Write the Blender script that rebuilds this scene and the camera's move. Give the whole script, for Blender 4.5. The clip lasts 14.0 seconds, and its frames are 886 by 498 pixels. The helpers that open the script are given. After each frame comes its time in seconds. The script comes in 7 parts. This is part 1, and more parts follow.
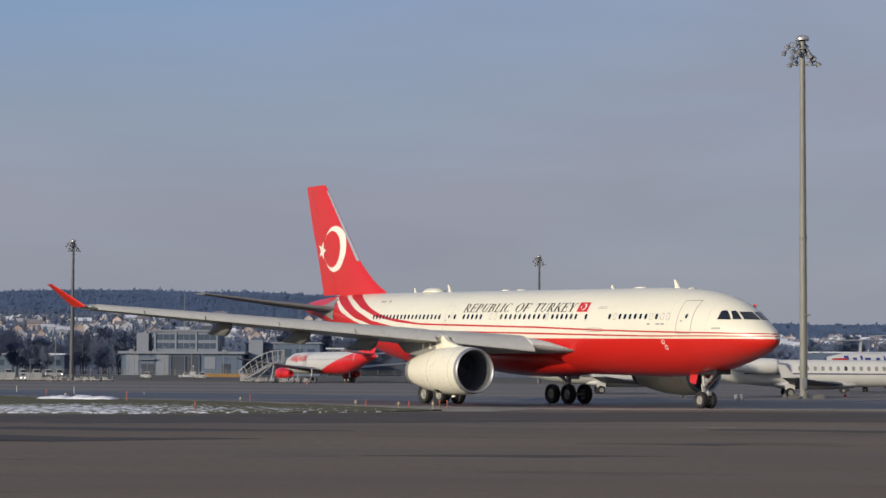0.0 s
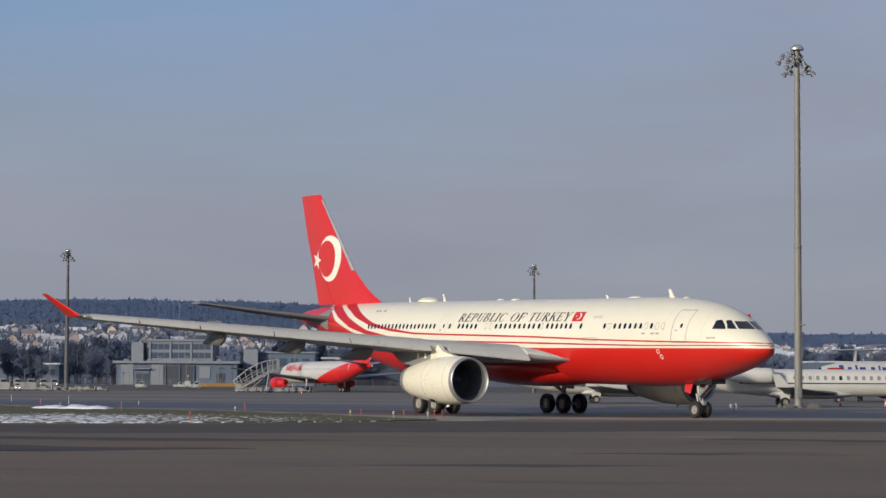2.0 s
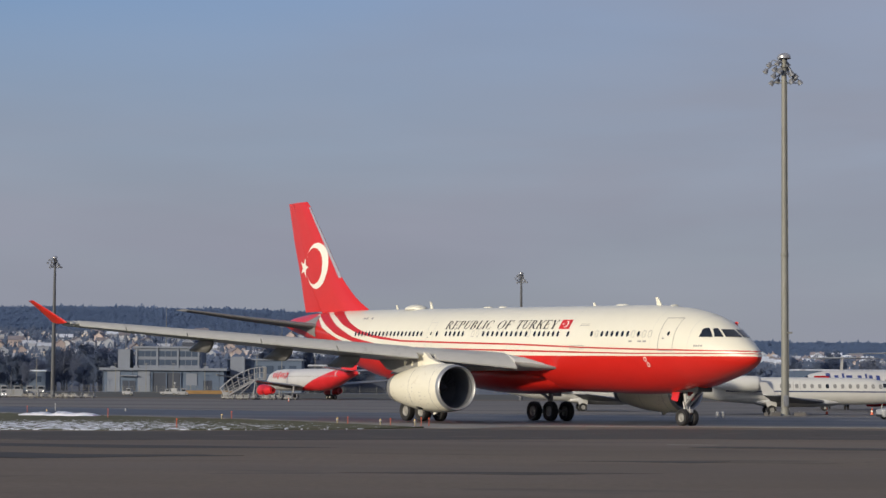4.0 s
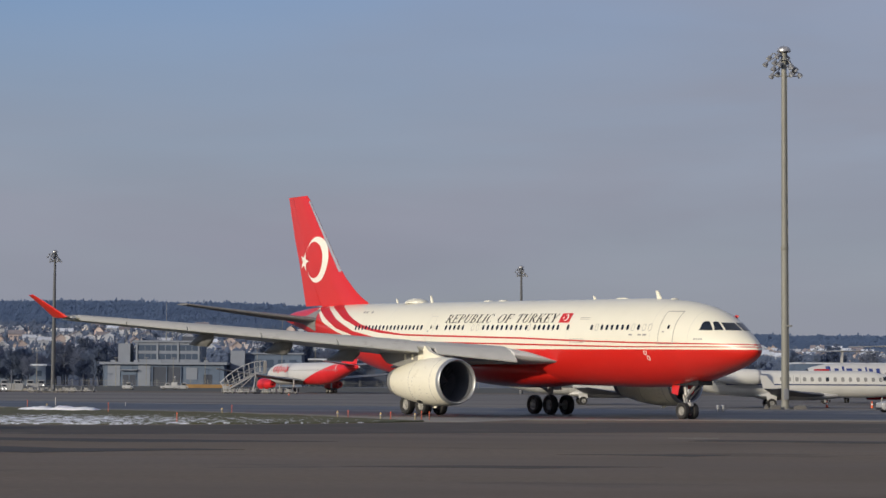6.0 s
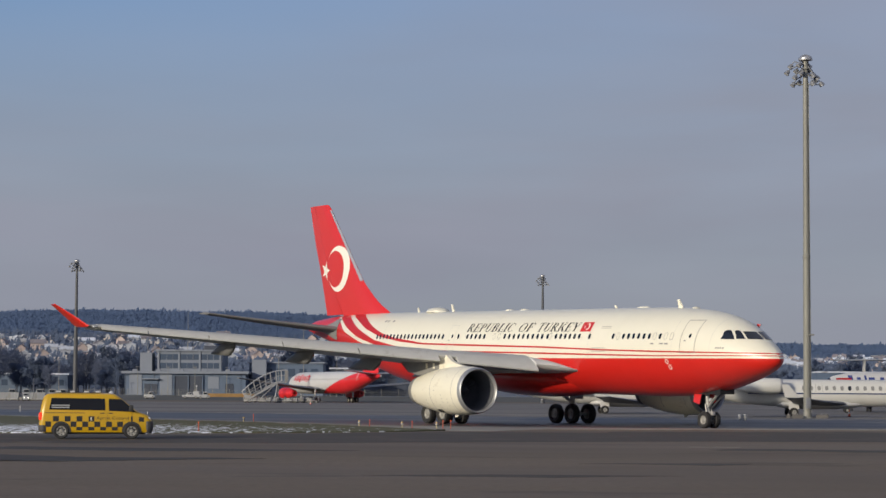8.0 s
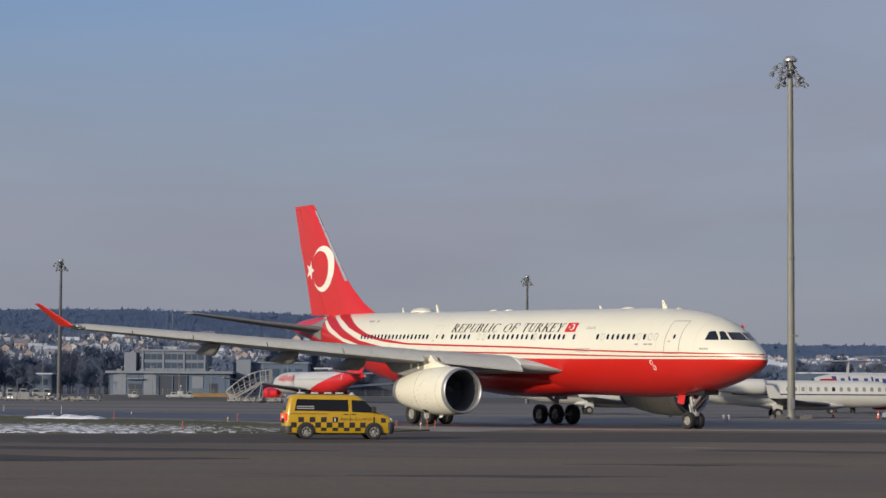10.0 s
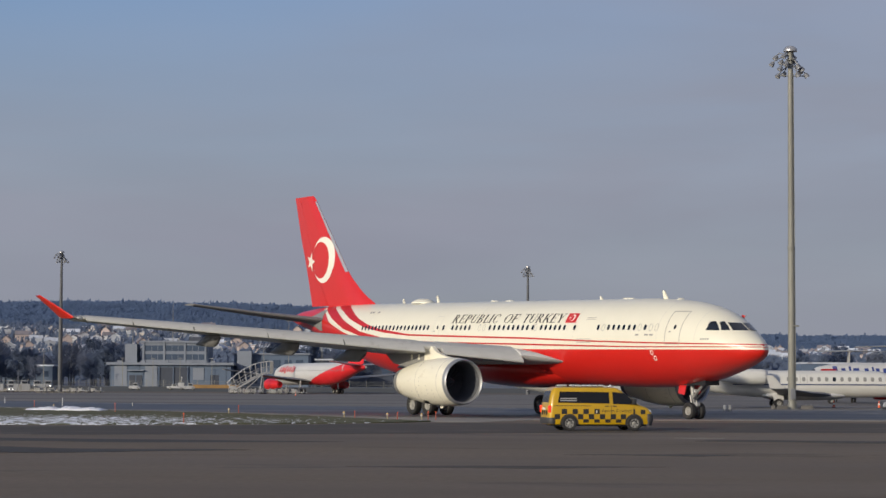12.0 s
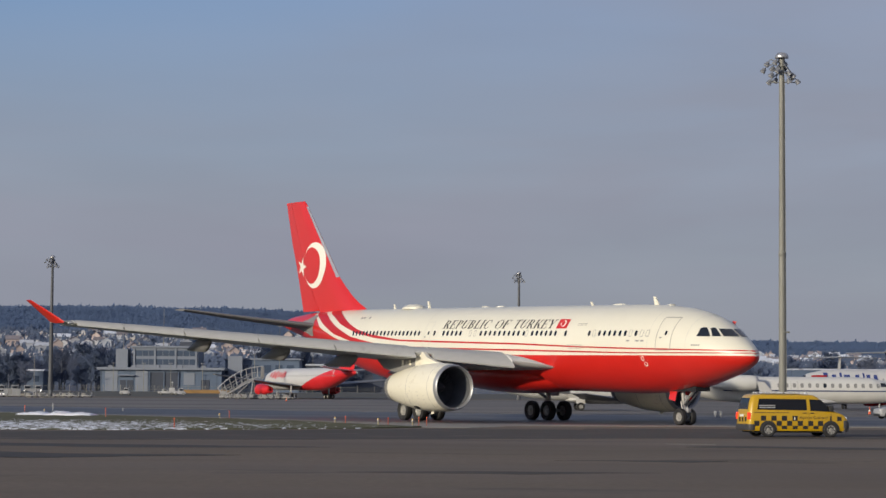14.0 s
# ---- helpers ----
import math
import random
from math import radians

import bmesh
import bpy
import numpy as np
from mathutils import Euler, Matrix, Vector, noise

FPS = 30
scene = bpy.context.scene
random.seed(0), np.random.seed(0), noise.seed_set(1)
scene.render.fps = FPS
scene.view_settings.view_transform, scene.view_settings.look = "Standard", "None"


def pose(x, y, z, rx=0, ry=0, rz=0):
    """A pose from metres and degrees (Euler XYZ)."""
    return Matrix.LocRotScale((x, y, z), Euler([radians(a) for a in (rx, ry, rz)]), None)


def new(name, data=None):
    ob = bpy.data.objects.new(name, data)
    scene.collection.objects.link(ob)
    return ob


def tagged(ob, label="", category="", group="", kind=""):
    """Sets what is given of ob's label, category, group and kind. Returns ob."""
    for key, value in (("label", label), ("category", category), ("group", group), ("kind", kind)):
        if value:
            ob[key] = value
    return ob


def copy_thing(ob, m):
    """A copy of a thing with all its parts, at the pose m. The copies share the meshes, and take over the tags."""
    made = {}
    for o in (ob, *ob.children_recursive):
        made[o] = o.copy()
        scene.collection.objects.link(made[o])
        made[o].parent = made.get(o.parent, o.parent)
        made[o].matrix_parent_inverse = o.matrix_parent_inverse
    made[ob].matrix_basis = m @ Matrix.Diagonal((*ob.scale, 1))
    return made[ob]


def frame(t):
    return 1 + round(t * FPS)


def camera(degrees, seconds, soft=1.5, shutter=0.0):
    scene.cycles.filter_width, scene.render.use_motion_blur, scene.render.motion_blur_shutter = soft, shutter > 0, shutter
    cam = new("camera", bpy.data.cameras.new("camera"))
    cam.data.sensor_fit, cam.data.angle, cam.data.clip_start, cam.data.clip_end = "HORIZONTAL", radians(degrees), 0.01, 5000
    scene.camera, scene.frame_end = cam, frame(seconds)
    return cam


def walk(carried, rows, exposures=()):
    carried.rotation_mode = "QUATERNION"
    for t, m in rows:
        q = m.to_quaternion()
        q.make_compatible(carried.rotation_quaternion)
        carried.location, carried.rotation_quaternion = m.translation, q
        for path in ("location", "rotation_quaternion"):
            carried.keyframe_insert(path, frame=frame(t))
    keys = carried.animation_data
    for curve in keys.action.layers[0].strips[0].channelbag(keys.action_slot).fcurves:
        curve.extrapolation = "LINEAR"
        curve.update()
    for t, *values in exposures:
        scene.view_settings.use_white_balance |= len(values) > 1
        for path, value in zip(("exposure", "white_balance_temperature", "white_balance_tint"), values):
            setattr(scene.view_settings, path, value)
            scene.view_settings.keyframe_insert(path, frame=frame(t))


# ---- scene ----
cam = camera(22.83, 14.0, soft=1.5)
EYE = (0.0, 0.0, 1.94)
# seconds, yaw, pitch, lean
TURNS = (
    (0.0, 0.000, 3.305, 0.31), (0.5, -0.022, 3.349, 0.32), (1.0, -0.105, 3.450, 0.36), (1.5, -0.092, 3.496, 0.31),
    (2.0, -0.132, 3.554, 0.30), (2.5, -0.025, 3.694, 0.25), (3.0, 0.100, 3.815, 0.27), (3.5, -0.063, 3.827, 0.38),
    (4.0, -0.473, 3.752, 0.39), (4.2, -0.613, 3.693, 0.40), (6.5, -0.410, 3.587, 0.31), (7.0, -0.285, 3.669, 0.33),
    (7.5, -0.040, 3.749, 0.24), (8.0, 0.091, 3.820, 0.30), (8.5, -0.034, 3.854, 0.33), (11.0, -0.419, 3.735, 0.32),
    (11.5, -0.451, 3.641, 0.25), (12.0, -0.295, 3.592, 0.27), (12.5, -0.043, 3.597, 0.25), (13.0, -0.028, 3.627, 0.34),
    (13.5, -0.283, 3.663, 0.32), (14.0, -0.533, 3.738, 0.38),
)
walk(cam, [(t, pose(*EYE, 90 + pitch, -lean, yaw)) for t, yaw, pitch, lean in TURNS],
     exposures=((0.0, -0.03), (3.0, -0.05), (6.5, -0.09), (14.0, -0.09)))

# ---- light ----
SUN_AZ, SUN_EL = radians(225.0), radians(14.0)   # azimuth from north (+y), clockwise
sun_way = Vector((math.sin(SUN_AZ) * math.cos(SUN_EL), math.cos(SUN_AZ) * math.cos(SUN_EL), math.sin(SUN_EL)))
lamp = bpy.data.lights.new("sun", "SUN")
lamp.energy, lamp.angle, lamp.color = 3.5, radians(0.8), (1.0, 0.88, 0.67)
sun = new("sun", lamp)
sun.rotation_mode = "QUATERNION"
sun.rotation_quaternion = sun_way.to_track_quat("Z", "Y")
sun.location = (-60, -60, 80)

world = bpy.data.worlds.new("sky")
scene.world = world
world.use_nodes = True
wt = world.node_tree
wt.nodes.clear()


def link(tree, a, b):
    tree.links.new(a, b)


def node(tree, kind, **values):
    n = tree.nodes.new(kind)
    for key, value in values.items():
        if key in n.inputs:
            n.inputs[key].default_value = value
    return n


sky = wt.nodes.new("ShaderNodeTexSky")
sky.sky_type = "NISHITA"
sky.sun_disc = False
sky.sun_elevation, sky.sun_rotation = SUN_EL, SUN_AZ
sky.air_density, sky.dust_density, sky.ozone_density = 1.0, 1.5, 1.5
sky_dim = wt.nodes.new("ShaderNodeVectorMath")
sky_dim.operation = "SCALE"
sky_dim.inputs["Scale"].default_value = 0.105
sky_tint = wt.nodes.new("ShaderNodeVectorMath")
sky_tint.operation = "MULTIPLY"
sky_tint.inputs[1].default_value = (0.86, 0.98, 1.32)
link(wt, sky.outputs["Color"], sky_tint.inputs[0])
link(wt, sky_tint.outputs["Vector"], sky_dim.inputs[0])
coord = wt.nodes.new("ShaderNodeTexCoord")
stretch = wt.nodes.new("ShaderNodeMapping")
stretch.inputs["Scale"].default_value = (2.2, 2.2, 11.0)
stretch.inputs["Rotation"].default_value = (0, radians(7), 0)
link(wt, coord.outputs["Generated"], stretch.inputs["Vector"])
cloud = node(wt, "ShaderNodeTexNoise", Scale=1.7, Detail=5.0, Roughness=0.5, Distortion=0.3)
link(wt, stretch.outputs["Vector"], cloud.inputs["Vector"])
cover = wt.nodes.new("ShaderNodeMapRange")
cover.inputs["From Min"].default_value, cover.inputs["From Max"].default_value = 0.30, 0.66
cover.inputs["To Min"].default_value, cover.inputs["To Max"].default_value = 0.70, 1.0
link(wt, cloud.outputs["Fac"], cover.inputs["Value"])
split = wt.nodes.new("ShaderNodeSeparateXYZ")
link(wt, coord.outputs["Generated"], split.inputs["Vector"])
thin = wt.nodes.new("ShaderNodeMapRange")   # the veil of cloud thins with height
thin.inputs["From Min"].default_value, thin.inputs["From Max"].default_value = 0.09, 0.185
thin.inputs["To Min"].default_value, thin.inputs["To Max"].default_value = 0.0, 1.0
link(wt, split.outputs["Z"], thin.inputs["Value"])
side_thin = wt.nodes.new("ShaderNodeMapRange")   # clearer towards the west
side_thin.inputs["From Min"].default_value, side_thin.inputs["From Max"].default_value = -0.22, 0.16
side_thin.inputs["To Min"].default_value, side_thin.inputs["To Max"].default_value = 1.0, 0.0
link(wt, split.outputs["X"], side_thin.inputs["Value"])
clear = wt.nodes.new("ShaderNodeMath")
clear.operation = "MULTIPLY"
link(wt, thin.outputs["Result"], clear.inputs[0])
link(wt, side_thin.outputs["Result"], clear.inputs[1])
left_over = wt.nodes.new("ShaderNodeMath")
left_over.operation = "SUBTRACT"
left_over.inputs[0].default_value = 1.0
link(wt, clear.outputs["Value"], left_over.inputs[1])
veil = wt.nodes.new("ShaderNodeMath")
veil.operation = "MULTIPLY"
link(wt, cover.outputs["Result"], veil.inputs[0])
link(wt, left_over.outputs["Value"], veil.inputs[1])
sky_mix = wt.nodes.new("ShaderNodeMix")
sky_mix.data_type = "RGBA"
streaks = node(wt, "ShaderNodeTexNoise", Scale=2.6, Detail=3.0, Roughness=0.45, Distortion=0.2)
link(wt, stretch.outputs["Vector"], streaks.inputs["Vector"])
shade = wt.nodes.new("ShaderNodeMapRange")
shade.inputs["From Min"].default_value, shade.inputs["From Max"].default_value = 0.3, 0.7
shade.inputs["To Min"].default_value, shade.inputs["To Max"].default_value = 0.97, 1.07
link(wt, streaks.outputs["Fac"], shade.inputs["Value"])
veil_tone = wt.nodes.new("ShaderNodeVectorMath")
veil_tone.operation = "SCALE"
veil_tone.inputs[0].default_value = (0.294, 0.308, 0.378)
link(wt, shade.outputs["Result"], veil_tone.inputs["Scale"])
link(wt, veil_tone.outputs["Vector"], sky_mix.inputs["B"])
link(wt, veil.outputs["Value"], sky_mix.inputs["Factor"])
link(wt, sky_dim.outputs["Vector"], sky_mix.inputs["A"])
back = node(wt, "ShaderNodeBackground", Strength=1.0)
link(wt, sky_mix.outputs["Result"], back.inputs["Color"])
link(wt, back.outputs["Background"], wt.nodes.new("ShaderNodeOutputWorld").inputs["Surface"])


# ---- materials ----
def surface(name, colour, rough=0.5, metal=0.0, vary=0.12, grain=3.0, bump=0.0, coat=0.0, stain=None, stain_at=0.6,
            stain_scale=0.4, squash=(1, 1, 1), per_piece=0.0, emit=0.0):
    """A principled material with fine grain, broad patches and, where given, stains of a second colour."""
    m = bpy.data.materials.new(name)
    m.use_nodes = True
    t = m.node_tree
    b = t.nodes["Principled BSDF"]
    b.inputs["Roughness"].default_value, b.inputs["Metallic"].default_value = rough, metal
    b.inputs["Coat Weight"].default_value = coat
    b.inputs["Coat Roughness"].default_value = 0.08
    tc = t.nodes.new("ShaderNodeTexCoord")
    mp = t.nodes.new("ShaderNodeMapping")
    mp.inputs["Scale"].default_value = squash
    link(t, tc.outputs["Object"], mp.inputs["Vector"])
    fine = node(t, "ShaderNodeTexNoise", Scale=grain, Detail=6.0, Roughness=0.6)
    link(t, mp.outputs["Vector"], fine.inputs["Vector"])
    broad = node(t, "ShaderNodeTexNoise", Scale=grain * 0.13, Detail=3.0)
    link(t, mp.outputs["Vector"], broad.inputs["Vector"])
    both = t.nodes.new("ShaderNodeMath")
    both.operation = "ADD"
    link(t, fine.outputs["Fac"], both.inputs[0])
    link(t, broad.outputs["Fac"], both.inputs[1])
    ramp = t.nodes.new("ShaderNodeMapRange")
    ramp.inputs["From Min"].default_value, ramp.inputs["From Max"].default_value = 0.6, 1.4
    ramp.inputs["To Min"].default_value, ramp.inputs["To Max"].default_value = 1 - vary, 1 + vary
    link(t, both.outputs["Value"], ramp.inputs["Value"])
    tint = t.nodes.new("ShaderNodeVectorMath")
    tint.operation = "SCALE"
    tint.inputs[0].default_value = colour
    link(t, ramp.outputs["Result"], tint.inputs["Scale"])
    out = tint.outputs["Vector"]
    if stain:
        spot = node(t, "ShaderNodeTexNoise", Scale=stain_scale, Detail=5.0, Roughness=0.62)
        link(t, mp.outputs["Vector"], spot.inputs["Vector"])
        edge = t.nodes.new("ShaderNodeMapRange")
        edge.inputs["From Min"].default_value, edge.inputs["From Max"].default_value = stain_at - 0.04, stain_at + 0.06
        link(t, spot.outputs["Fac"], edge.inputs["Value"])
        mix = t.nodes.new("ShaderNodeMix")
        mix.data_type = "RGBA"
        mix.inputs["B"].default_value = (*stain, 1)
        link(t, edge.outputs["Result"], mix.inputs["Factor"])
        link(t, out, mix.inputs["A"])
        out = mix.outputs["Result"]
    if per_piece:
        info = t.nodes.new("ShaderNodeObjectInfo")
        step = t.nodes.new("ShaderNodeMapRange")
        step.inputs["To Min"].default_value, step.inputs["To Max"].default_value = 1 - per_piece, 1 + per_piece
        link(t, info.outputs["Random"], step.inputs["Value"])
        each = t.nodes.new("ShaderNodeVectorMath")
        each.operation = "SCALE"
        link(t, out, each.inputs[0])
        link(t, step.outputs["Result"], each.inputs["Scale"])
        out = each.outputs["Vector"]
    link(t, out, b.inputs["Base Color"])
    if emit:
        link(t, out, b.inputs["Emission Color"])
        b.inputs["Emission Strength"].default_value = emit
    if bump:
        bm_ = node(t, "ShaderNodeBump", Strength=0.5, Distance=bump)
        link(t, fine.outputs["Fac"], bm_.inputs["Height"])
        link(t, bm_.outputs["Normal"], b.inputs["Normal"])
    return m


JET_WHITE = surface("jet_white", (0.57, 0.57, 0.55), 0.35, vary=0.05, grain=0.8, coat=0.3)
WHITE = surface("white_paint", (0.765, 0.738, 0.622), 0.34, vary=0.035, grain=0.9, coat=0.25)
RED = surface("red_paint", (0.60, 0.019, 0.013), 0.3, vary=0.05, grain=0.8, coat=0.5)
LINE_RED = surface("stripe_red", (0.50, 0.014, 0.012), 0.35, vary=0.05)
CREAM = surface("nacelle_paint", (0.79, 0.755, 0.63), 0.42, vary=0.07, grain=1.6, coat=0.2, stain=(0.66, 0.615, 0.50), stain_at=0.63, stain_scale=2.2, squash=(0.4, 1, 1))
SLAT = surface("slat_grey", (0.385, 0.388, 0.385), 0.5, vary=0.08, grain=1.6, stain=(0.32, 0.318, 0.31), stain_at=0.62, stain_scale=1.4)
LIP = surface("inlet_lip_metal", (0.36, 0.37, 0.39), 0.46, metal=0.6, vary=0.08, grain=2)
# jet wings: the shade of their undersides put into a dark blue-grey
JET_WING = surface("shaded_jet_wing", (0.13, 0.14, 0.17), 0.45, vary=0.1, grain=0.8)
CONE_ORANGE = surface("cone_orange", (0.75, 0.12, 0.04), 0.5, vary=0.06)
# darker copy of the wing grey, with underside shade painted in
SHADED_GREY = surface("shaded_wing_grey", (0.155, 0.155, 0.16), 0.5, vary=0.1, grain=1.0)
LINER = surface("inlet_liner", (0.10, 0.105, 0.12), 0.55, vary=0.15, grain=2)
WING_GREY = surface("wing_grey", (0.38, 0.385, 0.385), 0.42, vary=0.06, grain=1.2, coat=0.2, stain=(0.36, 0.35, 0.33), stain_at=0.66, stain_scale=0.8)
DARK_GREY = surface("underside_grey", (0.22, 0.22, 0.22), 0.5, vary=0.12, grain=1.5)
STEEL = surface("bare_metal", (0.48, 0.48, 0.49), 0.38, metal=0.7, vary=0.05, grain=2)
GEAR = surface("gear_grey", (0.36, 0.36, 0.36), 0.45, metal=0.2, vary=0.15, grain=8)
TYRE = surface("tyre_rubber", (0.022, 0.022, 0.024), 0.8, vary=0.2, grain=10, bump=0.004)
RIM = surface("wheel_rim", (0.29, 0.285, 0.27), 0.5, metal=0.1, vary=0.15, grain=9)
BLACK = surface("dark_opening", (0.012, 0.013, 0.016), 0.55, vary=0.2)
GLASS = surface("window_glass", (0.018, 0.022, 0.03), 0.08, vary=0.1, coat=0.3)
INK = surface("lettering_ink", (0.018, 0.018, 0.022), 0.7, vary=0.05)
SEAM = surface("panel_seam", (0.33, 0.32, 0.31), 0.6, vary=0.1)
SKIN_JOINT = surface("skin_joint", (0.62, 0.61, 0.55), 0.45, vary=0.1)
FLAG_WHITE = surface("emblem_white", (0.80, 0.78, 0.70), 0.4, vary=0.03)
GALV = surface("galvanised_steel", (0.22, 0.22, 0.20), 0.6, metal=0.15, vary=0.2, grain=2.0, stain=(0.20, 0.19, 0.16), stain_at=0.62, stain_scale=1.2, squash=(1, 1, 0.25))
FAR_STEEL = surface("dark_steel", (0.085, 0.09, 0.10), 0.6, metal=0.1, vary=0.15, grain=2.0)
LAMP_BODY = surface("lamp_housing", (0.20, 0.21, 0.235), 0.5, metal=0.2, vary=0.15, grain=6)
LAMP = surface("lamp_glass", (0.50, 0.51, 0.53), 0.2, vary=0.1)
CONCRETE = surface("concrete", (0.115, 0.11, 0.105), 0.9, vary=0.16, grain=2.5, bump=0.01)
TINTED = surface("tinted_van_glass", (0.012, 0.013, 0.017), 0.18, vary=0.1)
TINTED.node_tree.nodes["Principled BSDF"].inputs["Specular IOR Level"].default_value = 0.25
VAN_YELLOW = surface("van_yellow", (0.52, 0.315, 0.006), 0.32, vary=0.04, grain=2, coat=0.5)
PLASTIC = surface("black_plastic", (0.03, 0.031, 0.034), 0.55, vary=0.15, grain=8)
BUMPER = surface("bumper_plastic", (0.055, 0.055, 0.06), 0.5, vary=0.12, grain=6)
TAIL_LAMP = surface("lit_rear_lamp", (0.9, 0.05, 0.02), 0.25, vary=0.05, emit=0.7)
HEAD_LAMP = surface("headlamp", (0.75, 0.76, 0.78), 0.12, vary=0.05, coat=0.5)
GLOW = surface("lit_headlamp", (1.0, 0.97, 0.9), 0.2, vary=0.0, emit=2.5)
ORANGE = surface("signal_orange", (0.36, 0.085, 0.05), 0.5, vary=0.06)
BEACON_ORANGE = surface("amber_lens", (0.6, 0.42, 0.18), 0.3, vary=0.06)
SNOW = surface("snow", (0.88, 0.89, 0.92), 0.7, vary=0.06, grain=2.0, bump=0.05)
MARK_YELLOW = surface("faded_yellow", (0.36, 0.31, 0.19), 0.6, vary=0.12)
STAIR_PAINT = surface("stair_paint", (0.34, 0.35, 0.37), 0.5, vary=0.12, grain=1.0)
CONTAINER = surface("container_metal", (0.26, 0.27, 0.29), 0.5, vary=0.15, grain=1.0)
NAVY = surface("navy_paint", (0.02, 0.035, 0.12), 0.35, vary=0.05)
BLUE_MARK = surface("blue_mark", (0.03, 0.05, 0.2), 0.4, vary=0.05)
FLEET_RED = surface("fleet_red", (0.6, 0.02, 0.025), 0.4, vary=0.08, grain=0.5)
PALE = surface("off_white_paint", (0.52, 0.52, 0.52), 0.4, vary=0.06, grain=0.6)


def hex_noise_ground():
    """Worn apron: concrete-grey asphalt with long darker repairs, oil and damp streaks."""
    m = bpy.data.materials.new("apron_asphalt")
    m.use_nodes = True
    t = m.node_tree
    b = t.nodes["Principled BSDF"]
    tc = t.nodes.new("ShaderNodeTexCoord")

    def layer(scale, size, detail=4.0, turn=0.0, rough=0.55):
        mp = t.nodes.new("ShaderNodeMapping")
        mp.inputs["Scale"].default_value = scale
        mp.inputs["Rotation"].default_value = (0, 0, radians(turn))
        link(t, tc.outputs["Object"], mp.inputs["Vector"])
        n = node(t, "ShaderNodeTexNoise", Scale=size, Detail=detail, Roughness=rough)
        link(t, mp.outputs["Vector"], n.inputs["Vector"])
        return n.outputs["Fac"]

    def span(value, a, z, lo=0.0, hi=1.0):
        r = t.nodes.new("ShaderNodeMapRange")
        for key, v in (("From Min", a), ("From Max", z), ("To Min", lo), ("To Max", hi)):
            r.inputs[key].default_value = v
        link(t, value, r.inputs["Value"])
        return r.outputs["Result"]

    def blend(fac, a, colour):
        x = t.nodes.new("ShaderNodeMix")
        x.data_type = "RGBA"
        link(t, fac, x.inputs["Factor"])
        link(t, a, x.inputs["A"])
        x.inputs["B"].default_value = (*colour, 1)
        return x.outputs["Result"]

    fine = layer((1, 1, 1), 4.0, 8.0)
    base = t.nodes.new("ShaderNodeVectorMath")
    base.operation = "SCALE"
    base.inputs[0].default_value = (0.163, 0.129, 0.096)
    link(t, span(fine, 0.3, 0.7, 0.82, 1.18), base.inputs["Scale"])
    c = blend(span(layer((0.4, 1, 1), 0.035, 4.0, 12), 0.42, 0.56), base.outputs["Vector"], (0.132, 0.104, 0.078))
    c = blend(span(layer((0.45, 1, 1), 0.13, 7.0, 14, 0.66), 0.58, 0.62, 0, 0.6), c, (0.085, 0.070, 0.057))
    c = blend(span(layer((0.16, 1, 1), 0.30, 5.0, -6, 0.62), 0.60, 0.68, 0, 0.6), c, (0.165, 0.156, 0.138))
    c = blend(span(layer((0.12, 1, 1), 0.55, 6.0, 9, 0.7), 0.60, 0.68, 0, 0.45), c, (0.070, 0.058, 0.048))
    link(t, c, b.inputs["Base Color"])
    link(t, span(layer((0.2, 1, 1), 0.1, 4.0, 3), 0.35, 0.65, 0.75, 0.95), b.inputs["Roughness"])
    b.inputs["Specular IOR Level"].default_value = 0.3
    bp = node(t, "ShaderNodeBump", Strength=0.4, Distance=0.012)
    link(t, fine, bp.inputs["Height"])
    link(t, bp.outputs["Normal"], b.inputs["Normal"])
    return m


ASPHALT = hex_noise_ground()
TAXIWAY = surface("damp_taxiway_asphalt", (0.062, 0.064, 0.072), 0.55, vary=0.25, grain=0.8, bump=0.01,
                  stain=(0.125, 0.12, 0.115), stain_at=0.55, stain_scale=0.09, squash=(0.12, 1, 1))
SHOULDER = surface("pale_shoulder", (0.235, 0.22, 0.195), 0.85, vary=0.2, grain=0.8, bump=0.01, squash=(0.4, 1, 1))
APRON_CONCRETE = surface("apron_concrete", (0.165, 0.152, 0.142), 0.85, vary=0.22, grain=0.6, bump=0.01, stain=(0.085, 0.082, 0.083), stain_at=0.54, stain_scale=0.05, squash=(0.15, 1, 1))
# far meadow, with the blue haze of distance painted into its colour
FIELD = surface("haze_blue_meadow", (0.105, 0.130, 0.185), 0.95, vary=0.3, grain=0.05)


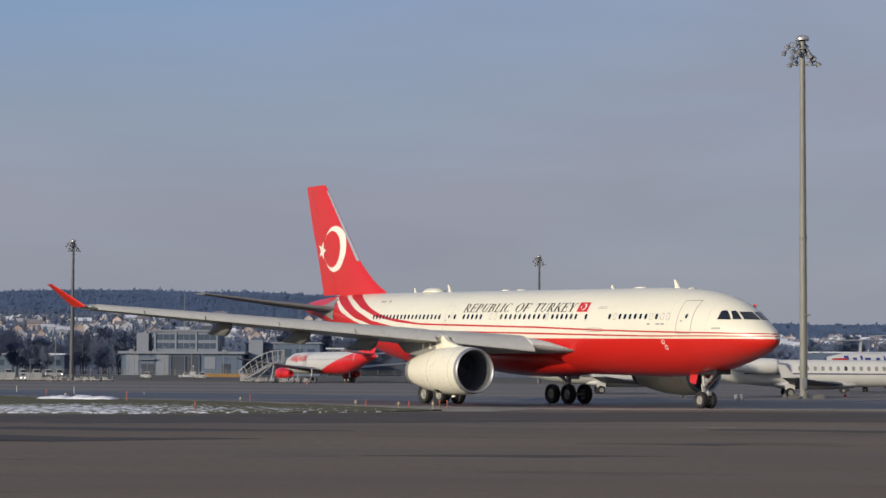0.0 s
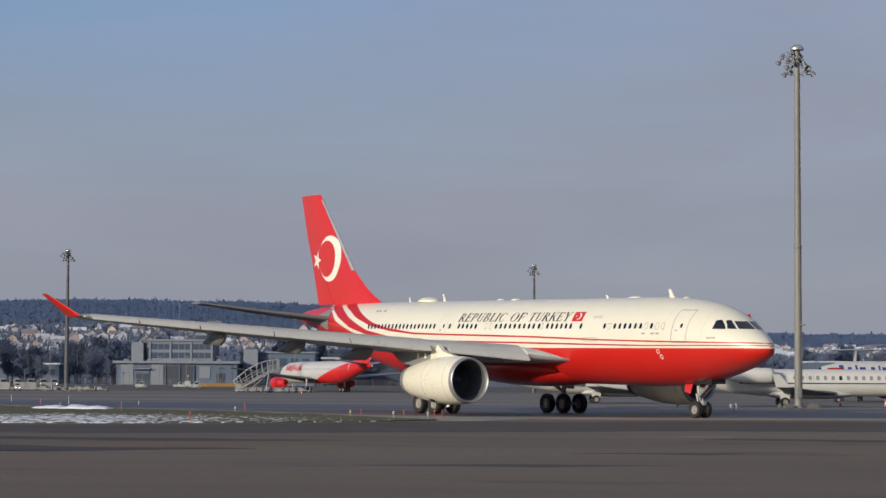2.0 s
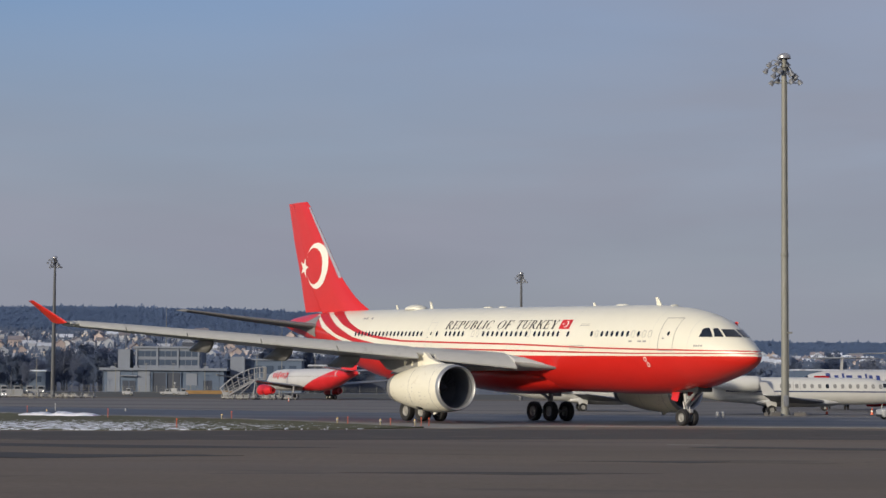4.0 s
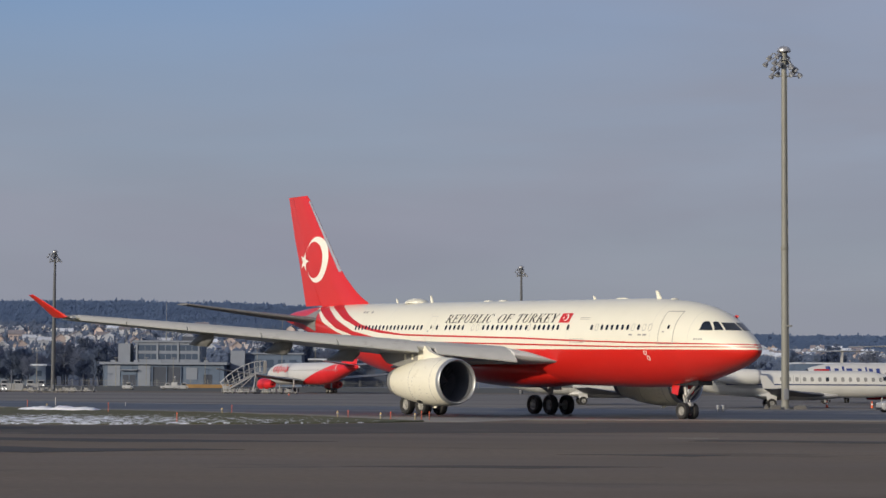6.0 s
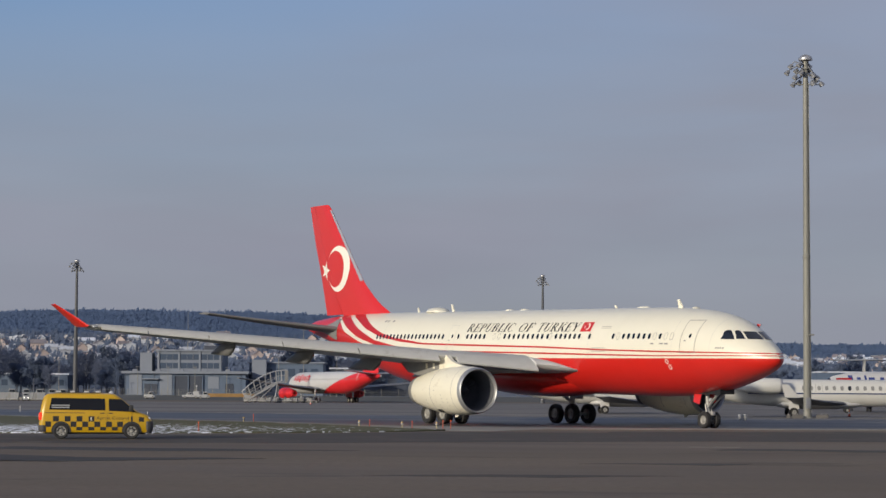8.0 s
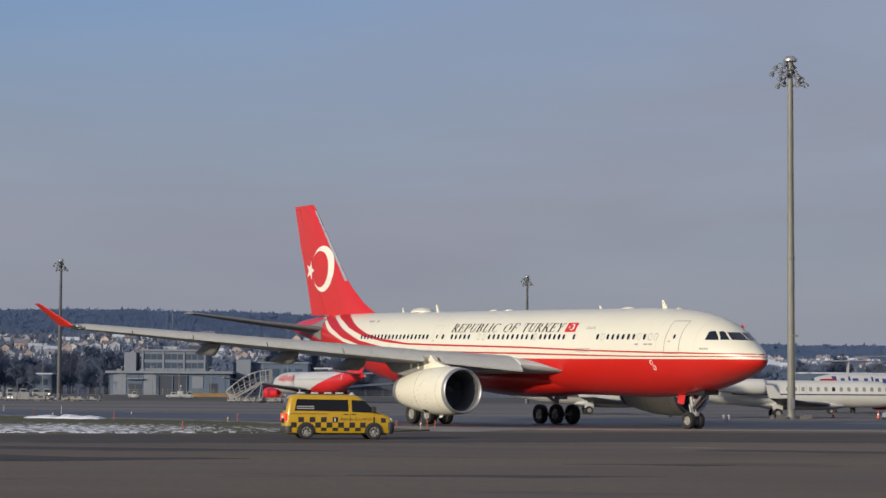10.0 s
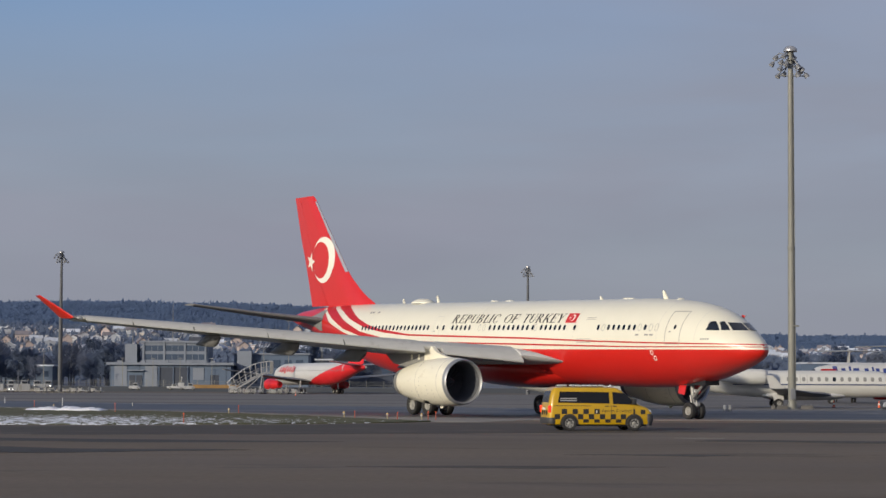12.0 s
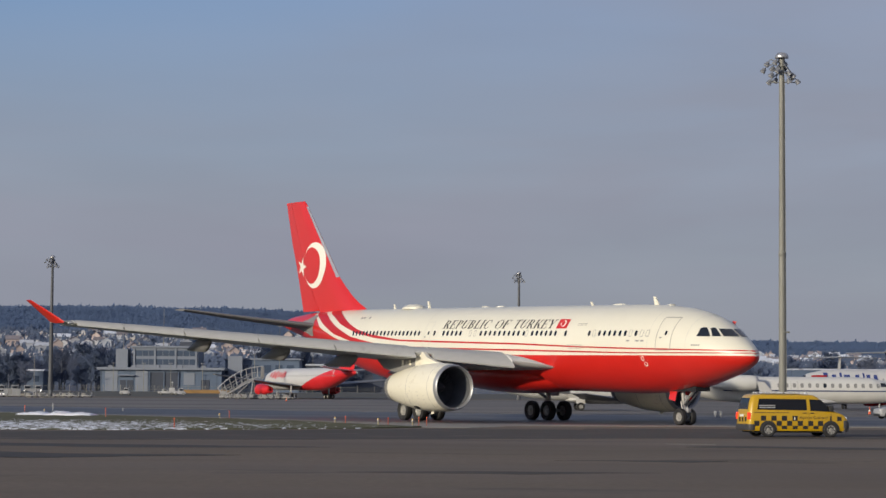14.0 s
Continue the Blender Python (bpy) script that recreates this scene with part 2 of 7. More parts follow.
def verge_material():
    """Winter grass with thawing snow lying in patches."""
    m = surface("grass_with_snow", (0.078, 0.078, 0.034), 0.95, vary=0.35, grain=1.6, bump=0.06)
    t = m.node_tree
    b = t.nodes["Principled BSDF"]
    grass = b.inputs["Base Color"].links[0].from_socket
    tc = t.nodes.new("ShaderNodeTexCoord")
    sp = t.nodes.new("ShaderNodeSeparateXYZ")
    link(t, tc.outputs["Object"], sp.inputs["Vector"])
    mp = t.nodes.new("ShaderNodeMapping")
    mp.inputs["Scale"].default_value = (1.0, 0.42, 1)
    link(t, tc.outputs["Object"], mp.inputs["Vector"])
    n = node(t, "ShaderNodeTexNoise", Scale=2.2, Detail=7.0, Roughness=0.68)
    link(t, mp.outputs["Vector"], n.inputs["Vector"])
    thin_out = t.nodes.new("ShaderNodeMapRange")     # less snow towards the tip of the verge
    for key, v in (("From Min", -18.0), ("From Max", -2.0), ("To Min", 0.055), ("To Max", -0.10)):
        thin_out.inputs[key].default_value = v
    link(t, sp.outputs["X"], thin_out.inputs["Value"])
    far = t.nodes.new("ShaderNodeMapRange")
    for key, v in (("From Min", 122.0), ("From Max", 165.0), ("To Min", 0.02), ("To Max", -0.30)):
        far.inputs[key].default_value = v
    link(t, sp.outputs["Y"], far.inputs["Value"])
    add = t.nodes.new("ShaderNodeMath")
    link(t, n.outputs["Fac"], add.inputs[0])
    link(t, thin_out.outputs["Result"], add.inputs[1])
    add2 = t.nodes.new("ShaderNodeMath")
    link(t, add.outputs["Value"], add2.inputs[0])
    link(t, far.outputs["Result"], add2.inputs[1])
    edge = t.nodes.new("ShaderNodeMapRange")
    edge.inputs["From Min"].default_value, edge.inputs["From Max"].default_value = 0.53, 0.59
    link(t, add2.outputs["Value"], edge.inputs["Value"])
    mix = t.nodes.new("ShaderNodeMix")
    mix.data_type = "RGBA"
    mix.inputs["B"].default_value = (0.82, 0.84, 0.88, 1)
    link(t, edge.outputs["Result"], mix.inputs["Factor"])
    link(t, grass, mix.inputs["A"])
    link(t, mix.outputs["Result"], b.inputs["Base Color"])
    return m


VERGE = verge_material()
# far woods: haze put into the base colour as extra blue
WOOD_FAR = surface("haze_blue_woods", (0.080, 0.124, 0.226), 0.95, vary=0.12, grain=0.02)
# nearer trees, foliage, twigs and trunks: paler and bluer to paint in haze
WOOD_MID = surface("hazed_trees", (0.102, 0.136, 0.215), 0.95, vary=0.2, grain=0.05)
NEEDLE = surface("hazed_foliage", (0.108, 0.143, 0.225), 0.9, vary=0.22, grain=0.6)
TWIG = surface("hazed_twigs", (0.115, 0.138, 0.205), 0.9, vary=0.2, grain=0.6)
BARK = surface("hazed_bark", (0.085, 0.098, 0.135), 0.95, vary=0.3, grain=2)
# house walls dulled and mostly blued, so the haze sits in their paint
WALLS = [surface("hazed_house_render", c, 0.85, vary=0.1, grain=0.3, per_piece=0.15) for c in
         ((0.43, 0.44, 0.47), (0.43, 0.36, 0.34), (0.35, 0.38, 0.44), (0.48, 0.44, 0.40), (0.31, 0.335, 0.39))]
TILE = surface("roof_tile", (0.20, 0.185, 0.205), 0.9, vary=0.25, grain=0.4, per_piece=0.25)
# roof snow greyed and blued for haze, with bare patches showing through
ROOF_SNOW = surface("hazed_snowy_roof", (0.50, 0.54, 0.62), 0.8, vary=0.1, grain=0.4, per_piece=0.3, stain=(0.22, 0.22, 0.25), stain_at=0.60, stain_scale=0.25)
# building colours lowered and blued: distance haze and shade are painted in
CLAD = surface("hazed_grey_cladding", (0.090, 0.128, 0.196), 0.6, vary=0.1, grain=0.4)
CLAD_PALE = surface("hazed_pale_cladding", (0.188, 0.215, 0.268), 0.7, vary=0.1, grain=0.4)
CLAD_DARK = surface("hazed_dark_cladding", (0.040, 0.050, 0.075), 0.5, vary=0.15, grain=0.4)
PANE_FAR = surface("hazed_office_glass", (0.058, 0.082, 0.128), 0.15, vary=0.15)


def let_through(m, share):
    """Twigs and needles pass part of the light on."""
    t = m.node_tree
    b, out = t.nodes["Principled BSDF"], t.nodes["Material Output"]
    thin_leaf = t.nodes.new("ShaderNodeBsdfTranslucent")
    link(t, b.inputs["Base Color"].links[0].from_socket, thin_leaf.inputs["Color"])
    mix = t.nodes.new("ShaderNodeMixShader")
    mix.inputs["Fac"].default_value = share
    link(t, b.outputs["BSDF"], mix.inputs[1])
    link(t, thin_leaf.outputs["BSDF"], mix.inputs[2])
    link(t, mix.outputs["Shader"], out.inputs["Surface"])


for m in (NEEDLE, TWIG, WOOD_MID, WOOD_FAR):
    let_through(m, 0.35)


def tufts(centres, sizes, rng):
    """Small three-cornered sprays of foliage, turned to the light as leaves are: (verts, faces) for from_pydata."""
    n = len(centres)
    way = np.array((-0.45, -0.72, 0.52)) + rng.normal(0, 0.22, (n, 3))
    way /= np.linalg.norm(way, axis=1)[:, None]
    across = np.cross(way, (0.0, 0.0, 1.0))
    across /= np.linalg.norm(across, axis=1)[:, None]
    rise = np.cross(across, way)
    corner = []
    for u, v in ((0.0, 1.15), (-0.8, -0.5), (0.8, -0.5)):
        p = u + rng.normal(0, 0.28, (n, 1))
        q = v + rng.normal(0, 0.28, (n, 1))
        corner.append(centres + (across * p + rise * q) * sizes[:, None])
    verts = np.stack(corner, axis=1).reshape(-1, 3)
    return verts.tolist(), [(3 * i, 3 * i + 1, 3 * i + 2) for i in range(n)]



# ---- mesh helpers ----
def finish(bm, material, name, smooth=True, angle=35):
    bmesh.ops.recalc_face_normals(bm, faces=bm.faces)
    me = bpy.data.meshes.new(name)
    bm.to_mesh(me)
    bm.free()
    me.materials.append(material)
    if smooth:
        for p in me.polygons:
            p.use_smooth = True
        me.set_sharp_from_angle(angle=radians(angle))
    return me


def part(name, bm, material, parent=None, label="", at=None, smooth=True, angle=35):
    ob = new(name, finish(bm, material, name, smooth, angle))
    if parent:
        ob.parent = parent
    if at is not None:
        ob.matrix_basis = at
    if label:
        tagged(ob, label)
    return ob


def part_from(name, me, parent, at=None):
    ob = new(name, me)
    ob.parent = parent
    if at is not None:
        ob.matrix_basis = at
    return ob


def thing(name, label, category, at=None, group="", kind=""):
    ob = new(name)
    if at is not None:
        ob.matrix_basis = at
    return tagged(ob, label, category, group, kind)


def box(bm, x0, x1, y0, y1, z0, z1, bevel=0.0, taper=None):
    """A box; taper=(x, y) draws in its top on each side; bevel rounds its edges."""
    tx, ty = taper or (0, 0)
    low = [bm.verts.new(p) for p in ((x0, y0, z0), (x1, y0, z0), (x1, y1, z0), (x0, y1, z0))]
    top = [bm.verts.new(p) for p in ((x0 + tx, y0 + ty, z1), (x1 - tx, y0 + ty, z1), (x1 - tx, y1 - ty, z1), (x0 + tx, y1 - ty, z1))]
    faces = [bm.faces.new(low[::-1]), bm.faces.new(top)]
    for i in range(4):
        j = (i + 1) % 4
        faces.append(bm.faces.new((low[i], low[j], top[j], top[i])))
    if bevel:
        edges = list({e for f in faces for e in f.edges})
        bmesh.ops.bevel(bm, geom=edges, offset=bevel, segments=2, affect="EDGES", profile=0.6)
    return bm


def boxed(*a, **k):
    return box(bmesh.new(), *a, **k)


def rings(bm, loops, closed=True, cap=True):
    """Skin over loops of points."""
    rows = [[bm.verts.new(p) for p in loop] for loop in loops]
    n = len(rows[0])
    for a, b in zip(rows, rows[1:]):
        for i in range(n if closed else n - 1):
            j = (i + 1) % n
            bm.faces.new((a[i], a[j], b[j], b[i]))
    if cap and closed:
        bm.faces.new(rows[0][::-1])
        bm.faces.new(rows[-1])
    return bm


def tube(bm, a, b, r0, r1=None, n=10):
    a, b = Vector(a), Vector(b)
    r1 = r0 if r1 is None else r1
    q = (b - a).to_track_quat("Z", "Y")
    ring = [q @ Vector((math.cos(2 * math.pi * i / n), math.sin(2 * math.pi * i / n), 0)) for i in range(n)]
    return rings(bm, [[a + v * r0 for v in ring], [b + v * r1 for v in ring]])


def tubed(*a, **k):
    return tube(bmesh.new(), *a, **k)


def lathe(bm, profile, axis="x", centre=(0, 0, 0), n=32, cap=False):
    """Turn (along, radius) pairs about an axis through centre."""
    c = Vector(centre)
    loops = []
    for u, r in profile:
        loop = []
        for i in range(n):
            p, q = r * math.cos(2 * math.pi * i / n), r * math.sin(2 * math.pi * i / n)
            loop.append(c + Vector({"x": (u, p, q), "y": (p, u, q), "z": (p, q, u)}[axis]))
        loops.append(loop)
    return rings(bm, loops, cap=cap)


def lathed(*a, **k):
    return lathe(bmesh.new(), *a, **k)


def plate(bm, outline, offset):
    """A prism: a flat outline of 3D points, given thickness by the vector offset."""
    o = Vector(offset)
    return rings(bm, [[Vector(p) for p in outline], [Vector(p) + o for p in outline]])


def lerp(x, xs, ys):
    return float(np.interp(x, xs, ys))


def smooth_step(x, a, b):
    t = min(1.0, max(0.0, (x - a) / (b - a)))
    return t * t * (3 - 2 * t)


# ---- ground and distance ----
def ground_z(x, y):
    """The apron is level; beyond it the land climbs to wooded hills."""
    z = 1.6 * smooth_step(y, 560, 720)
    ridge = 124 + 6 * math.sin(x / 340 + 0.6) + 4 * math.sin(x / 130) - 56 * smooth_step(x, -350, 420)
    z += 9 * smooth_step(y, 780, 1250) + (ridge - 11) * smooth_step(y, 1150, 3950) + 17 * smooth_step(y, 2750, 3900)
    if y > 3950:
        z -= 0.02 * (y - 3950)
    return z


def build_ground():
    ys = [-700, -300, -100, -20, 30, 60, 80, 92] + list(range(96, 130, 3)) + [140, 170, 220, 300, 420, 560, 600, 640, 680, 720, 780]
    ys += list(range(840, 4100, 80)) + [4200, 4500, 4900]
    bm = bmesh.new()
    loops = []
    for y in ys:
        half = 900 + 0.35 * max(y, 0)
        loops.append([(half * u, y, ground_z(half * u, y)) for u in np.linspace(-1, 1, 61)])
    rings(bm, loops, closed=False)
    ob = part("ground", bm, ASPHALT, angle=80)
    me = ob.data
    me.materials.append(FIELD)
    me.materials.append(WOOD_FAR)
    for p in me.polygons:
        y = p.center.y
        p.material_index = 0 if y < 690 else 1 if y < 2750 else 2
    return tagged(ob, "worn grey asphalt apron running out to meadows and wooded hills", "ground", kind="structure")


def sheet(name, outline, material, label, category, lift=0.012, cuts=1):
    """A thin paved area that follows the ground, with a real edge."""
    bm = bmesh.new()
    bm.faces.new([bm.verts.new((x, y, 0)) for x, y in outline])
    bmesh.ops.triangulate(bm, faces=bm.faces)
    bmesh.ops.subdivide_edges(bm, edges=bm.edges, cuts=cuts, use_grid_fill=True)
    bmesh.ops.triangulate(bm, faces=bm.faces)
    for v in bm.verts:
        v.co.z = ground_z(v.co.x, v.co.y) + lift
    out = bmesh.ops.extrude_face_region(bm, geom=list(bm.faces))
    for g in out["geom"]:
        if isinstance(g, bmesh.types.BMVert):
            g.co.z -= lift + 0.05
    return tagged(part(name, bm, material, smooth=False), label, category, kind="structure")


build_ground()
sheet("taxiway", [(-230, 470), (-120, 330), (-57, 270), (-22, 228), (8, 204), (36, 197), (140, 186), (140, 128), (60, 133), (26, 136),
                  (4, 134), (-3, 140), (-14, 160), (-40, 196), (-80, 250), (-150, 340), (-260, 470)],
      TAXIWAY, "dark damp asphalt taxiway under the parked airliner", "taxiway", cuts=10)
sheet("apron", [(-240, 580), (170, 580), (170, 192), (140, 188), (36, 199), (8, 206), (-22, 230), (-57, 272), (-120, 332), (-240, 480)],
      APRON_CONCRETE, "pale concrete apron where the other aircraft park", "apron", lift=0.008, cuts=8)
sheet("pavement", [(4, 134), (26, 136), (60, 133), (60, 129.0), (26, 131.5), (6, 129.0), (2.6, 121.0), (0.3, 121.4), (-2.7, 128.3), (-6, 138), (-14, 155), (-38, 189), (-80, 242), (-150, 330), (-156, 336), (-80, 250), (-40, 196), (-14, 160), (-3, 140)],
      SHOULDER, "pale concrete shoulder along the taxiway edge", "pavement", lift=0.016, cuts=6)


sheet("far_verge", [(-260, 584), (230, 584), (230, 694), (-260, 694)], surface("rough_winter_turf", (0.075, 0.077, 0.070), 0.95, vary=0.3, grain=0.12),
      "rough dark winter turf between apron and buildings", "grass", lift=0.02, cuts=24)


def wavy(outline, step=1.2, amount=0.5, seed=0):
    """The outline with uneven, crumbled edges."""
    out = []
    for (x0, y0), (x1, y1) in zip(outline, outline[1:] + outline[:1]):
        n = max(1, int(math.hypot(x1 - x0, y1 - y0) / step))
        for i in range(n):
            x, y = x0 + (x1 - x0) * i / n, y0 + (y1 - y0) * i / n
            out.append((x + amount * noise.noise((x * 0.4, y * 0.4, seed)), y + 2 * amount * noise.noise((x * 0.3, y * 0.4, seed + 9))))
    return out


OLD_TAR = surface("old_dark_asphalt", (0.047, 0.037, 0.030), 0.85, vary=0.22, grain=2.5, bump=0.01, stain=(0.085, 0.068, 0.054), stain_at=0.60, stain_scale=0.22)
FRESH_TAR = surface("patch_asphalt", (0.036, 0.030, 0.026), 0.8, vary=0.2, grain=3.0, bump=0.008)
WORN_PAINT = surface("worn_white_paint", (0.24, 0.225, 0.20), 0.7, vary=0.25, grain=3.0)
for k, (outline, paint, label) in enumerate((
        ([(-45, 88), (-14, 86), (0, 91), (9, 95), (24, 97), (24, 112), (4, 118), (1.5, 119), (-3, 114.5), (-8, 109.5), (-16, 105), (-45, 104)], OLD_TAR, "older dark brown strip of apron asphalt"),
        ([(8, 108), (40, 103), (40, 119), (22, 124), (9, 121)], OLD_TAR, "older dark brown strip of apron asphalt"),
        ([(-17, 64), (-11, 63.5), (-5.5, 66.5), (-7, 68), (-11, 67), (-14, 69.5), (-17, 70)], FRESH_TAR, "dark tar repair on the apron"),
        ([(-17, 77), (-9.5, 75), (-3, 77.2), (-8, 79), (-16, 80.5)], FRESH_TAR, "dark tar repair on the apron"),
        ([(4, 63.0), (7.6, 62.4), (9, 63.8), (5, 64.4)], FRESH_TAR, "dark tar repair on the apron"),
        ([(9.5, 80), (17, 78), (18, 80.5), (11, 82)], FRESH_TAR, "dark tar repair on the apron"),
        ([(-2, 53.5), (2.4, 52.6), (6, 53.6), (1, 54.6)], OLD_TAR, "older dark patch of apron asphalt"),
        ([(9.4, 84.7), (11.1, 84.2), (11.2, 84.8), (9.5, 85.4)], WORN_PAINT, "worn white paint mark on the apron"))):
    sheet("asphalt_patch", wavy(outline, seed=k), paint, label, "apron", lift=0.004 + 0.002 * (k % 3), cuts=2)


def build_verge():
    """The raised grass strip with thawing snow, uneven underfoot."""
    bm = bmesh.new()
    near = lambda x: lerp(x, [-150, -16, -7.6, -2.5, 0.0], [106.5, 107.5, 112.0, 116.8, 121.4])
    far = lambda x: lerp(x, [-150, -80, -38, -14, -6, -2.7, 0.0], [330, 242, 188.5, 154.5, 137.5, 128, 121.6])
    loops = []
    xs = np.concatenate([np.linspace(-150, -45, 40), np.linspace(-44, -0.05, 156)])
    for x in xs:
        a, b = near(x) + 0.5 * noise.noise((x * 0.5, 0, 0)), far(x) + 0.3 * noise.noise((x * 0.6, 5, 0))
        loop = []
        for k in range(60):
            u = k / 59
            y = a + (max(b, a + 0.3) - a) * u ** 1.4
            z = ground_z(x, y) + 0.02 + 0.07 * math.sin(math.pi * u) ** 0.3 + 0.05 * noise.noise((x * 0.9, y * 0.5, 1)) + 0.03 * noise.noise((x * 3, y * 2, 4))
            if k in (0, 59):
                z = ground_z(x, y) - 0.05
            loop.append((x, y, z))
        loops.append(loop)
    rings(bm, loops, closed=False)
    tagged(part("grass_verge", bm, VERGE, angle=80), "winter grass verge with patches of thawing snow", "grass", kind="stuff")
    # ploughed bank of snow
    bm = bmesh.new()
    loops = []
    for x in np.linspace(-30.5, -24.3, 110):
        u = (x + 27.4) / 3.1
        env = max(0.0, 1 - u ** 2) ** 0.45 * (0.27 + 0.14 * noise.noise((x * 0.9, 3, 0)) + 0.07 * noise.noise((x * 2.9, 9, 0)))
        env *= 1 - 0.55 * math.exp(-((x + 27.9) / 0.3) ** 2)
        yc = 165 - 0.45 * (x + 27.3)
        loop = []
        for k in range(16):
            v = -1 + 2 * k / 15
            z = ground_z(x, yc) + 0.06 + env * (1 - v * v) ** 0.7 * (1 + 0.25 * noise.noise((x * 3, v * 3, 2)))
            loop.append((x, yc + v * 2.2, z if abs(v) < 1 else ground_z(x, yc) - 0.05))
        loops.append(loop)
    rings(bm, loops, closed=False)
    tagged(part("snow_bank", bm, SNOW, angle=80), "low white bank of ploughed snow on the grass verge", "snow", kind="stuff")


build_verge()


# ---- the large airliner: its own space has x aft of the nose, y to its right-hand side, z up from the ground ----
LEAN = 0.019            # it stands nose-down
ST = [0.0, 0.06, 0.2, 0.5, 1.0, 1.7, 2.5, 3.4, 4.5, 6.0, 8.0, 10.5, 37.0, 40.0, 43.0, 46.0, 49.0, 52.0, 54.5, 57.0, 58.4]
TOP = [-0.38, -0.22, -0.04, 0.22, 0.55, 0.98, 1.47, 1.93, 2.28, 2.56, 2.74, 2.82, 2.82, 2.82, 2.82, 2.80, 2.77, 2.68, 2.54, 2.28, 1.98]
BOT = [-0.44, -0.60, -0.77, -0.97, -1.20, -1.46, -1.71, -1.96, -2.24, -2.51, -2.72, -2.82, -2.82, -2.66, -2.20, -1.55, -0.82, -0.06, 0.56, 1.10, 1.46]
WID = [0.03, 0.23, 0.44, 0.73, 1.07, 1.44, 1.78, 2.09, 2.38, 2.62, 2.78, 2.82, 2.82, 2.78, 2.60, 2.28, 1.84, 1.32, 0.86, 0.46, 0.22]


def hull(s):
    """Middle height, half height and half width of the fuselage s metres behind the nose."""
    t, b, w = lerp(s, ST, TOP), lerp(s, ST, BOT), lerp(s, ST, WID)
    return (t + b) / 2, (t - b) / 2, w


def lift(s):
    return 4.80 + LEAN * (s - 12)


def hull_point(s, phi, side, off=0.0):
    m, hh, w = hull(s)
    return (s, side * (w + off) * math.sin(phi), lift(s) + m - (hh + off) * math.cos(phi))


def phi_at(s, z):
    m, hh, w = hull(s)
    return math.acos(max(-1.0, min(1.0, -(z - m) / hh)))


def shell(bm, low, high, stations, n, off=0.0, sides=(1, -1)):
    """Part of the fuselage skin between two heights that run along it."""
    for side in sides:
        loops = []
        for s in stations:
            a, b = phi_at(s, low(s)), phi_at(s, high(s))
            loops.append([hull_point(s, a + (b - a) * i / n, side, off) for i in range(n + 1)])
        rings(bm, loops, closed=False)
    return bm


def patch(bm, s0, s1, z0, z1, off, skew=0.0, side=1, ns=4, nz=4):
    """A small piece lying on the skin."""
    loops = []
    for i in range(ns + 1):
        loop = []
        for j in range(nz + 1):
            z = z0 + (z1 - z0) * j / nz
            s = s0 + (s1 - s0) * i / ns - skew * j / nz
            loop.append(hull_point(s, phi_at(s, z), side, off))
        loops.append(loop)
    return rings(bm, loops, closed=False)


def rounded_patch(bm, s, z, a, b, off, side=1, n=14, power=3.0):
    """A rounded window outline on the skin, as one small fan with a raised rim."""
    pts = []
    for i in range(n):
        t = 2 * math.pi * i / n
        c, d = math.cos(t), math.sin(t)
        u = a * abs(c) ** (2 / power) * (1 if c >= 0 else -1)
        v = b * abs(d) ** (2 / power) * (1 if d >= 0 else -1)
        pts.append(hull_point(s + u, phi_at(s + u, z + v), side, off))
    bm.faces.new([bm.verts.new(p) for p in pts])
    return bm


def ring_patch(bm, s, z, a, b, width, off, side=1, n=20, power=3.0):
    def loop(k):
        out = []
        for i in range(n):
            t = 2 * math.pi * i / n
            c, d = math.cos(t), math.sin(t)
            u = (a + k) * abs(c) ** (2 / power) * (1 if c >= 0 else -1)
            v = (b + k) * abs(d) ** (2 / power) * (1 if d >= 0 else -1)
            out.append(hull_point(s + u, phi_at(s + u, z + v), side, off))
        return out
    return rings(bm, [loop(0), loop(width)], cap=False)


def outline_patch(s0, s1, z0, z1, width, side):
    """The thin seam round a door, lying on the skin."""
    bm = bmesh.new()
    patch(bm, s0, s1, z0, z0 + width, 0.02, 0, side, 6, 1)
    patch(bm, s0, s1, z1 - width, z1, 0.02, 0, side, 6, 1)
    for s in (s0, s1 - width):
        patch(bm, s, s + width, z0 + width, z1 - width, 0.02, 0, side, 1, 14)
    return bm


def curve_of(xs, ys):
    return lambda s: lerp(s, xs, ys)


B0 = curve_of([0, 4, 8.5, 13.85, 20.9, 31.5, 36.15, 40.4, 42.5, 44.3, 46.5, 48.0, 48.9], [-0.03, 0.0, 0.04, 0.11, 0.28, 0.41, 0.48, 0.86, 1.20, 1.64, 2.31, 2.66, 2.80])
B1 = curve_of([0, 4, 8.5, 13.85, 20.9, 31.5, 36.15, 39.4, 42.7, 45.6, 47.8, 49.6, 50.6], [-0.09, -0.08, -0.05, 0.02, 0.17, 0.29, 0.36, 0.56, 0.94, 1.56, 2.19, 2.60, 2.78])
B2 = curve_of([0, 4, 8.5, 13.85, 20.9, 31.5, 38, 40.2, 43.6, 47, 48.9, 50.4, 51.2], [-0.18, -0.2, -0.24, -0.20, -0.13, -0.07, 0.06, 0.27, 0.69, 1.57, 2.20, 2.58, 2.76])
B3 = curve_of([0, 4, 8.5, 13.85, 20.9, 31.5, 38, 41, 43, 46.8, 49.3, 50.9, 52.0, 52.4], [-0.23, -0.26, -0.31, -0.29, -0.24, -0.15, -0.08, 0.05, 0.26, 0.91, 1.67, 2.22, 2.55, 2.70])
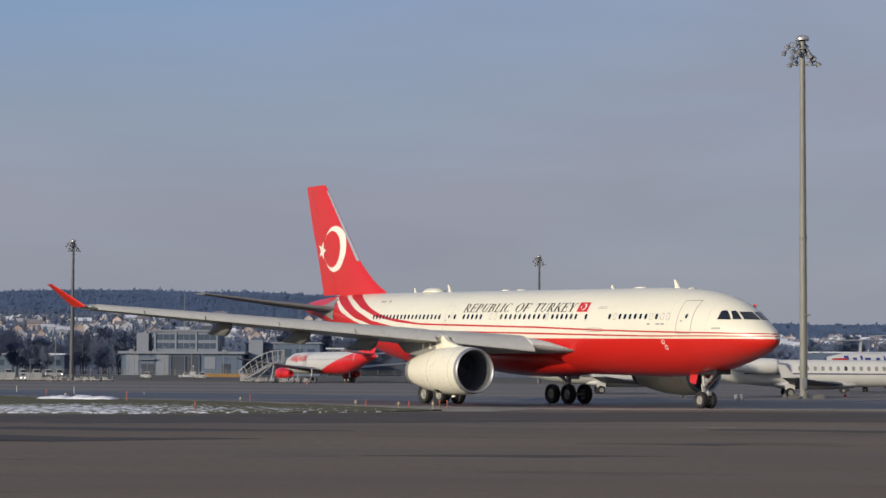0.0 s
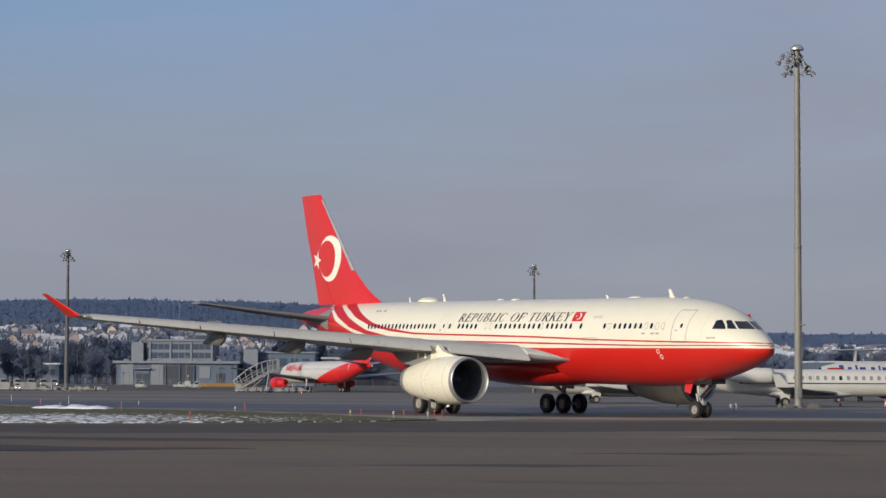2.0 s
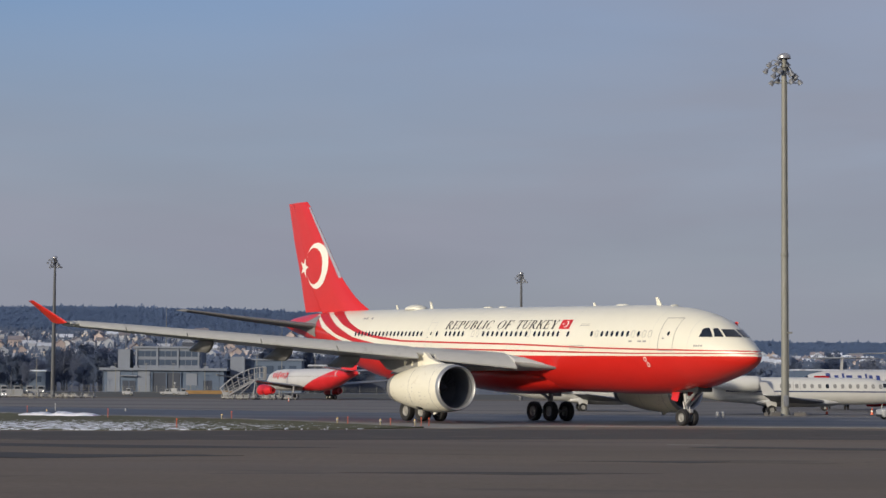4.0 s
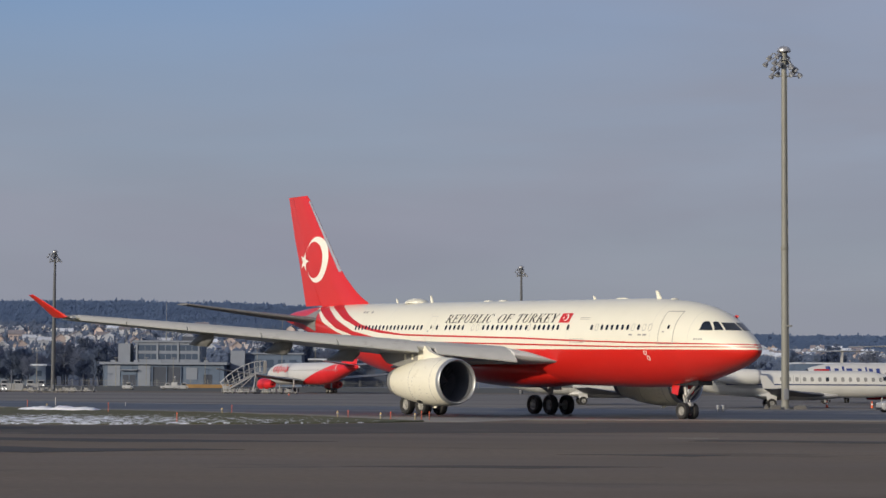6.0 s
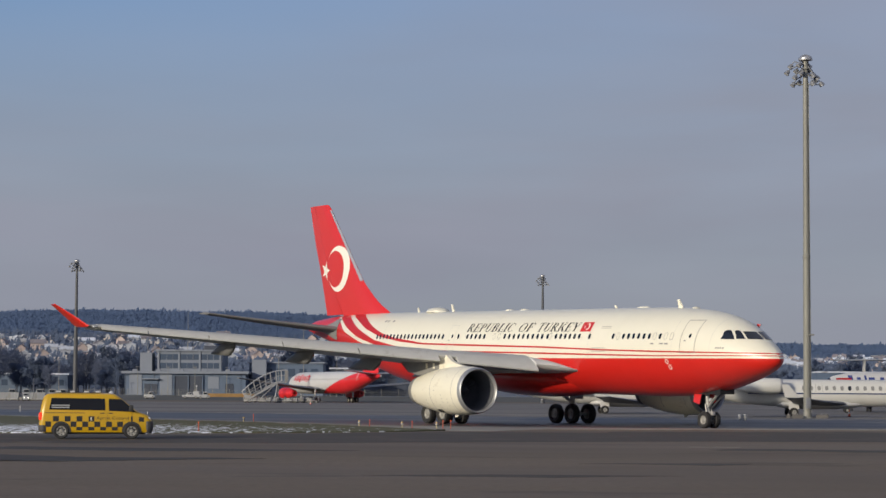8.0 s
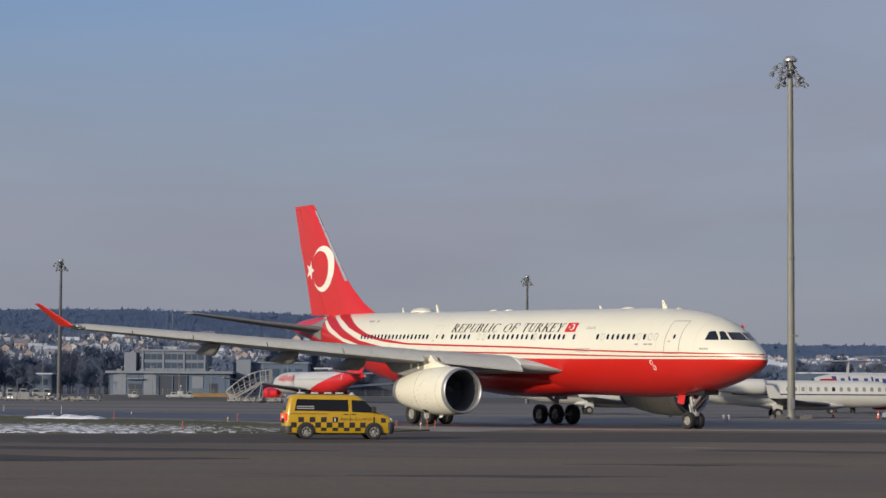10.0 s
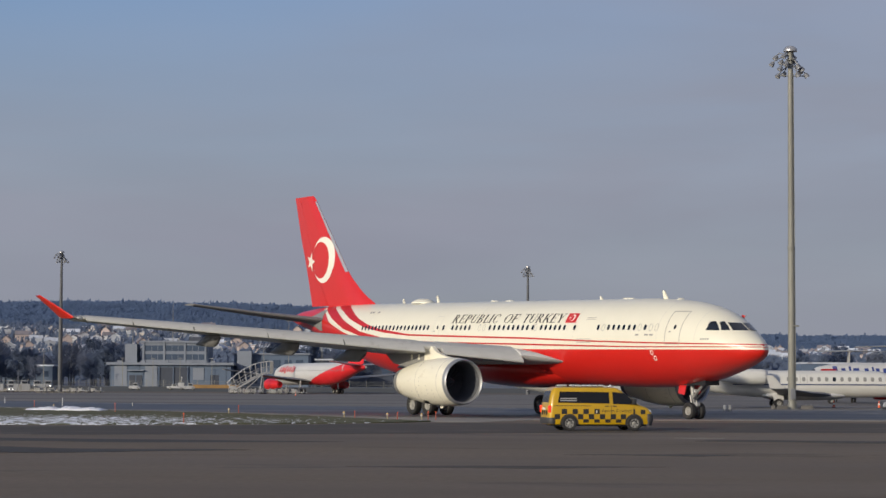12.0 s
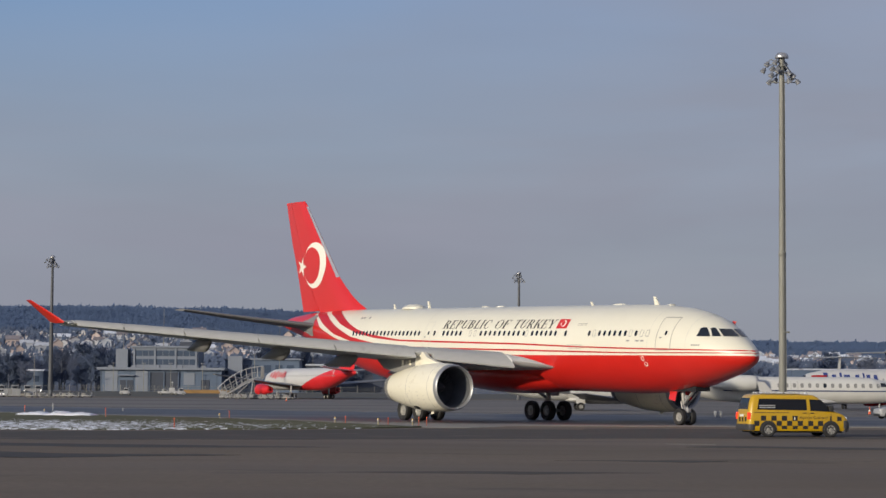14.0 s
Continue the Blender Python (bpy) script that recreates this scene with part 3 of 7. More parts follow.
B4 = curve_of([0, 4, 8.5, 13.85, 20.9, 31.5, 40, 43, 44.6, 46.8, 49.7, 51.0, 52.3, 52.9], [-0.36, -0.40, -0.43, -0.47, -0.51, -0.47, -0.30, 0.0, 0.26, 0.65, 1.36, 2.04, 2.46, 2.68])
LE = lambda y: 17.5 + 0.699 * (y - 2.9)        # leading edge of the wing
LEZ = lambda y: 4.10 + 0.098 * (y - 4)


def wing_section(le, chord, y, z, thick, n=14, camber=0.02, tilt=0.0):
    """An aerofoil at span y."""
    up, down = [], []
    for i in range(n + 1):
        u = (1 - math.cos(math.pi * i / n)) / 2
        t = 5 * thick * (0.2969 * math.sqrt(u) - 0.126 * u - 0.3516 * u * u + 0.2843 * u ** 3 - 0.1015 * u ** 4)
        c = camber * 4 * u * (1 - u)
        up.append((le + u * chord, y, z + (c + t - tilt * u) * chord))
        down.append((le + u * chord, y, z + (c - t - tilt * u) * chord))
    return up[::-1] + down[1:-1]


def wing_at(y):
    """Leading edge, chord, leading-edge height and relative thickness of the wing at span y."""
    chord = lerp(y, [0, 2.8, 9.4, 28.8], [12.2, 10.8, 7.0, 2.5])
    return LE(y), chord, LEZ(y) - 0.12, lerp(y, [0, 9.4, 28.8], [0.135, 0.12, 0.13])


def wing_under(s, y):
    le, chord, z, thick = wing_at(y)
    u = max(0.02, min(0.98, (s - le) / chord))
    t = 5 * thick * (0.2969 * math.sqrt(u) - 0.126 * u - 0.3516 * u * u + 0.2843 * u ** 3 - 0.1015 * u ** 4)
    return z + (0.08 * u * (1 - u) - t - 0.045 * u) * chord


def letters(text, size_to, parent, material, name, place, shear=0.0, bold=0.0):
    """Lettering from the built-in font, laid on a surface: size_to is (width, height), place(u, v) gives the point."""
    cu = bpy.data.curves.new(name, "FONT")
    cu.body, cu.size, cu.shear, cu.offset, cu.resolution_u = text, 1.0, shear, bold, 3
    tmp = bpy.data.objects.new(name + "_curve", cu)
    scene.collection.objects.link(tmp)
    me = bpy.data.meshes.new_from_object(tmp.evaluated_get(bpy.context.evaluated_depsgraph_get()))
    bpy.data.objects.remove(tmp)
    bm = bmesh.new()
    bm.from_mesh(me)
    bpy.data.meshes.remove(me)
    xs, ys = [v.co.x for v in bm.verts], [v.co.y for v in bm.verts]
    x0, x1, y0, y1 = min(xs), max(xs), min(ys), max(ys)
    for v in bm.verts:
        v.co = place((v.co.x - x0) / (x1 - x0) * size_to[0], (v.co.y - y0) / (y1 - y0) * size_to[1])
    me = bpy.data.meshes.new(name)
    bm.to_mesh(me)
    bm.free()
    me.materials.append(material)
    ob = new(name, me)
    ob.parent = parent
    return ob


def arc_strip(cx, cy, rx, ry, a0, a1, thick, thin, n=14):
    """A bent stroke: thick at its sides, thin above and below."""
    out = []
    for i in range(n + 1):
        t = radians(a0 + (a1 - a0) * i / n)
        c, d = math.cos(t), math.sin(t)
        w = thin + (thick - thin) * c * c
        out.append(((cx + rx * c, cy + ry * d), (cx + (rx - w) * c, cy + (ry - thin) * d if abs(d) > 0.02 else cy)))
    return out


def bar(x0, y0, x1, y1, w):
    """A straight stroke of width w across, from foot to head."""
    return [((x0, y0), (x0 + w, y0)), ((x1, y1), (x1 + w, y1))]


def flat_bar(x0, x1, y, h=0.055):
    return [((x0, y), (x0, y + h)), ((x1, y), (x1, y + h))]


def stem(x, w=0.15, y0=0.0, y1=1.0, foot=True, head=True):
    out = [bar(x, y0, x, y1, w)]
    if foot:
        out.append(flat_bar(x - 0.08, x + w + 0.08, y0, 0.045))
    if head:
        out.append(flat_bar(x - 0.08, x + w + 0.08, y1 - 0.045, 0.045))
    return out


def tick(x, y, h):
    return bar(x, y, x, y + h, 0.045)


THICK, THIN = 0.155, 0.05
GLYPHS = {
    "R": (0.74, stem(0.08) + [arc_strip(0.25, 0.745, 0.33, 0.255, 90, -90, THICK, THIN), flat_bar(0.1, 0.26, 0.95), flat_bar(0.1, 0.26, 0.49), bar(0.56, 0.0, 0.27, 0.5, 0.16), flat_bar(0.54, 0.8, 0.0, 0.045)]),
    "E": (0.66, stem(0.08) + [flat_bar(0.1, 0.6, 0.95), flat_bar(0.1, 0.46, 0.49), flat_bar(0.1, 0.62, 0.0), tick(0.57, 0.78, 0.2), tick(0.59, 0.02, 0.22), tick(0.44, 0.41, 0.2)]),
    "P": (0.64, stem(0.08) + [arc_strip(0.25, 0.73, 0.35, 0.27, 90, -90, THICK, THIN), flat_bar(0.1, 0.26, 0.95), flat_bar(0.1, 0.26, 0.46)]),
    "U": (0.76, stem(0.08, y0=0.3, foot=False) + [arc_strip(0.36, 0.31, 0.28, 0.32, 180, 360, 0.10, 0.07), bar(0.59, 0.3, 0.59, 1.0, 0.05), flat_bar(0.5, 0.74, 0.955, 0.045)]),
    "B": (0.70, stem(0.08) + [arc_strip(0.27, 0.75, 0.30, 0.25, 90, -90, THICK, THIN), arc_strip(0.27, 0.27, 0.36, 0.27, 90, -90, THICK, THIN), flat_bar(0.1, 0.28, 0.95), flat_bar(0.1, 0.28, 0.49), flat_bar(0.1, 0.28, 0.0)]),
    "L": (0.60, stem(0.08) + [flat_bar(0.1, 0.56, 0.0), tick(0.53, 0.02, 0.26)]),
    "I": (0.36, stem(0.09)),
    "C": (0.74, [arc_strip(0.40, 0.5, 0.36, 0.52, 50, 310, THICK, THIN, 22), tick(0.61, 0.72, 0.25), tick(0.61, 0.10, 0.12)]),
    "O": (0.82, [arc_strip(0.40, 0.5, 0.38, 0.52, 0, 360, THICK, THIN, 32)]),
    "F": (0.62, stem(0.08) + [flat_bar(0.1, 0.6, 0.95), flat_bar(0.1, 0.46, 0.49), tick(0.57, 0.76, 0.22), tick(0.44, 0.41, 0.2)]),
    "T": (0.70, stem(0.27, head=False) + [flat_bar(0.02, 0.68, 0.95), tick(0.02, 0.76, 0.22), tick(0.645, 0.76, 0.22)]),
    "K": (0.78, stem(0.08) + [bar(0.22, 0.42, 0.62, 0.97, 0.06), bar(0.56, 0.0, 0.30, 0.56, 0.17), flat_bar(0.54, 0.84, 0.0, 0.045), flat_bar(0.52, 0.78, 0.955, 0.045)]),
    "Y": (0.74, stem(0.29, y1=0.46, head=False) + [bar(0.29, 0.44, 0.06, 0.97, 0.16), bar(0.37, 0.44, 0.62, 0.97, 0.055), flat_bar(0.0, 0.28, 0.955, 0.045), flat_bar(0.52, 0.76, 0.955, 0.045)]),
}


def serif_word(word, width, height, parent, material, place, slant=0.12):
    """A word in upright serif capitals, one mesh a letter, laid on a surface by place(u, v, off)."""
    gap = 0.07
    total = sum(GLYPHS[c][0] + gap for c in word) - gap + slant
    x = 0.0
    for c in word:
        wide, strokes = GLYPHS[c]
        bm = bmesh.new()
        for k, stroke in enumerate(strokes):
            rows = []
            for pair in stroke:
                rows.append([place((x + px + slant * py) / total * width, py * height, 0.016 + 0.0012 * k) for px, py in pair])
            for r0, r1 in zip(rows, rows[1:]):
                steps = 6 if len(rows) == 2 and abs(stroke[1][0][1] - stroke[0][0][1]) > 0.3 else 1
                for i in range(steps):           # long strokes follow the skin's curve
                    q = [[place((x + a[0] + (b[0] - a[0]) * f + slant * (a[1] + (b[1] - a[1]) * f)) / total * width, (a[1] + (b[1] - a[1]) * f) * height, 0.016 + 0.0012 * k)
                          for a, b in zip(stroke[rows.index(r0)], stroke[rows.index(r0) + 1])] for f in (i / steps, (i + 1) / steps)]
                    bm.faces.new([bm.verts.new(p) for p in (q[0][0], q[0][1], q[1][1], q[1][0])])
        part("lettering", bm, material, parent, smooth=False)
        x += wide + gap


def star_points(cx, cz, r, turn=0.0):
    return [(cx + (r if i % 2 == 0 else r * 0.40) * math.cos(math.pi * i / 5 + turn), cz + (r if i % 2 == 0 else r * 0.40) * math.sin(math.pi * i / 5 + turn)) for i in range(10)]


def wheel_pair(name, parent, centre, radius, width, axis="y", label="", rim=None):
    """A tyre with its rim, one above the other."""
    x, y, z = centre
    w, r = width / 2, radius
    tyre = part(name, lathed([(-w * 0.55, r * 0.52), (-w * 0.9, r * 0.66), (-w, r * 0.84), (-w * 0.8, r * 0.965), (-w * 0.3, r), (w * 0.3, r), (w * 0.8, r * 0.965), (w, r * 0.84), (w * 0.9, r * 0.66), (w * 0.55, r * 0.52), (-w * 0.55, r * 0.52)], axis, (x, y, z), n=28), TYRE, parent, label)
    part("rim", lathed([(-w * 0.62, 0.02), (-w * 0.55, r * 0.2), (-w * 0.35, r * 0.26), (-w * 0.3, r * 0.42), (-w * 0.62, r * 0.55), (w * 0.62, r * 0.55), (w * 0.3, r * 0.42), (w * 0.35, r * 0.26), (w * 0.55, r * 0.2), (w * 0.62, 0.02)], axis, (x, y, z), n=24), rim or RIM, tyre)
    return tyre


def build_airliner():
    root = thing("airliner", "large white and red wide-body airliner parked on the taxiway", "airplane", pose(19.71, 129.89, 0, 0, 0, 121.94))
    all_s = [0, 0.03, 0.06, 0.12, 0.2, 0.35, 0.5, 0.75, 1.0, 1.35, 1.7, 2.1, 2.5, 2.95, 3.4, 3.95, 4.5, 5.2, 6.0, 7.0, 8.0, 9.2, 10.5] + list(np.linspace(12, 36, 13)) + [37, 38.5, 40, 41.5] + list(np.linspace(43, 58.4, 26))
    red_top = lambda s: min(B4(s), hull(s)[0] + hull(s)[1])
    part("upper_fuselage", shell(bmesh.new(), red_top, lambda s: 9, [s for s in all_s if s <= 53.2], 28), WHITE, root, "white upper fuselage", angle=60)
    lower = part("lower_fuselage", shell(bmesh.new(), lambda s: -9, red_top, all_s, 28), RED, root, "red lower fuselage and tail cone", angle=60)
    part("exhaust", lathed([(58.3, 0.20), (58.65, 0.17), (58.65, 0.12), (58.4, 0.1)], "x", (0, 0, lift(58.4) + 1.72), n=16), STEEL, lower)
    fine = [0.02, 0.06, 0.12, 0.2, 0.35, 0.5, 0.75, 1, 1.4, 1.8, 2.4, 3, 3.6, 4.4, 5.2, 6, 7, 8, 9.2, 10.5] + list(np.linspace(12, 38, 27)) + list(np.linspace(38.6, 52.4, 40))
    for low, high in ((B1, B0), (B3, B2)):
        end = 50.6 if low is B1 else 52.4
        part("stripe", shell(bmesh.new(), low, high, [s for s in fine if s <= end], 6, 0.012), LINE_RED, root, "red livery stripe sweeping up to the fin", angle=60)
    for s in (3.9, 7.0, 15.6, 22.4, 27.3, 32.9, 38.6, 42.2):
        part("skin_joint", shell(bmesh.new(), lambda q: red_top(q) + 0.05, lambda q: 9, [s, s + 0.025], 28, 0.006), SKIN_JOINT, root, angle=60)
    # belly fairing between the wings
    bm = bmesh.new()
    loops = []
    for s in np.linspace(15.0, 34.0, 27):
        k = math.sin(math.pi * (s - 14.9) / 19.2) ** 0.6
        loops.append([(s, 2.62 * k * math.cos(t), lift(s) - 1.80 - 0.2 * (1 - k) + (0.9 if math.sin(t) > 0 else 1.32) * k * math.sin(t)) for t in np.linspace(0, 2 * math.pi, 29)[:-1]])
    rings(bm, loops)
    part("belly_fairing", bm, RED, root, "red belly fairing", angle=60)
    for side in (1, -1):
        loops = []
        for y, le, th in ((2.1, 16.9, 0.020), (2.6, 17.05, 0.036), (3.1, 17.4, 0.062), (3.7, 17.85, 0.090), (4.3, 18.3, 0.108), (4.80, 18.5, 0.116)):
            chord = wing_at(y)[0] + wing_at(y)[1] - le
            loops.append([(p[0], side * p[1], p[2] - 0.06) for p in wing_section(le, chord, y, 3.50 + 0.5 * th * chord, th, camber=0.0)])
        part("root_fairing", rings(bmesh.new(), loops), PALE, root, "pale grey pointed wing-root fairing", angle=50)

    # cabin windows
    dark = [12.98, 11.89, 11.36, 10.83, 10.30, 9.76, 9.23, 8.16, 15.56, 16.69, 17.22, 17.75, 18.28, 18.81, 19.34, 20.32,
            20.95, 21.5, 22.07, 22.64, 23.21, 23.78, 24.35, 24.92, 25.49, 28.05, 28.6, 29.15, 29.70, 30.24, 31.43]
    dark += [33.5 + 0.533 * i for i in range(19)]
    for side in (1, -1):
        for s in dark:
            part("cabin_window", rounded_patch(bmesh.new(), s, 0.93, 0.125, 0.175, 0.018, side), GLASS, root, smooth=False)
        for s in (12.44, 8.70, 7.63, 7.10, 20.0, 26.2, 26.8):
            part("plugged_window", ring_patch(bmesh.new(), s, 0.93, 0.13, 0.19, 0.03, 0.015, side), SEAM, root, smooth=False)

        def door(s0, s1, z0, z1, name):
            frame_ = part(name, outline_patch(s0, s1, z0, z1, 0.04, side), SEAM if s0 < 10 else SKIN_JOINT, root, "closed cabin door with a thin grey outline", smooth=False)
            part("door_window", rounded_patch(bmesh.new(), (s0 + s1) / 2 - 0.1, 0.95, 0.09, 0.13, 0.018, side), GLASS, frame_, smooth=False)
            part("door_lever", patch(bmesh.new(), (s0 + s1) / 2 + 0.15, (s0 + s1) / 2 + 0.32, 0.62, 0.70, 0.02, 0, side, 2, 2), SEAM, frame_, smooth=False)
        door(5.0, 6.25, -0.10, 1.93, "cabin_door")
        door(31.9, 32.75, -0.1, 1.75, "cabin_door")
        door(13.9, 14.95, -0.02, 1.6, "cabin_door") if side < 0 else None
        part("step_plate", ring_patch(bmesh.new(), 14.4, 0.08, 0.75, 0.09, 0.03, 0.02, side, power=9), SEAM, root, smooth=False)
        for s, z in ((7.45, -0.62), (7.25, -0.95)):
            part("static_port_ring", ring_patch(bmesh.new(), s, z, 0.10, 0.10, 0.045, 0.014, side, power=2), FLAG_WHITE, root, smooth=False)
        for s0, s1, z0, z1, skew in ((9.0, 7.2, 0.42, 0.52, 0), (41.6, 43.2, 2.02, 2.16, 0), (2.9, 3.5, 0.18, 0.28, 0)):
            for k in range(4):
                a = s0 + (s1 - s0) * k / 4
                part("lettering_bar", patch(bmesh.new(), a, a + (s1 - s0) / 5.5, z0, z1, 0.016, 0, side, 2, 1), SEAM, root, smooth=False) if k != 1 or s0 < 5 else None
        for z in (1.44, 1.54):
            part("lettering_bar", patch(bmesh.new(), 13.6, 14.6, z, z + 0.03, 0.016, 0.08, side, 4, 1), SEAM, root, smooth=False)
        # cockpit panes: outer and inner edge at the sill and at the top, sill and top height
        for name, a0, b0, a1, b1, z0, z1, arch in (("windshield", 0.05, 0.93, 0.05, 0.82, 0.78, 1.24, 0.0), ("cockpit_side_window", 1.03, 1.38, 0.91, 1.16, 0.78, 1.30, 0.10), ("cockpit_side_window", 1.45, 1.86, 1.25, 1.60, 0.76, 1.31, 0.30)):
            loops = []
            for i in range(9):
                loop = []
                for j in range(6):
                    v, u = j / 5, i / 8
                    z = z0 + (z1 - z0) * v * (1 - arch * u ** 3)
                    y = (a0 + (a1 - a0) * v) * (1 - u) + (b0 + (b1 - b0) * v) * u
                    a, b = 0.3, 6.0                 # where the skin has this half width at this height
                    for _ in range(28):
                        mid = (a + b) / 2
                        m, hh, w = hull(mid)
                        inside = (y / w) ** 2 + ((z - m) / hh) ** 2 < 1
                        a, b = (a, mid) if inside else (mid, b)
                    loop.append((b - 0.02, side * (y + 0.012), lift(b) + z + 0.012))
                loops.append(loop)
            part(name, rings(bmesh.new(), loops, closed=False), GLASS, root)

    # name on the right-hand side
    for word, a, b in (("REPUBLIC", 30.6, 24.65), ("OF", 24.15, 22.35), ("TURKEY", 21.9, 17.05)):
        lay = lambda u, v, off, a=a: Vector(hull_point(a - u, phi_at(a - u, 1.25 + v), 1, off))
        serif_word(word, a - b, 0.58, root, INK, lay)
    flag = part("flag_emblem", patch(bmesh.new(), 16.8, 15.65, 1.24, 1.85, 0.02, 0.0, 1, 6, 4), RED, root, "small red flag with a white crescent and star")
    bm = bmesh.new()
    on = lambda s, z: hull_point(s, phi_at(s, z), 1, 0.032)
    loops = []
    for t in np.linspace(0.5, 2 * math.pi - 0.5, 24):
        loops.append([on(16.13 + 0.24 * math.cos(t), 1.55 + 0.21 * math.sin(t)), on(16.20 + 0.18 * math.cos(t), 1.55 + 0.155 * math.sin(t))])
    rings(bm, loops, closed=False)
    part("crescent", bm, FLAG_WHITE, flag, smooth=False)
    bm = bmesh.new()
    bm.faces.new([bm.verts.new(on(s, z)) for s, z in star_points(16.44, 1.55, 0.11, math.pi)])
    part("star", bm, FLAG_WHITE, flag, smooth=False)
    # a pennant at the far cockpit window
    staff = part("pennant_staff", tubed((3.5, -1.15, 5.95), (3.45, -1.50, 6.38), 0.015, n=6), STEEL, root)
    part("pennant", plate(bmesh.new(), [(3.45, -1.48, 6.36), (3.70, -1.40, 6.40), (3.78, -1.36, 6.24), (3.66, -1.33, 6.10), (3.5, -1.38, 6.14)], (0.01, 0.01, 0)), LINE_RED, staff, "small red cloth pennant")

    # things on the roof
    def roof(s):
        return lift(s) + lerp(s, ST, TOP)
    part("satellite_dome", lathed([(0, 1.15), (0.12, 1.12), (0.26, 0.9), (0.36, 0.5), (0.39, 0.05)], "z", (0, 0, 0), n=28, cap=True), WHITE, root, "white satellite dome", at=Matrix.Translation((38.5, 0, roof(38.5) - 0.06)) @ Matrix.Diagonal((0.95, 0.7, 1.0, 1)))
    for s, hgt, chord in ((41.16, 0.34, 0.25), (36.3, 0.52, 0.34), (9.36, 0.52, 0.5), (16.17, 0.22, 0.3)):
        part("blade_antenna", plate(bmesh.new(), [(s - chord / 2, -0.04, roof(s) - 0.1), (s + chord / 2, -0.04, roof(s) - 0.1), (s + chord * 0.8, -0.03, roof(s) + hgt), (s + chord * 0.4, -0.03, roof(s) + hgt)], (0, 0.08, 0)), WHITE, root)
    for s, ln in ((28.9, 0.9), (27.0, 1.0), (13.3, 1.5), (7.9, 0.3)):
        part("flat_antenna", lathed([(0, 0.5), (0.08, 0.47), (0.14, 0.3), (0.16, 0.05)], "z", n=20, cap=True), WHITE, root, at=Matrix.Translation((s, 0, roof(s) - 0.03)) @ Matrix.Diagonal((ln * 0.8, 0.6, 0.8, 1)))

    # wings
    for side in (1, -1):
        ys = [2.3, 4.0, 6.5, 9.4, 13, 17, 21, 25, 28.3]
        loops = []
        for y in ys:
            le, chord, z, th = wing_at(y)
            back = 0.75 * max(0.0, 4.9 - y)             # tucked behind the root fairing
            loops.append([(p[0], side * p[1], p[2]) for p in wing_section(le + back, chord - back, y, z, th * (0.6 if back else 1.0), tilt=0.045)])
        wing = part("wing", rings(bmesh.new(), loops), WING_GREY, root, "long swept wing, coloured dark for its shaded underside with leading-edge slats", angle=40)
        # extended slats: a drooped, nearly flat face ahead of the wing, with gaps between the pieces
        for a, b in ((4.75, 8.95), (9.95, 14.2), (14.28, 18.3), (18.38, 22.3), (22.38, 25.6), (25.68, 28.15)):
            loops = []
            for y in np.linspace(a, b, 5):
                le, c, z, th = wing_at(y)
                k = lerp(y, [4, 9.4, 28.8], [0.92, 1.0, 1.22])
                face = [(le + 0.15 * c, z + 0.064 * c * k), (le + 0.10 * c, z + 0.058 * c * k), (le + 0.035 * c, z + 0.032 * c * k), (le - 0.015 * c, z - 0.004 * c * k), (le - 0.042 * c, z - 0.034 * c * k),
                        (le - 0.05 * c, z - 0.048 * c * k), (le - 0.045 * c, z - 0.058 * c * k), (le - 0.02 * c, z - 0.060 * c * k), (le + 0.03 * c, z - 0.040 * c * k), (le + 0.07 * c, z + 0.005 * c * k)]
                loops.append([(p, side * y, q) for p, q in face])
            part("slat", rings(bmesh.new(), loops), SLAT, wing, "pale grey extended slat", angle=28)
        # flap track fairings
        for y, ln, start in ((7.2, 4.6, 0.62), (11.6, 4.6, 0.50), (15.6, 4.2, 0.45), (20.2, 3.7, 0.40)):
            le, chord, z, th = wing_at(y)
            s0 = le + start * chord
            loops = []
            for i in range(13):
                u = i / 12
                s = s0 + ln * u
                r = 0.46 * min(1.0, u / 0.25) ** 0.6 * (1 - max(0.0, u - 0.25) / 0.75) ** 0.8 + 0.01
                c = wing_under(min(s, le + chord * 0.97), y) - 0.55 * u - 0.10
                loops.append([(s, side * (y + 0.72 * r * math.cos(t)), c + 1.25 * r * math.sin(t)) for t in np.linspace(0, 2 * math.pi, 15)[:-1]])
            # darker grey paints the shadow under the wing onto the fairing
            part("flap_fairing", rings(bmesh.new(), loops), SHADED_GREY, wing)
        # winglet
        loops = []
        for u in np.linspace(0, 1, 6):
            y = 28.85 + 1.3 * u
            z = LEZ(28.8) - 0.12 + 1.5 * u
            le = 35.65 + 2.45 * u + 0.3 * u * u
            loops.append([(p[0], side * (p[1] - (p[2] - z) * 0.75), z + (p[2] - z) * 0.6) for p in wing_section(le, 2.35 - 1.55 * u, y, z, 0.10, camber=0)])
        part("winglet", rings(bmesh.new(), loops), RED, root, "red winglet", angle=40)
        le, c, z, th = wing_at(28.5)
        tip = part("wing_tip", rings(bmesh.new(), [[(p[0], side * p[1], p[2]) for p in wing_section(wing_at(y)[0] + 0.1, wing_at(y)[1] - 0.1, y, wing_at(y)[2], 0.10)] for y in (28.25, 28.9)]), DARK_GREY, wing, "dark wing tip with its lamps")
        part("tip_lamp", boxed(le - 0.02, le + 0.2, side * 28.5 - 0.16, side * 28.5 + 0.16, z - 0.08, z + 0.06, bevel=0.03), LAMP, tip)
        # engine
        ey, ez, es = side * 9.37, 2.26, 18.3
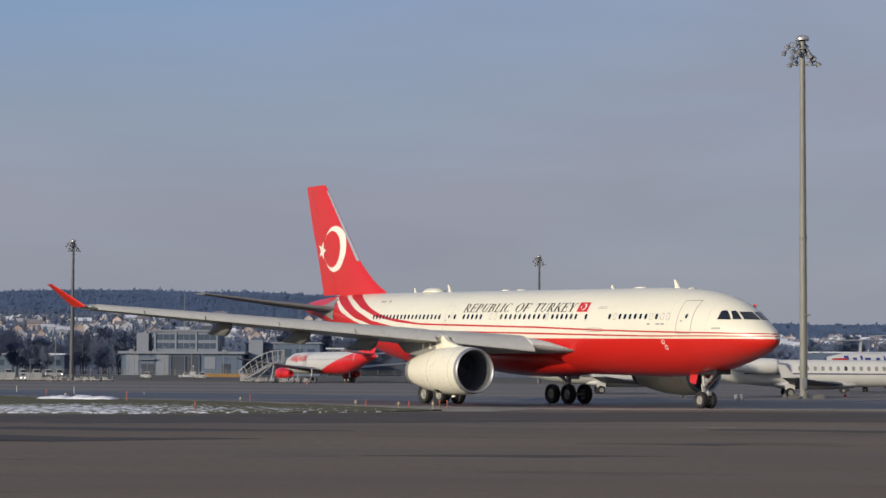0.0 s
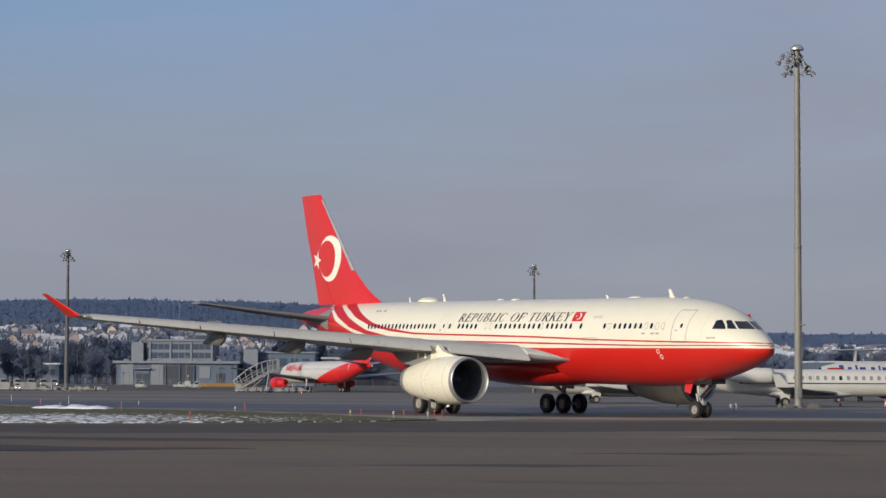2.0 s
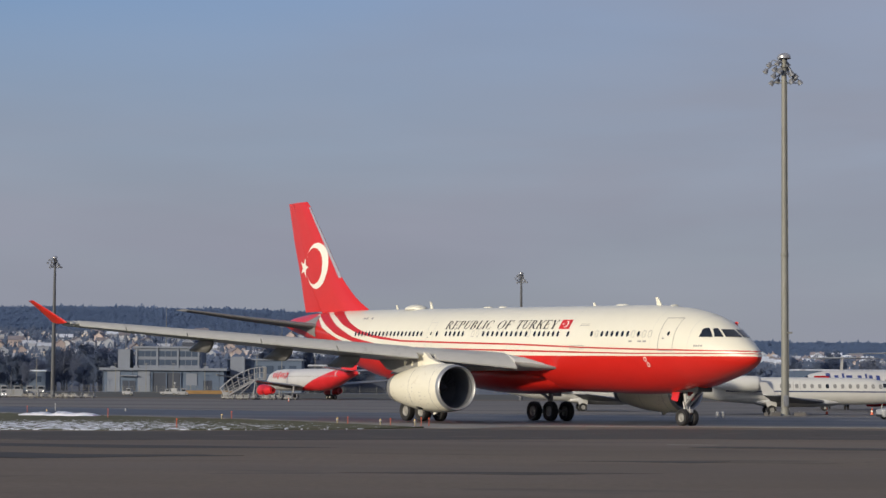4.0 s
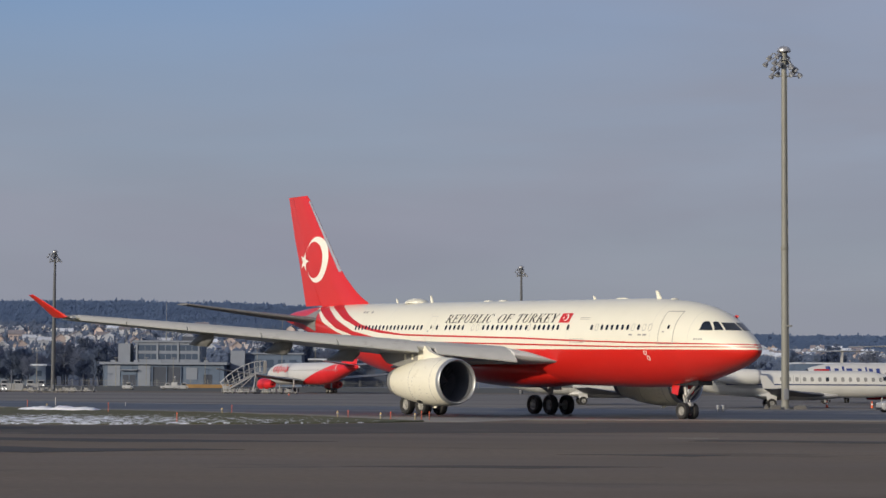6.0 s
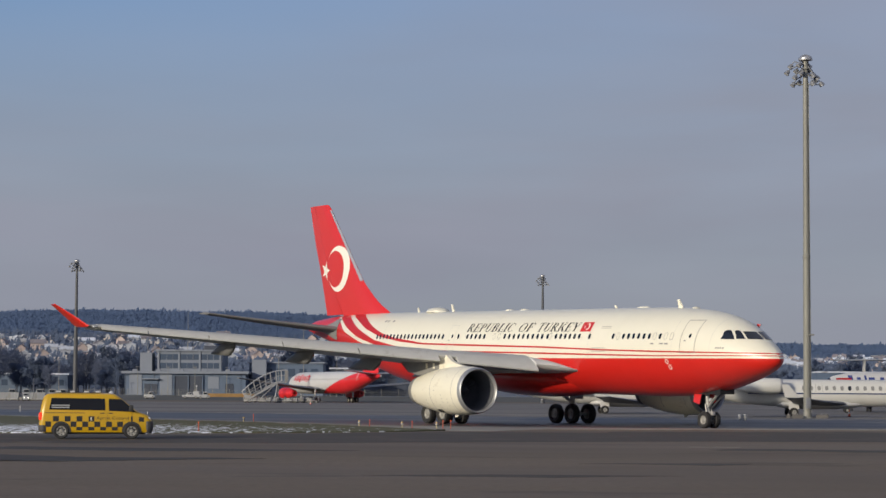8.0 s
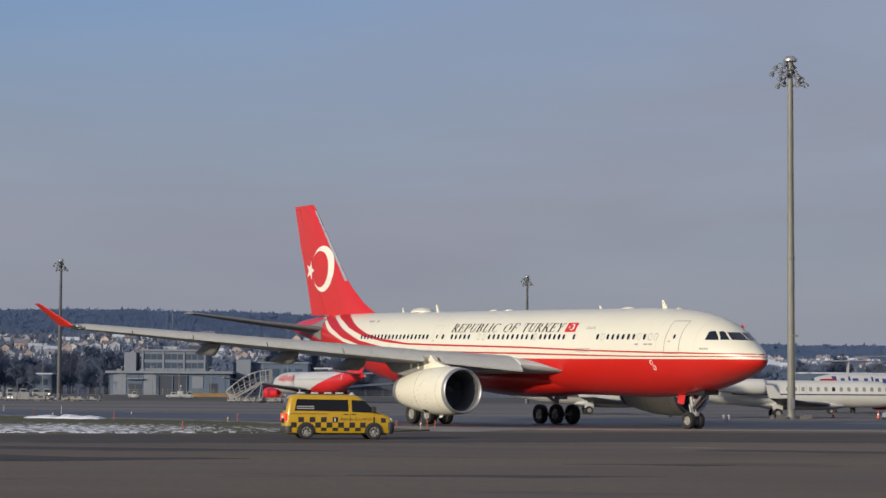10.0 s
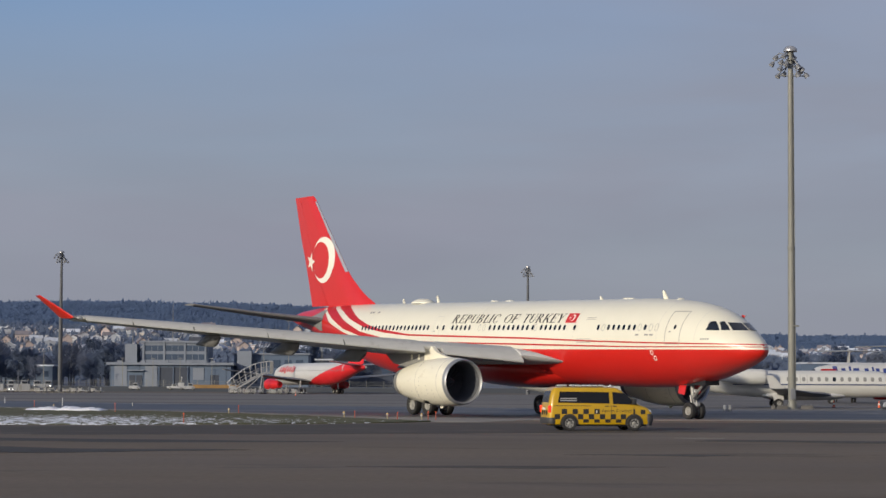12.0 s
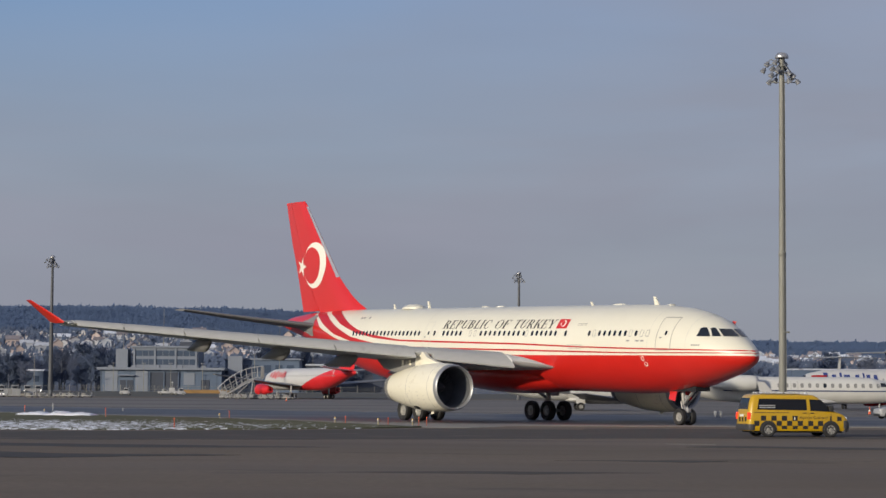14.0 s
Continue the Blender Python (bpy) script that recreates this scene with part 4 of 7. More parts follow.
        nac = part("nacelle", lathed([(0.32, 1.485), (0.9, 1.545), (1.8, 1.575), (3.0, 1.55), (4.2, 1.45), (5.4, 1.27), (6.6, 1.03), (7.25, 0.90), (7.25, 0.84), (6.0, 0.9)], "x", (es, ey, ez), n=56), CREAM, root, "cream engine nacelle")
        part("inlet_lip", lathed([(0.22, 1.285), (0.1, 1.31), (0.03, 1.345), (0.0, 1.385), (0.04, 1.43), (0.15, 1.46), (0.32, 1.487)], "x", (es, ey, ez), n=56), LIP, nac, "dull metal inlet lip")
        part("inlet_duct", lathed([(0.22, 1.285), (0.5, 1.26), (0.95, 1.245), (1.7, 1.24), (2.3, 1.24), (2.3, 0.02)], "x", (es, ey, ez), n=48), LINER, nac, "grey inlet lining")
        part("exhaust_rim", lathed([(6.75, 1.012), (7.28, 0.912), (7.30, 0.87), (7.28, 0.83), (6.9, 0.86)], "x", (es, ey, ez), n=40), DARK_GREY, nac, "dark metal exhaust rim")
        part("spinner", lathed([(1.25, 0.02), (1.4, 0.13), (1.8, 0.32), (2.1, 0.38)], "x", (es, ey, ez), n=24), LINER, nac)
        for i in range(26):
            t = 2 * math.pi * i / 26
            rad, tan = Vector((0, math.cos(t), math.sin(t))), Vector((0, -math.sin(t), math.cos(t)))
            c = Vector((es + 2.1, ey, ez))
            bm = rings(bmesh.new(), [[c + rad * 0.36 + Vector((-0.1, 0, 0)) - tan * 0.03, c + rad * 0.36 + Vector((0.1, 0, 0)) + tan * 0.03], [c + rad * 0.8 + Vector((-0.12, 0, 0)) - tan * 0.09, c + rad * 0.8 + Vector((0.1, 0, 0)) + tan * 0.09], [c + rad * 1.21 + Vector((-0.06, 0, 0)) - tan * 0.15, c + rad * 1.21 + Vector((0.1, 0, 0)) + tan * 0.13]], closed=False)
            part("fan_blade", bm, LINER, nac)
        part("exhaust_plug", lathed([(6.0, 0.6), (7.4, 0.5), (8.3, 0.08)], "x", (es, ey, ez), n=24, cap=True), STEEL, nac)
        part("nacelle_vent", plate(bmesh.new(), [(es + 2.9, ey + side * 0.78, ez - 1.36), (es + 3.3, ey + side * 0.78, ez - 1.34), (es + 3.3, ey + side * 1.0, ez - 1.2), (es + 2.9, ey + side * 1.0, ez - 1.22)], (0, side * 0.05, -0.05)), BLACK, nac)
        part("nacelle_drain", plate(bmesh.new(), [(es + 2.2, ey, ez - 1.5), (es + 2.7, ey, ez - 1.5), (es + 2.8, ey, ez - 1.72), (es + 2.5, ey, ez - 1.72)], (0, 0.06, 0)), WHITE, nac)
        for sx in (0.95, 3.6):
            r = lerp(sx, [0.9, 1.8, 3.0, 4.2], [1.545, 1.575, 1.55, 1.45])
            part("nacelle_seam", lathed([(sx, r + 0.004), (sx + 0.03, r + 0.004)], "x", (es, ey, ez), n=48), SEAM, nac)
        top = LEZ(9.4) - 0.06
        w = 0.15
        crest = [(es + 1.3, ez + 1.50), (es + 2.3, ez + 1.70), (es + 3.2, ez + 1.95), (es + 3.7, top), (es + 4.6, top + 0.10), (es + 4.6, ez + 1.2), (es + 2.0, ez + 1.35)]
        pylon = part("pylon", plate(bmesh.new(), [(x, ey - w, z) for x, z in crest], (0, 2 * w, 0)), CREAM, root, "cream engine pylon", angle=20)
        rear = [(es + 4.6, ez + 2.3), (es + 6.6, ez + 2.1), (es + 9.6, ez + 1.9), (es + 8.6, ez + 1.25), (es + 6.8, ez + 0.95), (es + 4.6, ez + 1.1)]
        part("pylon_fairing", plate(bmesh.new(), [(x, ey - w * 0.95, z) for x, z in rear], (0, 1.9 * w, 0)), DARK_GREY, pylon, "dark grey rear pylon fairing", angle=20)
        for x in (es + 5.3, es + 6.2):
            part("pylon_panel", boxed(x - 0.12, x + 0.12, ey + side * w * 0.95 - 0.012, ey + side * w * 0.95 + 0.012, ez + 1.45, ez + 1.8, bevel=0.01), CREAM, pylon)
        for x0, a0, ln in ((1.5, 200, 0.5), (2.1, 190, 0.7), (2.6, 215, 0.4), (3.4, 195, 0.35), (4.2, 205, 0.6), (1.9, 225, 0.3), (3.0, 170, 0.5)):
            for k in range(3):
                t = radians(a0 + 9 * k)
                r = lerp(x0, [0.9, 1.8, 3.0, 4.2, 5.4], [1.545, 1.575, 1.55, 1.45, 1.27]) + 0.006
                part("cowl_mark", plate(bmesh.new(), [(es + x0 + u, ey - side * r * math.cos(t + v), ez + r * math.sin(t + v)) for u, v in ((0, 0), (ln * 0.2, 0), (ln * 0.2, 0.02), (0, 0.02))], (0, side * 0.004, 0)), SEAM, nac)

        # tailplane
        loops = []
        for y, le, ch, z in ((0.9, 50.9, 5.6, 7.08), (5, 53.9, 3.9, 7.62), (9.7, 57.2, 2.0, 8.33)):
            loops.append([(p[0], side * p[1], p[2]) for p in [(q[0], q[1], q[2] + 0.012 * (q[0] - le)) for q in wing_section(le, ch, y, z, 0.09, camber=0)]])
        part("tailplane", rings(bmesh.new(), loops), SHADED_GREY, root, "grey tailplane", angle=40)
        bm = bmesh.new()
        loops = []
        for s, z0, z1 in ((51.3, 6.3, 7.9), (51.9, 6.3, 7.95), (53.0, 6.6, 7.6), (54.5, 6.9, 7.4), (56.0, 7.1, 7.2)):
            m, hh, w2 = hull(s)
            loops.append([hull_point(s, phi_at(s, z0 + (z1 - z0) * i / 6 - lift(s)), side, 0.03) for i in range(7)])
        rings(bm, loops, closed=False)
        part("tailplane_seal", bm, DARK_GREY, root, "bare grey plate at the tailplane root")

    # fin
    le_z = [8.05, 8.35, 8.85, 9.30, 10.16, 10.9, 17.0, 17.30]
    le_s = [45.0, 45.6, 46.7, 47.5, 48.76, 49.66, 55.05, 55.45]
    te_z, te_s = [8.3, 11.74, 14.1, 17.35], [55.45, 56.55, 57.5, 58.5]

    def fin_half(s, z):
        a, b = lerp(z, le_z, le_s), lerp(z, te_z, te_s)
        u = max(0.0, min(1.0, (s - a) / max(b - a, 0.1)))
        return max(0.012, lerp(z, [8, 17.4], [0.36, 0.17]) * lerp(u, [0, 0.03, 0.1, 0.3, 0.65, 1], [0.0, 0.3, 0.62, 1, 0.8, 0.05]))

    def fin_skin(u0, u1, material, name, label, zs, off=0.0):
        loops = []
        for z in zs:
            a, b = lerp(z, le_z, le_s), lerp(z, te_z, te_s)
            us = np.linspace(u0, u1, 12)
            right = [(a + (b - a) * u, fin_half(a + (b - a) * u, z) + off, z) for u in us]
            left = [(p[0], -p[1], z) for p in right[::-1]]
            loops.append(right + left)
        return part(name, rings(bmesh.new(), loops), material, root, label, angle=30)
    zs = [8.1, 8.4, 8.85, 9.3, 9.8, 10.4, 11, 12, 13, 14, 15, 16, 17, 17.28]
    fin_skin(0, 0.695, RED, "fin", "tall red fin", zs)
    fin_skin(0.70, 1.0, RED, "rudder", "red rudder", [8.32, 9.3, 10.4, 12, 14, 16, 17.3])
    fin_skin(0.0, 0.05, STEEL, "fin_leading_edge", "bare metal leading edge of the fin", [10.9, 12, 13, 14, 15, 16, 16.8], 0.01)
    for side in (1, -1):
        def on_fin(s, z):
            return (s, side * (fin_half(s, z) + 0.014), z)
        bm = bmesh.new()
        loops = []
        for t in np.linspace(0.42, 2 * math.pi - 0.42, 48):
            po = (53.32 - 0 + 1.80 * math.cos(t), 12.0 + 1.84 * math.sin(t))
            ti = 0.56 + (t - 0.42) * (2 * math.pi - 1.12) / (2 * math.pi - 0.84)
            pi_ = (53.78 + 1.42 * math.cos(ti), 12.0 + 1.46 * math.sin(ti))
            loops.append([on_fin(po[0] + (pi_[0] - po[0]) * k / 4, po[1] + (pi_[1] - po[1]) * k / 4) for k in range(5)])
        rings(bm, loops, closed=False)
        part("crescent", bm, FLAG_WHITE, root, "white crescent on the fin", smooth=False)
        bm = bmesh.new()
        c = bm.verts.new(on_fin(55.55, 11.95))
        ring = [bm.verts.new(on_fin(s, z)) for s, z in star_points(55.55, 11.95, 0.82, math.pi)]
        for i in range(10):
            bm.faces.new((c, ring[i], ring[(i + 1) % 10]))
        part("star", bm, FLAG_WHITE, root, "white star on the fin", smooth=False)

    # main gear
    for side in (1, -1):
        y = side * 5.34
        leg = part("main_gear_leg", tubed((28.6, y - side * 0.1, 3.6), (28.85, y, 0.75), 0.21, 0.17, n=14), GEAR, root, "steel main landing gear leg")
        part("bogie_beam", tubed((27.8, y, 0.70), (29.9, y, 0.70), 0.15, n=12), GEAR, leg)
        part("side_brace", tubed((28.7, y - side * 2.6, 2.9), (28.8, y, 1.5), 0.09), GEAR, leg)
        part("drag_brace", tubed((30.6, y - side * 0.2, 3.4), (28.95, y, 1.4), 0.08), GEAR, leg)
        part("torque_link", plate(bmesh.new(), [(29.05, y - 0.12, 1.5), (29.4, y - 0.05, 1.15), (29.05, y - 0.12, 0.85)], (0, 0.18, 0)), GEAR, leg)
        part("gear_door", plate(bmesh.new(), [(27.9, y + side * 0.55, 3.5), (29.7, y + side * 0.55, 3.5), (29.5, y + side * 0.45, 1.75), (28.2, y + side * 0.45, 1.75)], (0, side * 0.05, 0)), WING_GREY, leg)
        for s in (-0.99, 0.99):
            for o in (-0.70, 0.70):
                # inboard rims take a darker grey to paint the shadow under the belly
                wheel_pair("wheel", leg, (28.85 + s, y + o, 0.70), 0.70, 0.52, rim=RIM if side * o > 0 else DARK_GREY)
            part("axle", tubed((28.85 + s, y - 0.7, 0.7), (28.85 + s, y + 0.7, 0.7), 0.09), GEAR, leg)
    # nose gear
    nose = part("nose_gear_leg", tubed((6.9, 0, 2.6), (6.67, 0, 0.52), 0.15, 0.11, n=14), GEAR, root, "steel nose landing gear leg")
    part("nose_axle", tubed((6.67, -0.4, 0.52), (6.67, 0.4, 0.52), 0.07), GEAR, nose)
    part("nose_brace", tubed((5.3, 0.0, 2.5), (6.7, 0, 1.35), 0.08), GEAR, nose)
    for o in (-0.22, 0.22):
        part("steering_strut", tubed((6.75, o, 1.5), (6.62, o * 0.8, 0.8), 0.06), GEAR, nose)
    part("taxi_lamp", lathed([(-0.06, 0.05), (-0.05, 0.12), (0.05, 0.12)], "x", (6.5, 0.0, 1.75), n=16, cap=True), LAMP, nose)
    for o in (-0.36, 0.36):
        wheel_pair("nose_wheel", nose, (6.67, o, 0.525), 0.525, 0.38)
    for side in (1, -1):
        part("nose_gear_door", plate(bmesh.new(), [(6.75, side * 0.46, 2.25), (7.45, side * 0.46, 2.28), (7.40, side * 0.62, 1.62), (6.8, side * 0.62, 1.50)], (0, side * 0.04, 0)), RED, nose, "red nose gear door, open")
    for o in (-0.18, 0.18):
        part("drag_stay", tubed((5.2, o * 1.6, 2.4), (6.6, o, 1.3), 0.05), GEAR, nose)
    part("tow_fitting", boxed(6.2, 6.5, -0.12, 0.12, 0.8, 1.05, bevel=0.02), GEAR, nose)
    part("gear_well", boxed(4.9, 7.4, -0.55, 0.55, 2.1, 2.6), BLACK, root)
    return root


build_airliner()


# ---- the yellow van ----
VZ = [0.28, 0.36, 0.60, 0.86, 1.02, 1.12, 1.22, 1.55, 1.80, 1.91, 1.965]
VF = [2.34, 2.40, 2.42, 2.34, 2.18, 1.93, 1.70, 1.28, 0.98, 0.80, 0.50]
VR = [-2.40, -2.44, -2.45, -2.43, -2.41, -2.40, -2.39, -2.33, -2.25, -2.14, -1.90]
VW = [0.92, 0.945, 0.95, 0.95, 0.945, 0.94, 0.93, 0.875, 0.83, 0.78, 0.62]


def van_loop(z, grow=0.0, x0=None, x1=None):
    r, f, w = lerp(z, VZ, VR) - grow, lerp(z, VZ, VF) + grow, lerp(z, VZ, VW) + grow
    r, f = (r if x0 is None else x0), (f if x1 is None else x1)
    c = 0.22
    pts = []
    for cx, cy, t0 in ((f - c, w - c, 0), (r + c, w - c, 90), (r + c, -w + c, 180), (f - c, -w + c, 270)):
        for k in range(5):
            t = radians(t0 + 22.5 * k)
            pts.append((cx + c * math.cos(t), cy + c * math.sin(t), z))
    return pts


def van_side(x, z, side, off):
    return (x, side * (lerp(z, VZ, VW) + off), z)


def side_panel(corners, side, off, nx=4, nz=3):
    """A panel on the van's flank from four (x, z) corners: lower rear, lower front, upper front, upper rear."""
    (ax, az), (bx, bz), (cx, cz), (dx, dz) = corners
    loops = []
    for i in range(nx + 1):
        u = i / nx
        loop = []
        for j in range(nz + 1):
            v = j / nz
            x = (ax + (bx - ax) * u) * (1 - v) + (dx + (cx - dx) * u) * v
            z = (az + (bz - az) * u) * (1 - v) + (dz + (cz - dz) * u) * v
            loop.append(van_side(x, z, side, off))
        loops.append(loop)
    return rings(bmesh.new(), loops, closed=False)


def build_van():
    root = thing("airport_van", "yellow airport van with rows of black checks, driving past", "van")
    body = part("body", rings(bmesh.new(), [van_loop(z) for z in VZ]), VAN_YELLOW, root, angle=28)
    part("front_bumper", rings(bmesh.new(), [van_loop(z, 0.02, x0=1.98) for z in (0.24, 0.30, 0.45, 0.62, 0.76)]), BUMPER, root, "dark plastic front bumper")
    part("rear_bumper", rings(bmesh.new(), [van_loop(z, 0.03, x1=-2.02) for z in (0.30, 0.36, 0.50, 0.58)]), BUMPER, root, "dark plastic rear bumper")
    part("underbody", boxed(-2.2, 2.1, -0.8, 0.8, 0.20, 0.34, bevel=0.03), PLASTIC, root)
    part("grille", rings(bmesh.new(), [[(lerp(z, VZ, VF) + 0.012, y, z) for y in np.linspace(-0.5, 0.5, 5)] for z in (0.74, 0.80, 0.86)], closed=False), PLASTIC, root)
    # windscreen and rear window
    def pane(name, front, z0, z1, half):
        loops = []
        for i in range(6):
            z = z0 + (z1 - z0) * i / 5
            x = lerp(z, VZ, VF) + 0.012 if front else lerp(z, VZ, VR) - 0.012
            w = half * lerp(z, VZ, VW)
            loops.append([(x, w * k, z) for k in np.linspace(-1, 1, 7)])
        return part(name, rings(bmesh.new(), loops, closed=False), TINTED, root)
    pane("windscreen", True, 1.24, 1.84, 0.76)
    pane("rear_window", False, 1.26, 1.78, 0.74)
    for side in (1, -1):
        part("side_window", side_panel([(-2.02, 1.25), (0.36, 1.22), (0.34, 1.73), (-1.92, 1.75)], side, 0.012, 8, 3), TINTED, root, "dark tinted side window")
        part("door_window", side_panel([(0.52, 1.20), (1.66, 1.16), (1.05, 1.70), (0.50, 1.73)], side, 0.012, 6, 3), TINTED, root)
        for x in (0.44, 1.50):
            part("door_seam", side_panel([(x, 0.42), (x + 0.012, 0.42), (x + 0.012, 1.15), (x, 1.15)], side, 0.006, 1, 6), PLASTIC, root)
        part("slide_rail", side_panel([(-2.2, 1.10), (-0.5, 1.10), (-0.5, 1.125), (-2.2, 1.125)], side, 0.010, 4, 1), PLASTIC, root)
        for x in (0.24, 0.60):
            part("door_handle", boxed(x - 0.09, x + 0.09, side * 0.955 - 0.02, side * 0.955 + 0.02, 1.08, 1.12, bevel=0.01), PLASTIC, root)
        mirror = part("mirror", boxed(1.38, 1.56, side * 0.98 - 0.02 * side, side * 0.98 + 0.2 * side, 1.18, 1.45, bevel=0.04) if side > 0 else boxed(1.38, 1.56, -1.18, -0.96, 1.18, 1.45, bevel=0.04), PLASTIC, root)
        for x in (-1.73, -1.23, -0.73, -0.22):
            part("check", side_panel([(x - 0.125, 0.74), (x + 0.125, 0.74), (x + 0.125, 0.97), (x - 0.125, 0.97)], side, 0.006, 1, 1), INK, root)
        part("check", side_panel([(1.80, 0.74), (2.02, 0.74), (2.02, 0.93), (1.80, 0.95)], side, 0.006, 1, 1), INK, root)
        part("check", side_panel([(1.46, 0.74), (1.54, 0.74), (1.54, 0.97), (1.46, 0.97)], side, 0.006, 1, 1), INK, root)
        for x in (-2.05, -0.98, -0.48, 0.03, 0.53, 1.0):
            part("check", side_panel([(x - 0.125, 0.51), (x + 0.125, 0.51), (x + 0.125, 0.74), (x - 0.125, 0.74)], side, 0.006, 1, 1), INK, root)
        for x in (-0.73, -0.22, 0.28, 0.78):
            part("check", side_panel([(x - 0.125, 0.36), (x + 0.125, 0.36), (x + 0.125, 0.51), (x - 0.125, 0.51)], side, 0.006, 1, 1), INK, root)
        for k in range(2):
            part("lettering_bar", side_panel([(-1.92, 1.32 + 0.09 * k), (-1.15, 1.32 + 0.09 * k), (-1.15, 1.37 + 0.09 * k), (-1.92, 1.37 + 0.09 * k)], side, 0.016, 2, 1), GEAR, root)
        put = lambda u, v, side=side: Vector(van_side(-0.01 + u if side < 0 else 1.37 - u, 0.79 + v, side, 0.008))
        letters("Apron Control", (1.38, 0.17), root, INK, "lettering", put)
        put = lambda u, v, side=side: Vector(van_side(-0.26 + u if side < 0 else -0.18 - u, 0.78 + v, side, 0.012))
        letters("1", (0.045, 0.14), root, FLAG_WHITE, "fleet_digit", put)
        part("rear_lamp", boxed(-2.455, -2.33, side * 0.855 - 0.075, side * 0.855 + 0.075, 0.80, 1.12, bevel=0.03), TAIL_LAMP, root, "lit red rear lamp")
        part("headlamp", boxed(2.02, 2.30, side * 0.72 - 0.18, side * 0.72 + 0.17, 0.74, 0.94, bevel=0.05), HEAD_LAMP, root)
        for x in (-1.5, 1.5):
            loops = [[(x + r * math.cos(t), side * (0.958), 0.33 + r * math.sin(t)) for t in np.linspace(-0.15, math.pi + 0.15, 20)] for r in (0.02, 0.42)]
            part("wheel_arch", rings(bmesh.new(), loops, closed=False), PLASTIC, root)
    for k in range(3):
        part("rear_check", boxed(-2.462, -2.44, -0.6 + 0.42 * k, -0.42 + 0.42 * k, 0.70, 0.90), INK, root)
    part("number_plate_bar", boxed(-2.475, -2.44, -0.26, 0.26, 0.92, 1.03), FLAG_WHITE, root)
    rack = part("roof_rack", boxed(-1.75, 0.15, -0.62, 0.62, 1.955, 1.985, bevel=0.01), PLASTIC, root, "low dark roof rack")
    for x in (-1.65, -1.05, -0.45, 0.05):
        for y in (-0.5, 0.5):
            part("work_lamp", boxed(x - 0.11, x + 0.11, y - 0.12, y + 0.12, 1.98, 2.06, bevel=0.03), LAMP, rack)
    part("roof_beacon", lathed([(0, 0.12), (0.05, 0.11), (0.11, 0.06), (0.14, 0.02)], "z", (0.62, 0, 1.93), n=16, cap=True), LAMP, root, "small white roof beacon")
    wheels = []
    for x in (-1.5, 1.5):
        for y in (-0.885, 0.885):
            w = 0.11
            r = 0.335
            wheel = part("wheel", lathed([(-w * 0.8, r * 0.62), (-w, r * 0.75), (-w, r * 0.9), (-w * 0.7, r), (w * 0.7, r), (w, r * 0.9), (w, r * 0.75), (w * 0.8, r * 0.62)], "y", n=30), TYRE, root, at=Matrix.Translation((x, y, 0.335)))
            part("hubcap", lathed([(-w * 0.9, 0.01), (-w * 0.95, 0.05), (-w * 0.6, 0.10), (-w * 0.8, r * 0.63), (w * 0.8, r * 0.63), (w * 0.6, 0.10), (w * 0.95, 0.05), (w * 0.9, 0.01)], "y", n=24), RIM, wheel)
            for k in range(7):
                t = 2 * math.pi * k / 7
                c, s_ = math.cos(t), math.sin(t)
                out = 1 if y > 0 else -1
                part("hub_slot", plate(bmesh.new(), [(0.13 * c - 0.025 * s_, out * w * 0.70, 0.13 * s_ + 0.025 * c), (0.13 * c + 0.025 * s_, out * w * 0.70, 0.13 * s_ - 0.025 * c), (0.185 * c + 0.035 * s_, out * w * 0.78, 0.185 * s_ - 0.035 * c), (0.185 * c - 0.035 * s_, out * w * 0.78, 0.185 * s_ + 0.035 * c)], (0, out * 0.006, 0)), PLASTIC, wheel)
            wheels.append(wheel)
    return root, wheels


van, van_wheels = build_van()
# seconds, x of the near front wheel, heading
VAN_LINE = ((0.0, -43.5), (2.0, -36.2), (4.0, -28.9), (5.5, -23.4), (7.0, -17.88), (7.5, -15.87), (8.0, -13.57), (8.5, -11.16), (8.7, -10.15),
            (9.75, -4.1), (11.0, 3.39), (11.5, 6.28), (12.0, 9.15), (12.5, 11.88), (13.0, 14.45), (13.5, 16.74), (14.0, 18.8))
VAN_TURN = 9.5


def van_pose(x):
    c, s = math.cos(radians(VAN_TURN)), math.sin(radians(VAN_TURN))
    y = 97.5 + 0.19 * x
    return pose(x - (1.5 * c + 0.97 * s), y - (1.5 * s - 0.97 * c), 0.002, 0, 0, VAN_TURN)


